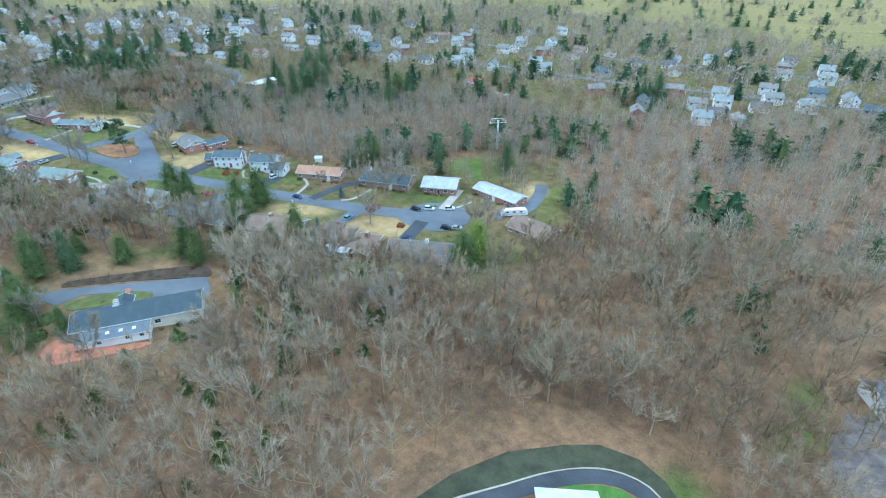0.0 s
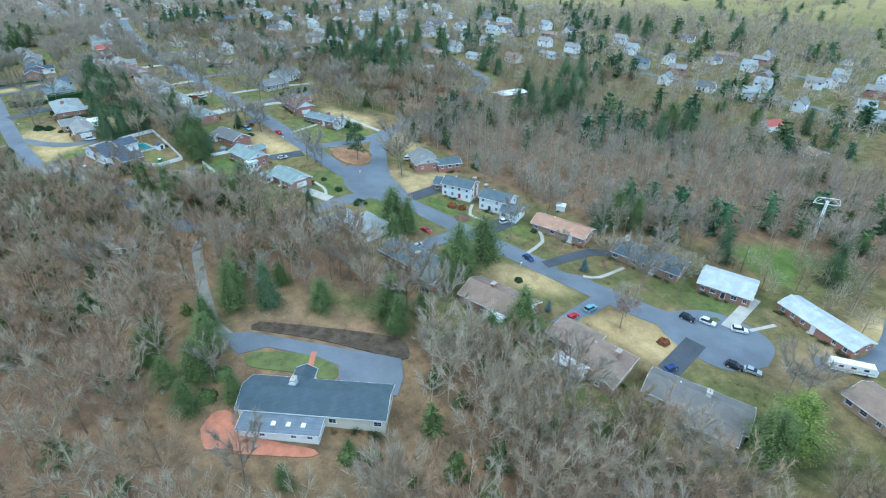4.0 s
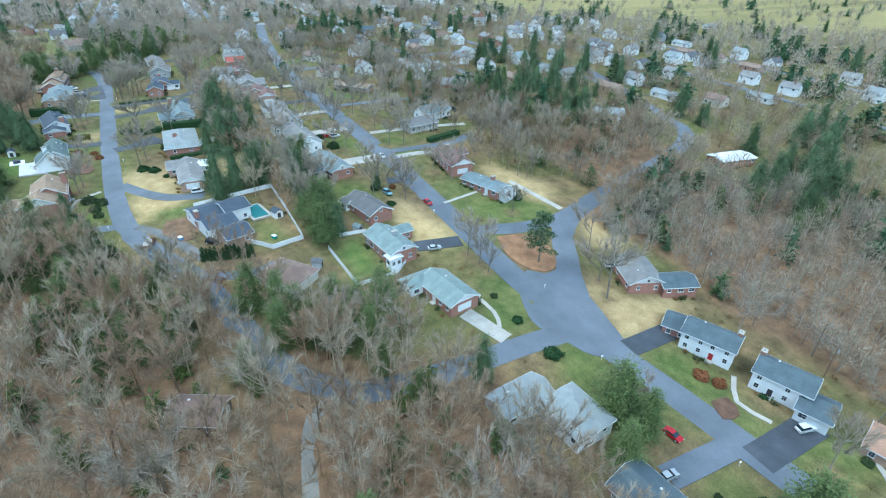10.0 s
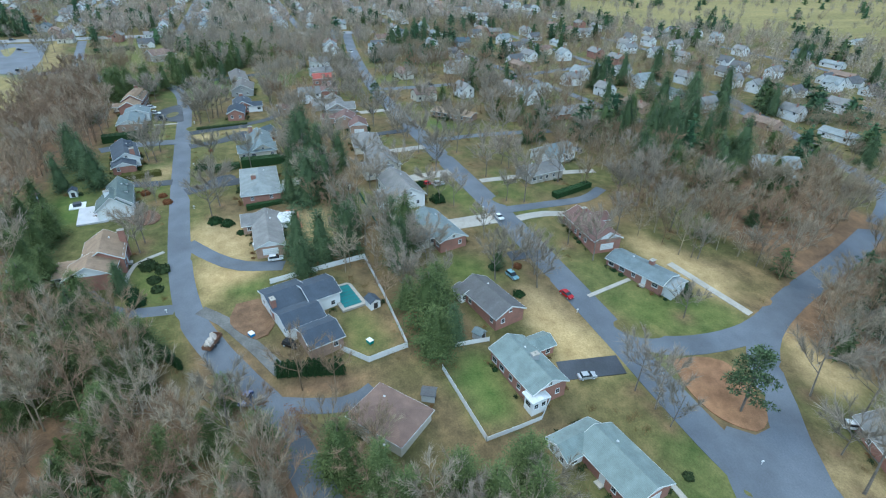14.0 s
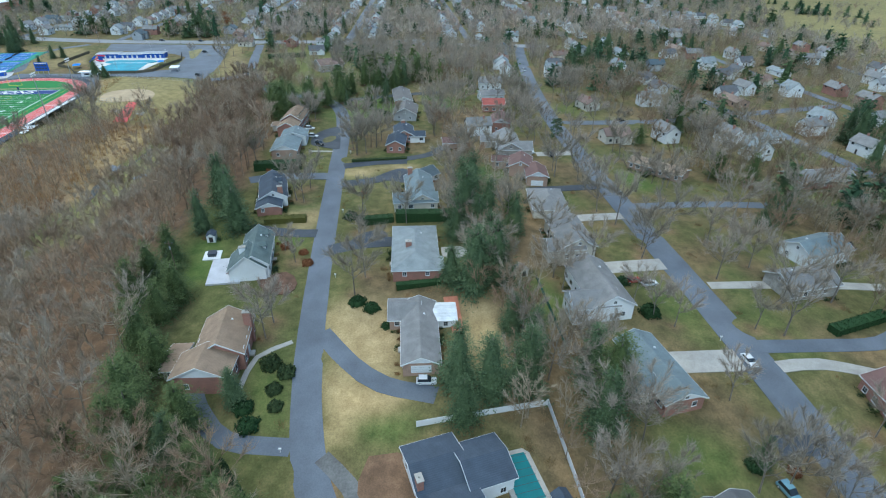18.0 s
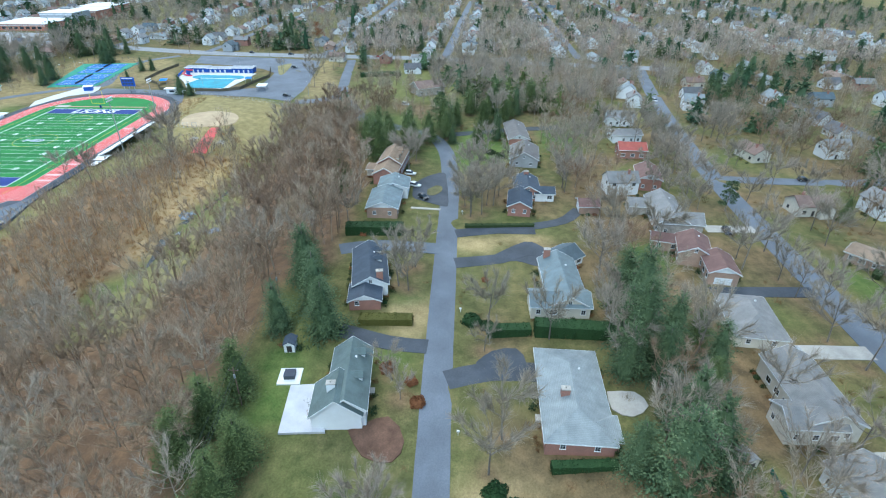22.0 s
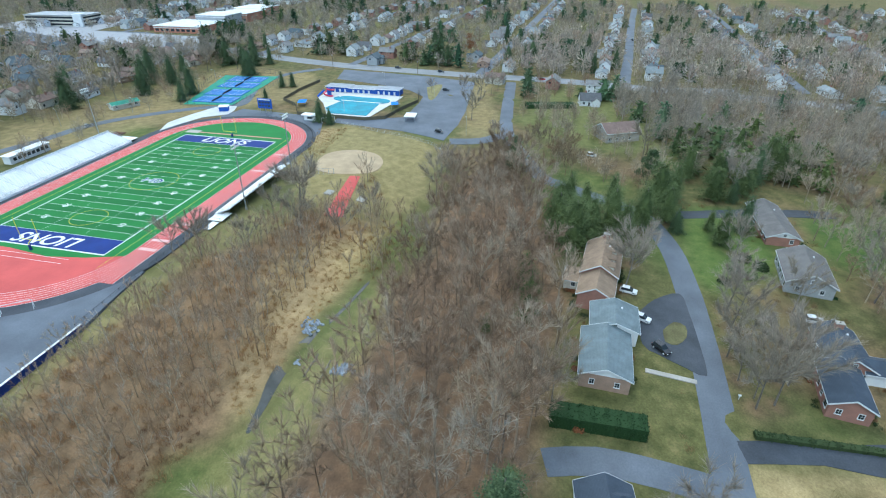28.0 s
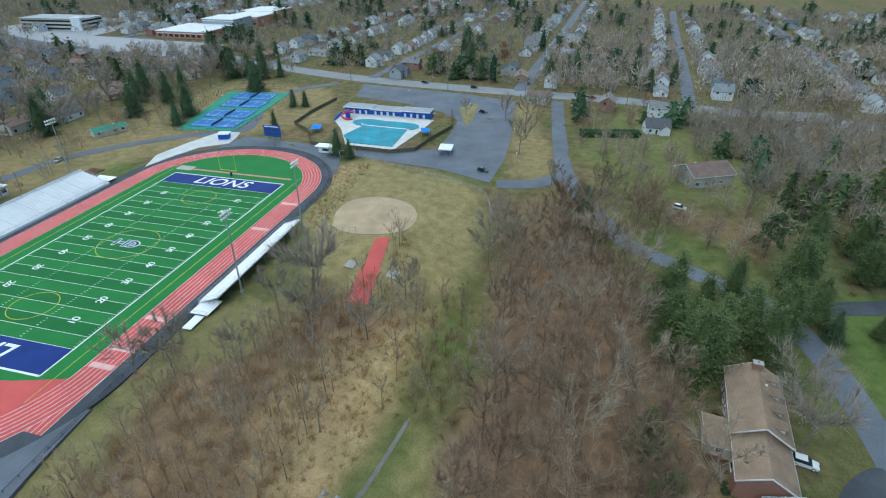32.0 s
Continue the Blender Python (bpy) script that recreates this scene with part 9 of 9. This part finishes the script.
# ---- woods: many trees grown as one ----
def grow(name, label, xs, ys, patterns, material, scale, tints, bark=None):
    """One object of many plants: patterns are placed, turned, scaled and tinted."""
    zs = height(xs, ys)
    V, F, T = [], [], []
    o = 0
    for x, y, z in zip(xs, ys, zs):
        v, f = patterns[rng.integers(len(patterns))]
        a = rng.uniform(0, 2 * np.pi)
        s = rng.uniform(*scale)
        c, sn = np.cos(a) * s, np.sin(a) * s
        w = np.empty_like(v)
        w[:, 0] = v[:, 0] * c - v[:, 1] * sn + x
        w[:, 1] = v[:, 0] * sn + v[:, 1] * c + y
        w[:, 2] = v[:, 2] * s * rng.uniform(0.9, 1.1) + z - 0.2
        t = np.array(tints[rng.integers(len(tints))]) * rng.uniform(0.82, 1.1)
        V.append(w)
        F.append(f + o)
        T.append(np.broadcast_to(np.append(np.clip(t, 0, 1), 1.0), (len(v), 4)))
        o += len(v)
    ob = new(name, tri_mesh(name, np.concatenate(V).astype(np.float32), np.concatenate(F), material, np.concatenate(T)))
    return tagged(ob, label, "woods", "", "stuff")


def joined(tr, cr):
    return np.concatenate([tr[0], cr[0]]), np.concatenate([tr[1], cr[1] + len(tr[0])])


def scatter(box, spacing, ok):
    """Points on a shaken grid, kept where ok."""
    x0, x1, y0, y1 = box
    xs, ys = np.meshgrid(np.arange(x0, x1, spacing), np.arange(y0, y1, spacing))
    xs = xs.ravel() + rng.uniform(-0.48, 0.48, xs.size) * spacing
    ys = ys.ravel() + rng.uniform(-0.48, 0.48, ys.size) * spacing
    k = ok(xs, ys)
    return xs[k], ys[k]


# aerial haze put into the twig colour: paler, bluer tints for farther trees
HAZEGREYS = [(1.08, 1.12, 1.18), (1.0, 1.03, 1.14), (1.15, 1.08, 1.08), (1.16, 1.16, 1.16), (0.9, 0.88, 0.96), (1.12, 0.96, 0.93)]
UMBER = [(0.78, 0.7, 0.62), (0.9, 0.85, 0.78), (0.6, 0.51, 0.44), (0.7, 0.6, 0.52), (0.95, 0.92, 0.86), (0.55, 0.47, 0.4), (0.75, 0.63, 0.54)]
ASHEN = [(1.12, 1.07, 1.0), (1.2, 1.15, 1.07), (0.9, 0.8, 0.7), (1.05, 0.95, 0.85), (1.18, 1.14, 1.08), (0.8, 0.7, 0.62), (1.08, 0.94, 0.82)]
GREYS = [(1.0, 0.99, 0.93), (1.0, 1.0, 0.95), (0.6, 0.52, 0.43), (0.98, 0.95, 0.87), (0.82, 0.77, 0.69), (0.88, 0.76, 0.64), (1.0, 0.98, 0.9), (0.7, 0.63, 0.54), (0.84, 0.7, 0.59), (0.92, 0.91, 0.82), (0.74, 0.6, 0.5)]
SLIM = [joined(*bare_tree(rng, 15.0, 4.2, 5, 420, 0.06, 0.4, False)) for _ in range(8)]
NEARWOOD = [joined(*bare_tree(rng, 16.5, 6.6, 8, 1050, 0.07, 0.5, False)) for _ in range(10)]


def far_tree(H, R, n, w):
    """A bare tree for the distance: a stem and a haze of rising twigs."""
    st = prisms(np.array([[0, 0, -0.3]]), np.array([[0, 0, H * 0.75]]), np.array([0.25]), np.array([0.08]))
    d = unit(np.stack([rng.normal(size=n), rng.normal(size=n), np.abs(rng.normal(size=n)) + 0.1], -1))
    base = np.stack([d[:, 0] * R * 0.35, d[:, 1] * R * 0.35, H * 0.3 + d[:, 2] * H * 0.28], -1) * rng.uniform(0.5, 1.5, (n, 1)) * np.array([1, 1, 0.9])
    tw = blades(rng, base, unit(d + np.array([0, 0, 0.4]) + rng.normal(size=(n, 3)) * 0.65), R * rng.uniform(0.25, 0.55, n), w * rng.uniform(0.6, 1.3, n))
    return joined(st, tw)


FARWOOD = [far_tree(13.0, 6.2, 64, 0.42) for _ in range(10)]
MIDWOOD = [far_tree(13.5, 5.4, 200, 0.13) for _ in range(10)]


CLEARING = [(-46, 40), (-42, 66), (-30, 84), (-10, 97), (10, 96), (24, 86), (30, 40)]


def in_woods(key):
    poly = WOODS[key]
    return lambda x, y: inside(poly, x, y) & ~inside(CLEARING, x, y) & ~inside(MEADOW, x, y) & ~inside([(-198, 91), (-190, 99), (-168, 102), (-151, 107), (-160, 98), (-174, 83), (-181, 77), (-190, 84)], x, y) & free(x, y, 0.6, 2.0) & (y > -18 + np.minimum((x + 360) / 7, x + 360))


for key, box, gap in (("south", (-640, 80, -120, 130), 7.0), ("middle", (-240, -30, 70, 140), 7.0), ("hollow", (-280, -150, 60, 136), 6.8), ("east", (-70, 60, 90, 190), 7.4), ("lane", (-310, -220, 50, 120), 6.8), ("junction", (-370, -240, 190, 310), 7.2)):
    xs, ys = scatter(box, gap, in_woods(key))
    west = xs < -345
    grow("woods", "dense bare winter woodland of grey-brown leafless trees", xs[~west], ys[~west], NEARWOOD, M_TWIG, (0.72, 1.2), GREYS)
    if west.sum() > 20:
        upper = west & (xs > -472)
        grow("woods", "dense bare pale grey woodland along the creek", xs[upper], ys[upper], NEARWOOD, M_TWIG, (0.72, 1.2), ASHEN)
        lower = west & ~upper
        grow("woods", "dense dark grey-brown bare woodland along the creek", xs[lower], ys[lower], NEARWOOD, M_TWIG, (0.72, 1.25), UMBER)
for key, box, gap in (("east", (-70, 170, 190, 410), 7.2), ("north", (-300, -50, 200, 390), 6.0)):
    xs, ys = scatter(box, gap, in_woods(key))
    grow("woods", "dense bare winter woodland of grey-brown leafless trees", xs, ys, MIDWOOD, M_TWIG, (0.75, 1.25), HAZEGREYS)
BELTS = [(-560, 100), (-520, 122), (-470, 108), (-440, 116), (-400, 108), (-360, 118), (-330, 104), (-318, 122), (-300, 120), (-330, 96), (-390, 92), (-430, 98), (-480, 96), (-540, 84), (-640, 90), (-640, 124), (-600, 116)]
xs, ys = scatter((-650, -295, 84, 124), 9.5, lambda x, y: inside(BELTS, x, y) & free(x, y, 1.0, 1.2))
grow("garden_trees", "tall bare trees crowding the back gardens between two streets", xs, ys, NEARWOOD, M_TWIG, (0.6, 1.0), GREYS)
xs, ys = scatter((-620, -300, 196, 262), 10.0, lambda x, y: free(x, y, 1.5, 1.5) & ~inside(WOODS["junction"], x, y) & (value_noise(x, y, 33, 2.2) > -0.35))
grow("garden_trees", "tall bare trees in gardens north of the main street", xs, ys, NEARWOOD, M_TWIG, (0.6, 1.0), GREYS)
xs, ys = scatter((-300, -222, 62, 118), 7.5, lambda x, y: inside([(-300, 62), (-262, 62), (-236, 82), (-222, 104), (-222, 118), (-240, 118), (-262, 96), (-300, 84)], x, y) & free(x, y, 0.3, 1.5))
grow("woods", "bare trees leaning over the side road", xs, ys, NEARWOOD, M_TWIG, (0.75, 1.1), GREYS)
VERGE = lambda x, y: y < -97.0 + np.clip((-x - 515) * 0.7, 0, 12)
SCRUBBY = []
for _ in range(6):
    n = 70
    b = np.stack([rng.normal(size=n) * 0.9, rng.normal(size=n) * 0.9, np.zeros(n)], -1)
    d = unit(np.stack([rng.normal(size=n) * 0.35, rng.normal(size=n) * 0.35, np.ones(n)], -1))
    SCRUBBY.append(blades(rng, b, d, rng.uniform(1.0, 3.4, n), rng.uniform(0.05, 0.12, n)))
xs, ys = scatter((-610, -400, -130, -30), 3.5, lambda x, y: ~VERGE(x, y) & ~inside(MEADOW, x, y) & inside(SCRUB, x, y) & free(x, y, 0.5, 2.0) & ((value_noise(x, y, 17, 3.0) > 0.1) | (y < -61 - np.clip((-x - 510) * 0.15, 0, 9))))
tagged(grow("scrub", "tangled tan and rusty brown winter scrub on the slope", xs, ys, SCRUBBY, M_SCRUB, (0.45, 1.0), [(1.05, 0.95, 0.88), (1.0, 0.82, 0.68), (0.95, 0.84, 0.74), (0.95, 0.74, 0.58)]), "", "scrub")
xs, ys = scatter((-600, -400, -125, -35), 4.0, lambda x, y: ~VERGE(x, y) & ~inside(MEADOW, x, y) & inside(SCRUB, x, y) & free(x, y, 0.5, 2.0) & ((value_noise(x, y, 21, 1.0) > 0.35) | (y < -60 - np.clip((-x - 510) * 0.15, 0, 9))))
grow("thin_woods", "slender bare saplings standing on the brushy slope", xs, ys, SLIM, M_TWIG, (0.5, 0.95), [(1.15, 1.02, 0.92), (1.2, 1.1, 1.0), (1.05, 0.9, 0.78), (0.95, 0.82, 0.7)])
xs, ys = scatter((-480, -436, -74, -54), 1.8, lambda x, y: inside([(-440, -58), (-452, -58), (-475, -60), (-470, -68), (-446, -71)], x, y) & ~inside(MEADOW, x, y))
tagged(grow("rusty_brush", "low rust-red brush at the foot of the slope", xs, ys, SCRUBBY, M_RUST, (0.25, 0.5), [(1.0, 0.95, 0.9), (0.85, 0.85, 0.8), (1.0, 1.1, 1.1)]), "", "scrub")
xs, ys = scatter((-650, -600, -20, 10), 7.0, lambda x, y: free(x, y, 1.5, 3.0))
grow("thin_woods", "bare trees between the lawn and the park road", xs, ys, NEARWOOD, M_TWIG, (0.5, 0.9), GREYS)
# hedgerow and garden trees beyond the near streets
near_box = lambda x, y: (x > -620) & (x < 20) & (y > 40) & (y < 215)
open_land = lambda x, y: free(x, y, 2.0, 2.5) & ~golf_at(x, y) & ~inside([(-790, -250), (-640, -270), (-440, -230), (-440, -90), (-560, -60), (-640, -40), (-660, -20), (-790, -30)], x, y)


def golf_at(x, y):
    return inside(GOLF, x, y)


def woods_at(x, y):
    w = np.zeros(x.shape, bool)
    for p in WOODS.values():
        w |= inside(p, x, y)
    return w


xs, ys = scatter((-780, 160, 200, 420), 8.3, lambda x, y: open_land(x, y) & ~woods_at(x, y) & ~near_box(x, y) & (value_noise(x, y, 40, 0.7) > -0.55))
grow("garden_trees", "bare winter trees of the gardens beyond the road", xs, ys, MIDWOOD, M_TWIG, (0.65, 1.2), GREYS)
xs, ys = scatter((-800, -600, -20, 200), 8.6, lambda x, y: open_land(x, y) & ~near_box(x, y) & (value_noise(x, y, 30, 2.7) > 0.0))
grow("garden_trees", "bare winter trees among scattered houses", xs, ys, MIDWOOD, M_TWIG, (0.65, 1.2), GREYS)
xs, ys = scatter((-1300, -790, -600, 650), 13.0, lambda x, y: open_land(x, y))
grow("far_trees", "bare winter trees of the distant suburb", xs, ys, FARWOOD, M_TWIG, (0.75, 1.4), HAZEGREYS)
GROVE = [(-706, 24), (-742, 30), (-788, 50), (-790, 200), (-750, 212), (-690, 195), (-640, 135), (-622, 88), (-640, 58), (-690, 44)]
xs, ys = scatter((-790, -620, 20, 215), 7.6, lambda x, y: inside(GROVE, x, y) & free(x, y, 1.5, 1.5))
grow("park_trees", "tall bare grey trees crowding the edge of the park", xs, ys, MIDWOOD, M_TWIG, (0.95, 1.45), HAZEGREYS)
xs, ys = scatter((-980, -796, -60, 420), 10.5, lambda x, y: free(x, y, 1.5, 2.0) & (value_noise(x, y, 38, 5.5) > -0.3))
grow("far_trees", "tall bare trees standing over the roofs of the suburb", xs, ys, FARWOOD, M_TWIG, (1.0, 1.6), HAZEGREYS)
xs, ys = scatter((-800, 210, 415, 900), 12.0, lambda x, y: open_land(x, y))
grow("far_trees", "bare winter trees of the distant suburb", xs, ys, FARWOOD, M_TWIG, (0.75, 1.4), HAZEGREYS)
xs, ys = scatter((-1100, 350, 520, 1250), 17.0, lambda x, y: golf_at(x, y) & (np.abs(value_noise(x, y, 75, 3.0)) < 0.13))
grow("far_trees", "scattered bare trees along distant fairways", xs, ys, FARWOOD, M_TWIG, (0.8, 1.2), HAZEGREYS)
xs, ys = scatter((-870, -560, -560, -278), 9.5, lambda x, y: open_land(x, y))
grow("far_trees", "bare winter trees of the distant suburb", xs, ys, FARWOOD, M_TWIG, (0.75, 1.4), HAZEGREYS)
FARSPRUCE = [conifer(rng, 13.0 - k, 4.4 + 0.5 * k, 232, 0.34 + 0.06 * k, 0.36, 0.1, 0.05, 4) for k in range(4)]
# needles lightened towards blue, distance haze carried in the tint
HAZETINT = [(0.98, 1.04, 1.12), (0.82, 1.0, 1.12), (1.02, 1.0, 0.86), (0.72, 0.9, 0.98)]
GREENTINT = [(1.0, 1.0, 1.0), (0.8, 0.9, 0.95), (1.0, 0.95, 0.8)]
for box, gap, thr in (((-780, 160, 200, 640), 14.0, 0.6), ((-1350, -790, -700, 700), 15.0, 0.6), ((-800, -600, -20, 200), 20.0, 0.5), ((-870, -580, -560, -285), 25.0, 0.2), ((-900, 350, 600, 1200), 40.0, 0.5)):
    xs, ys = scatter(box, gap, lambda x, y: (open_land(x, y) | (y > 640)) & ~near_box(x, y) & (value_noise(x, y, 45, 1.9) > thr - 0.35))
    grow("far_evergreens", "dark evergreen trees scattered through the distant suburb", xs, ys, FARSPRUCE, M_NEEDLE, (0.6, 1.6), HAZETINT)
xs, ys = scatter((-725, -590, 150, 290), 13.0, lambda x, y: (value_noise(x, y, 22, 8.0) > -0.1) & inside([(-612, 175), (-720, 235), (-715, 285), (-640, 262), (-592, 215)], x, y) & free(x, y, 1.0, 2.0))
grow("far_evergreens", "tall dark evergreens standing in a belt behind the street", xs, ys, FARSPRUCE, M_NEEDLE, (0.8, 1.35), HAZETINT)
xs, ys = scatter((-700, -610, 40, 130), 14.0, lambda x, y: inside([(-618, 62), (-650, 50), (-690, 60), (-660, 118), (-625, 110)], x, y) & free(x, y, 1.0, 2.0))
grow("park_evergreens", "dark green evergreens among the bare park trees", xs, ys, FARSPRUCE, M_PINE, (0.9, 1.5), GREENTINT)
for box in ((-290, -60, 205, 380), (-60, 160, 150, 400)):
    xs, ys = scatter(box, 17.0, lambda x, y: woods_at(x, y) & free(x, y, 1.0, 2.5) & (value_noise(x, y, 34, 4.0) > 0.12))
    grow("wood_evergreens", "dark evergreens standing among the bare woods", xs, ys, FARSPRUCE, M_NEEDLE, (0.55, 1.0), GREENTINT)
xs, ys = scatter((-1350, -850, -880, -560), 13.0, lambda x, y: free(x, y, 2.0, 2.5))
grow("far_trees", "bare winter trees of the distant suburb", xs, ys, FARWOOD, M_TWIG, (0.75, 1.4), HAZEGREYS)
xs, ys = scatter((-800, -560, -300, -205), 9.0, lambda x, y: free(x, y, 2.5, 3.0) & (value_noise(x, y, 26, 1.4) > 0.05) & (y < -232 + (x + 700) * 0.12))
grow("garden_trees", "bare trees round the edge of the sports ground", xs, ys, MIDWOOD, M_TWIG, (0.6, 1.0), GREYS)
# brush closing the upper end of the creek's meadow
xs, ys = scatter((-580, -520, -64, -30), 3.3, lambda x, y: inside([(-527, -52), (-545, -56), (-562, -56), (-574, -48), (-562, -34), (-526, -34)], x, y) & free(x, y, 0.5, 1.5))
tagged(grow("scrub", "dark brown leafless brush closing the upper meadow", xs, ys, SCRUBBY, M_SCRUB, (0.4, 0.9), [(0.8, 0.68, 0.56), (0.7, 0.55, 0.44), (0.9, 0.78, 0.64)]), "", "scrub")
grow("thin_woods", "slender bare saplings at the upper end of the meadow", xs[::3], ys[::3], SLIM, M_TWIG, (0.5, 0.85), UMBER)
# golden grass on the bank of the creek
xs, ys = scatter((-570, -465, -80, -40), 1.9, lambda x, y: inside(TANS[-1], x, y) & ~inside(MEADOW, x, y) & free(x, y, 0.3, 1.0))
tagged(grow("bank_grass", "tall golden winter grass on the creek bank", xs, ys, SCRUBBY, M_STRAW, (0.25, 0.5), [(0.8, 0.64, 0.46), (0.68, 0.52, 0.36), (0.9, 0.74, 0.52)]), "", "grass")
xs, ys = scatter((-655, -580, -122, -95), 1.7, lambda x, y: inside(TANS[0], x, y) & free(x, y, 0.3, 1.0))
tagged(grow("bank_grass", "tall straw-coloured grass on the bank above the ball field", xs, ys, SCRUBBY, M_STRAW, (0.25, 0.45), [(0.85, 0.75, 0.62), (0.7, 0.6, 0.48)]), "", "grass")
# evergreen undergrowth in the near woods
xs, ys = scatter((-345, -60, 5, 135), 11.0, lambda x, y: woods_at(x, y) & free(x, y, 1.0, 2.5) & ((y > 25) | (x < -240)) & (value_noise(x, y, 26, 6.0) > -0.1))
grow("wood_evergreens", "dark evergreens growing under the bare woods", xs, ys, FARSPRUCE, M_PINE, (0.3, 0.8), GREENTINT)

xs, ys = scatter((-178, -138, 78, 112), 1.5, lambda x, y: inside([(-175.5, 79), (-177, 82), (-164.6, 95), (-147.1, 110), (-139, 107.5), (-143, 103.5), (-159.8, 92.2)], x, y))
tagged(grow("bank_shrubs", "dark leafless ground cover on the bank above the forecourt", xs, ys, SCRUBBY, M_RUST, (0.25, 0.5), [(0.5, 0.6, 0.6), (0.38, 0.45, 0.45), (0.6, 0.6, 0.55)]), "", "shrubs")
# brown shrubs on the bank behind the grandstand
rx, ry = zip(*[ground_local(u + rng.uniform(-0.6, 0.6), v + rng.uniform(-0.7, 0.7)) for u in np.arange(-48, 40, 1.5) for v in (-60, -58.2, -56.4)])
tagged(grow("bank_shrubs", "dark reddish-brown leafless shrubs on the bank behind the grandstand", np.array(rx), np.array(ry), SCRUBBY, M_RUST, (0.4, 0.65), [(1.0, 0.9, 0.85), (0.8, 0.75, 0.8)]), "", "shrubs")
# low brush and mulch plants of the near gardens
xs, ys = scatter((-610, -60, 8, 225), 4.2, lambda x, y: near_box(x, y) & free(x, y, 1.0, 0.8) & (value_noise(x, y, 12, 8.0) > 0.22) & (value_noise(x, y, 31, 5.0) < 0.3))
keep = np.ones(len(xs), bool)
for poly in GREENS + TANS:
    keep &= ~inside(poly, xs, ys)
tagged(grow("garden_brush", "low brown leafless brush along the garden edges", xs[keep], ys[keep], SCRUBBY, M_SCRUB, (0.3, 0.7), [(0.75, 0.68, 0.6), (0.6, 0.55, 0.45), (0.5, 0.52, 0.36)]), "", "shrubs")
# clipped evergreen bushes and brown shrubs along the house walls
BUSH = [clumps(rng, np.array([(rng.normal() * 0.4, rng.normal() * 0.4, rng.uniform(0.3, 0.9)) for _ in range(9)]), np.full(9, 0.55), 14, 0.42, 0.8) for _ in range(5)]
bx, by = [], []
for cx, cy, yaw, a, b in RECTS:
    if -620 < cx < -60 and 10 < cy < 225 and a < 20:
        for side in (-1, 1):
            for u in np.arange(-a + 0.8, a - 0.5, 1.5):
                if rng.uniform() < 0.42:
                    v = side * (b + rng.uniform(0.9, 1.5))
                    bx.append(cx + u * math.cos(radians(yaw)) - v * math.sin(radians(yaw)))
                    by.append(cy + u * math.sin(radians(yaw)) + v * math.cos(radians(yaw)))
bx, by = np.array(bx), np.array(by)
k = free(bx, by, 0.3, 0.3)
bx, by = bx[k], by[k]
half = rng.uniform(size=len(bx)) < 0.6
tagged(grow("foundation_bushes", "low dark green bushes along the house walls", bx[half], by[half], BUSH, M_HEDGE, (0.6, 1.2), GREENTINT), "", "shrubs")
tagged(grow("foundation_shrubs", "brown winter shrubs and mulch plants along the house walls", bx[~half], by[~half], BUSH, M_SCRUB, (0.5, 0.9), [(0.5, 0.42, 0.34), (0.6, 0.48, 0.36), (0.45, 0.4, 0.3)]), "", "shrubs")
